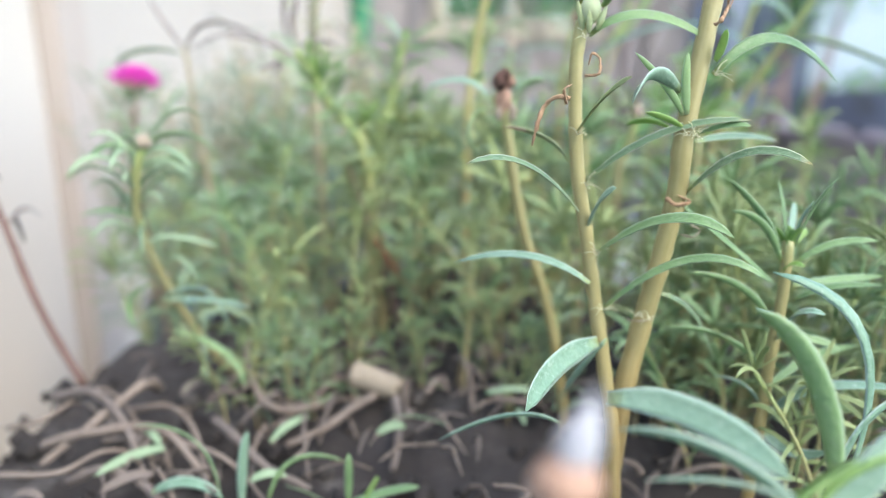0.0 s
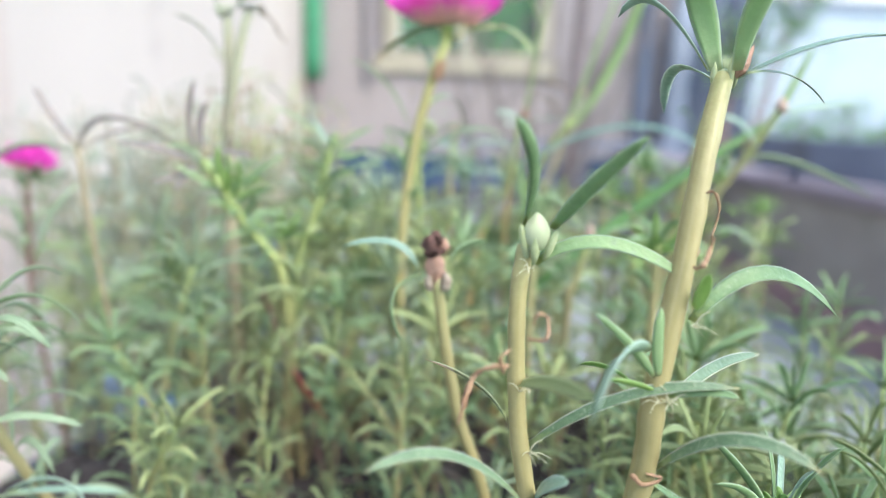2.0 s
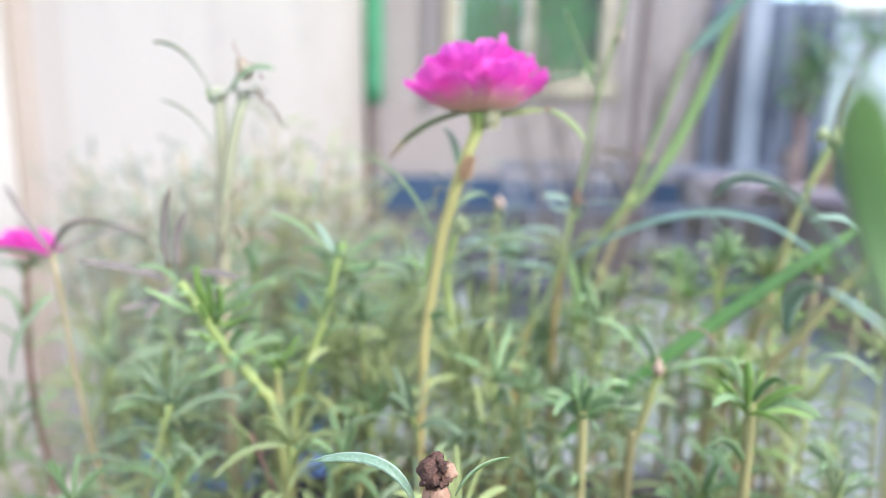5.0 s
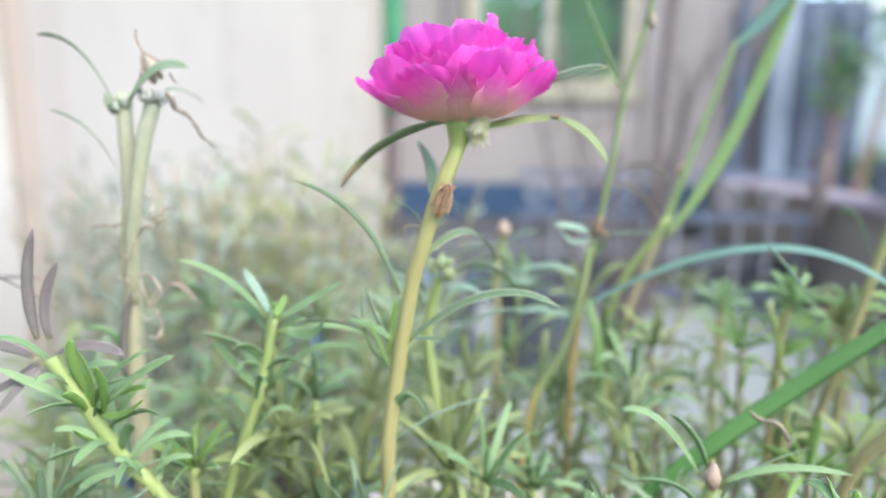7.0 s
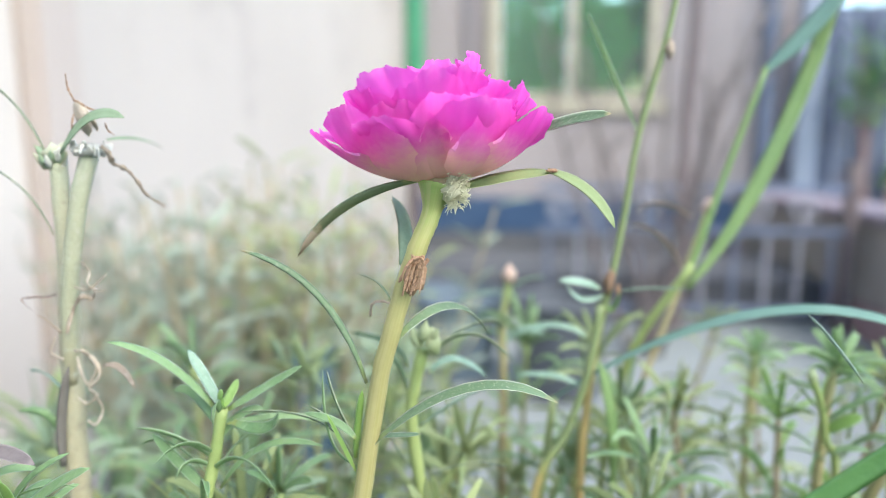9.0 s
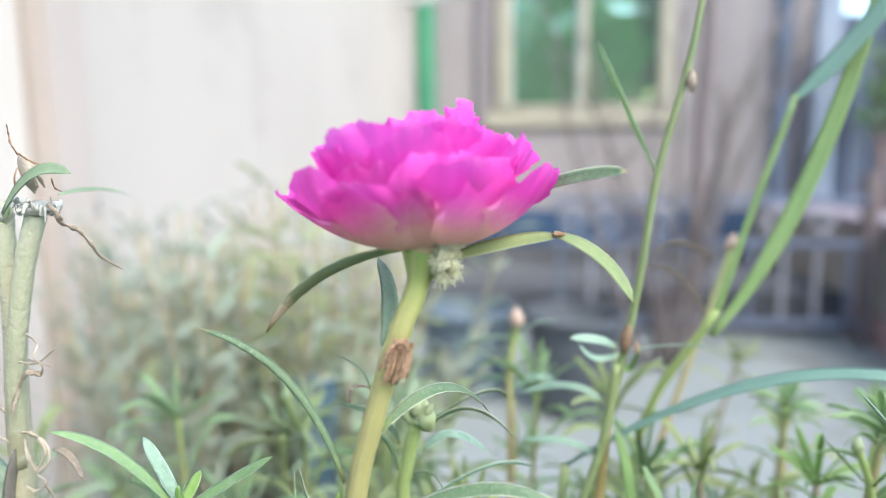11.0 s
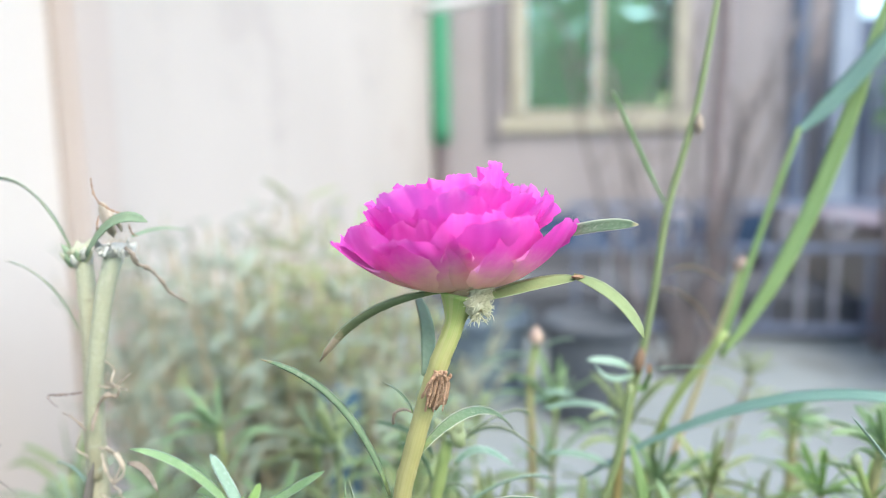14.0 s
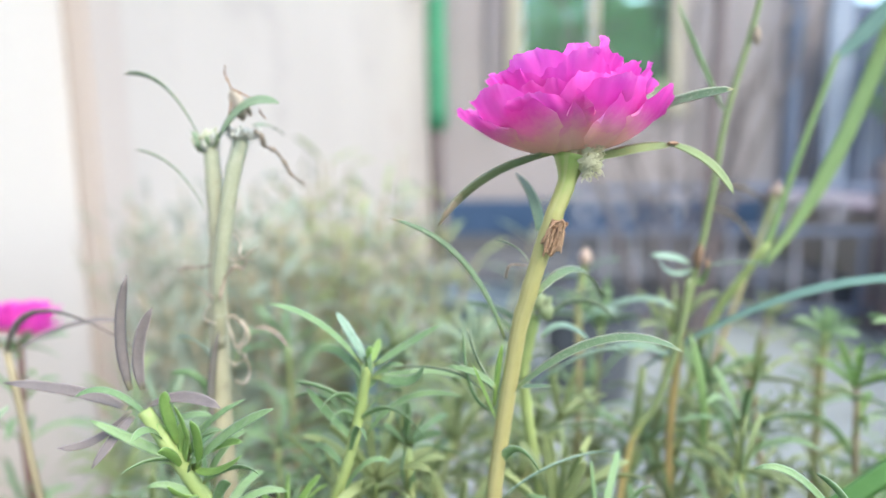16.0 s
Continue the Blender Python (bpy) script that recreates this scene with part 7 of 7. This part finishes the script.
# loose litter on the soil
litter = random.Random(9)
for i in range(90):
    a, r = litter.random() * 6.283, 15.5 * math.sqrt(litter.random())
    x, y = 4 + math.cos(a) * r, 22.5 + math.sin(a) * r
    o = Vector((x, y, 50.9 - 0.9 * (r / 16.5) ** 2))
    d = Vector((math.cos(a * 7), math.sin(a * 7), 0.0))
    bit = thing("dry_leaf_litter", cm(o), "dry curled leaf fallen on the soil", "dead leaf", "litter on the soil")
    l = litter.uniform(0.7, 1.9)
    curl(bit, [o, o + d * l * 0.5 + Vector((0.1, 0.1, litter.uniform(0.1, 0.5))), o + d * l + Vector((0, 0, 0.1))], litter.uniform(0.12, 0.3), (TWIG, DEAD_ROOT, TWIG)[i % 3], "dry_leaf", "")


p = plant((-1.92, 24.20, 50.00), 'small shoot with one withered red leaf')
stem(p, [(-1.52, 24.20, 49.90), (-2.22, 24.10, 53.22), (-3.52, 23.90, 57.22)], 0.07, 0.06, BROWN_STEM, 'stem', 3)
leaf(p, (-2.53, 23.90, 54.44), (-2.00, 23.90, 53.44), (-1.37, 23.90, 52.52), 0.30, RED_LEAF, 'withered red leaf')

# ---------------------------------------------------------------- the thicket of shoots round them
FOOT = 50.0
rng = random.Random(77)
KINDS = []
for i in range(7):
    KINDS.append(sprig((0, 0, 0), 7.2 + 0.35 * i, (rng.uniform(-2.2, 2.2), rng.uniform(-1.6, 1.6)), 20 + i, 17, 2.5, 0.18, 0.09, (None, OLIVE_LEAF, WISPY_YELLOW, OLIVE_LEAF, GREY_LEAF, None, OLIVE_LEAF)[i]))
spots = [(6.3, 14.2), (8.4, 12.8), (9.6, 15.6), (5.6, 17.2), (3.4, 16.6), (11.2, 13.2), (7.6, 10.6), (10.4, 18.0), (13.0, 16.5), (7.8, 18.4), (0.6, 19.4), (12.6, 20.5), (11.0, 15.2), (12.2, 18.2), (9.4, 12.0), (13.6, 19.4), (8.8, 17.0), (6.8, 12.0)]
while len(spots) < 140:
    a, r = rng.random() * 6.283, 15.8 * math.sqrt(rng.random())
    x, y = 4 + math.cos(a) * r, 22.5 + math.sin(a) * r
    if y < 19.3 or x < -7.5 or (x > 8.5 and y > 25 and rng.random() < 0.7):
        continue
    if y < 23.4 and abs(x + 1.85 * y / 23.9) < 1.2:
        continue
    if min([math.hypot(x - q[0], y - q[1]) for q in spots] + [9]) < 1.2:
        continue
    spots.append((x, y))
for i, (x, y) in enumerate(spots):
    k = KINDS[i % 7]
    s = rng.uniform(0.68, 1.04) * (0.60 + 0.040 * max(0.0, min(11.0, y - 16))) * (0.86 if x > 8.5 else 1.0)
    m = Matrix.Translation(cm((x, y, FOOT))) @ Matrix.Rotation(rng.uniform(-0.22, 0.22), 4, "X") @ Matrix.Rotation(rng.uniform(-0.22, 0.22), 4, "Y") @ Matrix.Rotation(rng.random() * 6.283, 4, "Z")
    c = copy_thing(k, m)
    c.scale = (s, s, s)
right = random.Random(41)
for i in range(34):
    x, y = right.uniform(6.0, 13.0), right.uniform(12.5, 18.5)
    if (x - 4) ** 2 + (y - 22.5) ** 2 > 225:
        continue
    c = copy_thing(KINDS[(0, 3, 5, 1)[i % 4]], Matrix.Translation(cm((x, y, FOOT))) @ Matrix.Rotation(right.uniform(-0.25, 0.25), 4, "X") @ Matrix.Rotation(right.random() * 6.283, 4, "Z"))
    s = right.uniform(0.58, 0.85)
    c.scale = (s, s, s)
low = random.Random(63)
for i in range(46):
    x, y = low.uniform(-8.0, 4.0), low.uniform(17.2, 23.0)
    if (x + 2) ** 2 + (y - 17.8) ** 2 < 3.2:
        continue
    c = copy_thing(KINDS[(0, 5, 1, 4)[i % 4]], Matrix.Translation(cm((x, y, FOOT))) @ Matrix.Rotation(low.uniform(-0.35, 0.35), 4, "X") @ Matrix.Rotation(low.random() * 6.283, 4, "Z"))
    s = low.uniform(0.24, 0.44)
    c.scale = (s, s, s)
for i in range(8):
    a, r = rng.random() * 6.283, 5.0 * math.sqrt(rng.random())
    c = copy_thing(KINDS[i % 7], Matrix.Translation(cm((-15.0 + math.cos(a) * r, 40.0 + math.sin(a) * r, 40.4))) @ Matrix.Rotation(rng.random() * 6.283, 4, "Z"))
    s = rng.uniform(1.2, 1.75)
    c.scale = (s, s, s)
# tall pale shoots in the grey pot beside the railing
pale = random.Random(52)
for i in range(6):
    a, r = i * 2.4, 7.0 * math.sqrt(pale.random())
    sprig((17.5 + math.cos(a) * r, 45.0 + math.sin(a) * r, 39.9), pale.uniform(15.0, 20.5), (pale.uniform(-2, 2), pale.uniform(-2, 2)), 60 + i, 17, 2.2, 0.19, 0.13, (FRESH, WISPY_YELLOW, FRESH)[i % 3], WISPY_STALK if i % 3 else THIN_STEM, "tall pale green moss rose shoot with a tan stem", 11)
for i in range(7):
    a, r = i * 2.4, math.sqrt(pale.random())
    x, y = 11.0 + 3.2 * math.cos(a) * r, 30.5 + 3.5 * math.sin(a) * r
    if math.hypot(x - 2.5, y - 21.5) < 16.8:
        sprig((x, y, 49.9), pale.uniform(7.0, 10.5), (pale.uniform(-1, 2.5), pale.uniform(-1, 2)), 90 + i, 12, 1.9, 0.17, 0.11, (FRESH, WISPY_YELLOW)[i % 2], WISPY_STALK, "pale green young moss rose shoot with a tan stem", 10)
for k in KINDS:
    for o in [*k.children_recursive, k]:
        bpy.data.objects.remove(o)


def bush(centre, radius, foot, height, n, seed, label, material):
    """A thicket of fine wispy stalks that nobody could count."""
    t = thing("wispy_plant", cm((centre[0], centre[1], foot)), label, "potted plant", "plants in the pots behind")
    rng = random.Random(seed)
    verts, faces = [], []
    sv, sf = [], []
    for i in range(n):
        a, r = rng.random() * 6.283, radius * math.sqrt(rng.random())
        b = Vector((centre[0] + math.cos(a) * r, centre[1] + math.sin(a) * r, foot))
        h = height * rng.uniform(0.45, 1.0)
        top = b + Vector((math.cos(a) * r * 0.5 + rng.uniform(-4, 4), math.sin(a) * r * 0.3 + rng.uniform(-3, 3), h))
        line = smooth_line([cm(b), cm(b * 0.5 + top * 0.5 + Vector((rng.uniform(-0.8, 0.8), 0, 0))), cm(top)], 4)
        v, f, u = tube(line, [0.0011 - 0.00004 * q for q in range(len(line))], 5)
        k = len(sv)
        sv += v
        sf += [tuple(q + k for q in p) for p in f]
        for j in range(20):
            s = 0.3 + 0.7 * j / 19
            p = line[int(s * (len(line) - 1))] * 100
            e, c = rng.uniform(0.0, 1.0), j * 2.4 + i
            l = rng.uniform(1.4, 3.2)
            d = Vector((math.cos(c) * math.cos(e), math.sin(c) * math.cos(e), math.sin(e)))
            v, f, u = leaf_mesh(cm(p), cm(p + d * l * 0.55 + Vector((0, 0, 0.2))), cm(p + d * l), 0.0026, 0.7, 5)
            k = len(verts)
            verts += v
            faces += [tuple(q + k for q in g) for g in f]
    tagged(part("stalk_mass", sv, sf, WISPY_STALK, t), kind="stuff")
    tagged(part("foliage", verts, faces, material, t), kind="stuff")
    return t


shrub = thing("bare_shrub", (0.50, 2.25, 0.0), "thin leafless shrub with forking dark twigs", "shrub")
rng = random.Random(31)
for i in range(9):
    x = 0.50 + rng.uniform(-0.18, 0.22)
    top = Vector((x + rng.uniform(-0.25, 0.3), 2.25 + rng.uniform(-0.15, 0.15), rng.uniform(0.75, 1.15)))
    low = Vector((0.50 + rng.uniform(-0.06, 0.06), 2.25, 0.0))
    mid = low * 0.5 + top * 0.5 + Vector((rng.uniform(-0.05, 0.05), 0, 0.05))
    line = smooth_line([low, mid, top], 6)
    v, f, u = tube(line, [0.011 - 0.0006 * q for q in range(len(line))], 6, 1, 0.1, i)
    limb = part("limb", v, f, BARE_TWIG, shrub)
    for k in range(4):
        o = line[5 + k * 2]
        e = o + Vector((rng.uniform(-0.16, 0.16), rng.uniform(-0.1, 0.1), rng.uniform(0.08, 0.22)))
        tw = smooth_line([o, (o + e) / 2 + Vector((0.01, 0, 0.02)), e], 4)
        v, f, u = tube(tw, [0.005 - 0.0004 * q for q in range(len(tw))], 5, 1, 0.1, i + k)
        part("twig", v, f, BARE_TWIG, limb)


def wall_shrub(at, tops, seed):
    """A slender leafy shrub: a few reddish stems, each with a loose clump of small leaves."""
    t = thing("leafy_shrub", at, "slender green shrub with reddish stems behind the low wall", "shrub")
    rng = random.Random(seed)
    verts, faces = [], []
    for k, top in enumerate(tops):
        a, b = Vector(at), Vector(top)
        line = smooth_line([a, a * 0.45 + b * 0.55 + Vector((rng.uniform(-0.08, 0.08), 0.03, 0.05)), b], 6)
        v, f, u = tube(line, [0.014 - 0.0008 * q for q in range(len(line))], 6, 1, 0.1, k)
        part("limb", v, f, BROWN_STEM, t)
        for i in range(90):
            o = line[-1 - rng.randrange(5)] + Vector((rng.gauss(0, 0.07), rng.gauss(0, 0.05), rng.gauss(0, 0.045)))
            d = Vector((rng.uniform(-1, 1), rng.uniform(-1, 1), rng.uniform(-0.6, 0.5))).normalized() * rng.uniform(0.04, 0.075)
            v, f, u = leaf_mesh(o, o + d * 0.5 + Vector((0, 0, 0.006)), o + d, 0.026, rng.uniform(-1, 1), 5, 0.2)
            n = len(verts)
            verts += v
            faces += [tuple(q + n for q in g) for g in f]
    tagged(part("foliage", verts, faces, HEDGE, t), kind="stuff")
    return t


wall_shrub((1.97, 3.72, 0.0), ((1.84, 3.74, 1.20), (2.03, 3.78, 1.14), (2.22, 3.80, 1.36), (2.42, 3.84, 1.45)), 12)
for i in range(7):
    x = 2.2 + 0.27 * i
    wall_shrub((x, 3.95, 0.0), ((x + 0.05, 3.93, 0.60 + 0.07 * (i % 3)), (x + 0.14, 3.97, 0.50 + 0.05 * (i % 2))), 40 + i)
bush((-14.0, 58.0), 9.0, 41.0, 23.0, 90, 3, "thin wispy green plant in the blue pot", WISPY)
bush((-10.5, 58.5), 4.5, 41.0, 25.0, 34, 9, "feathery yellow-green plant in the blue pot", WISPY_YELLOW)
bush((-24.5, 74.0), 9.5, 35.0, 29.0, 120, 4, "greyish wispy plant in the pot by the wall", WISPY)
stake = thing("blue_stake", cm((-8.4, 54.0, 41.0)), "flat blue plastic stake stuck among the plants", "stake")
box("strip", cm((-9.7, 53.8, 41.0)), cm((-7.2, 54.1, 53.9)), STAKE_BLUE, stake, 0.0008)
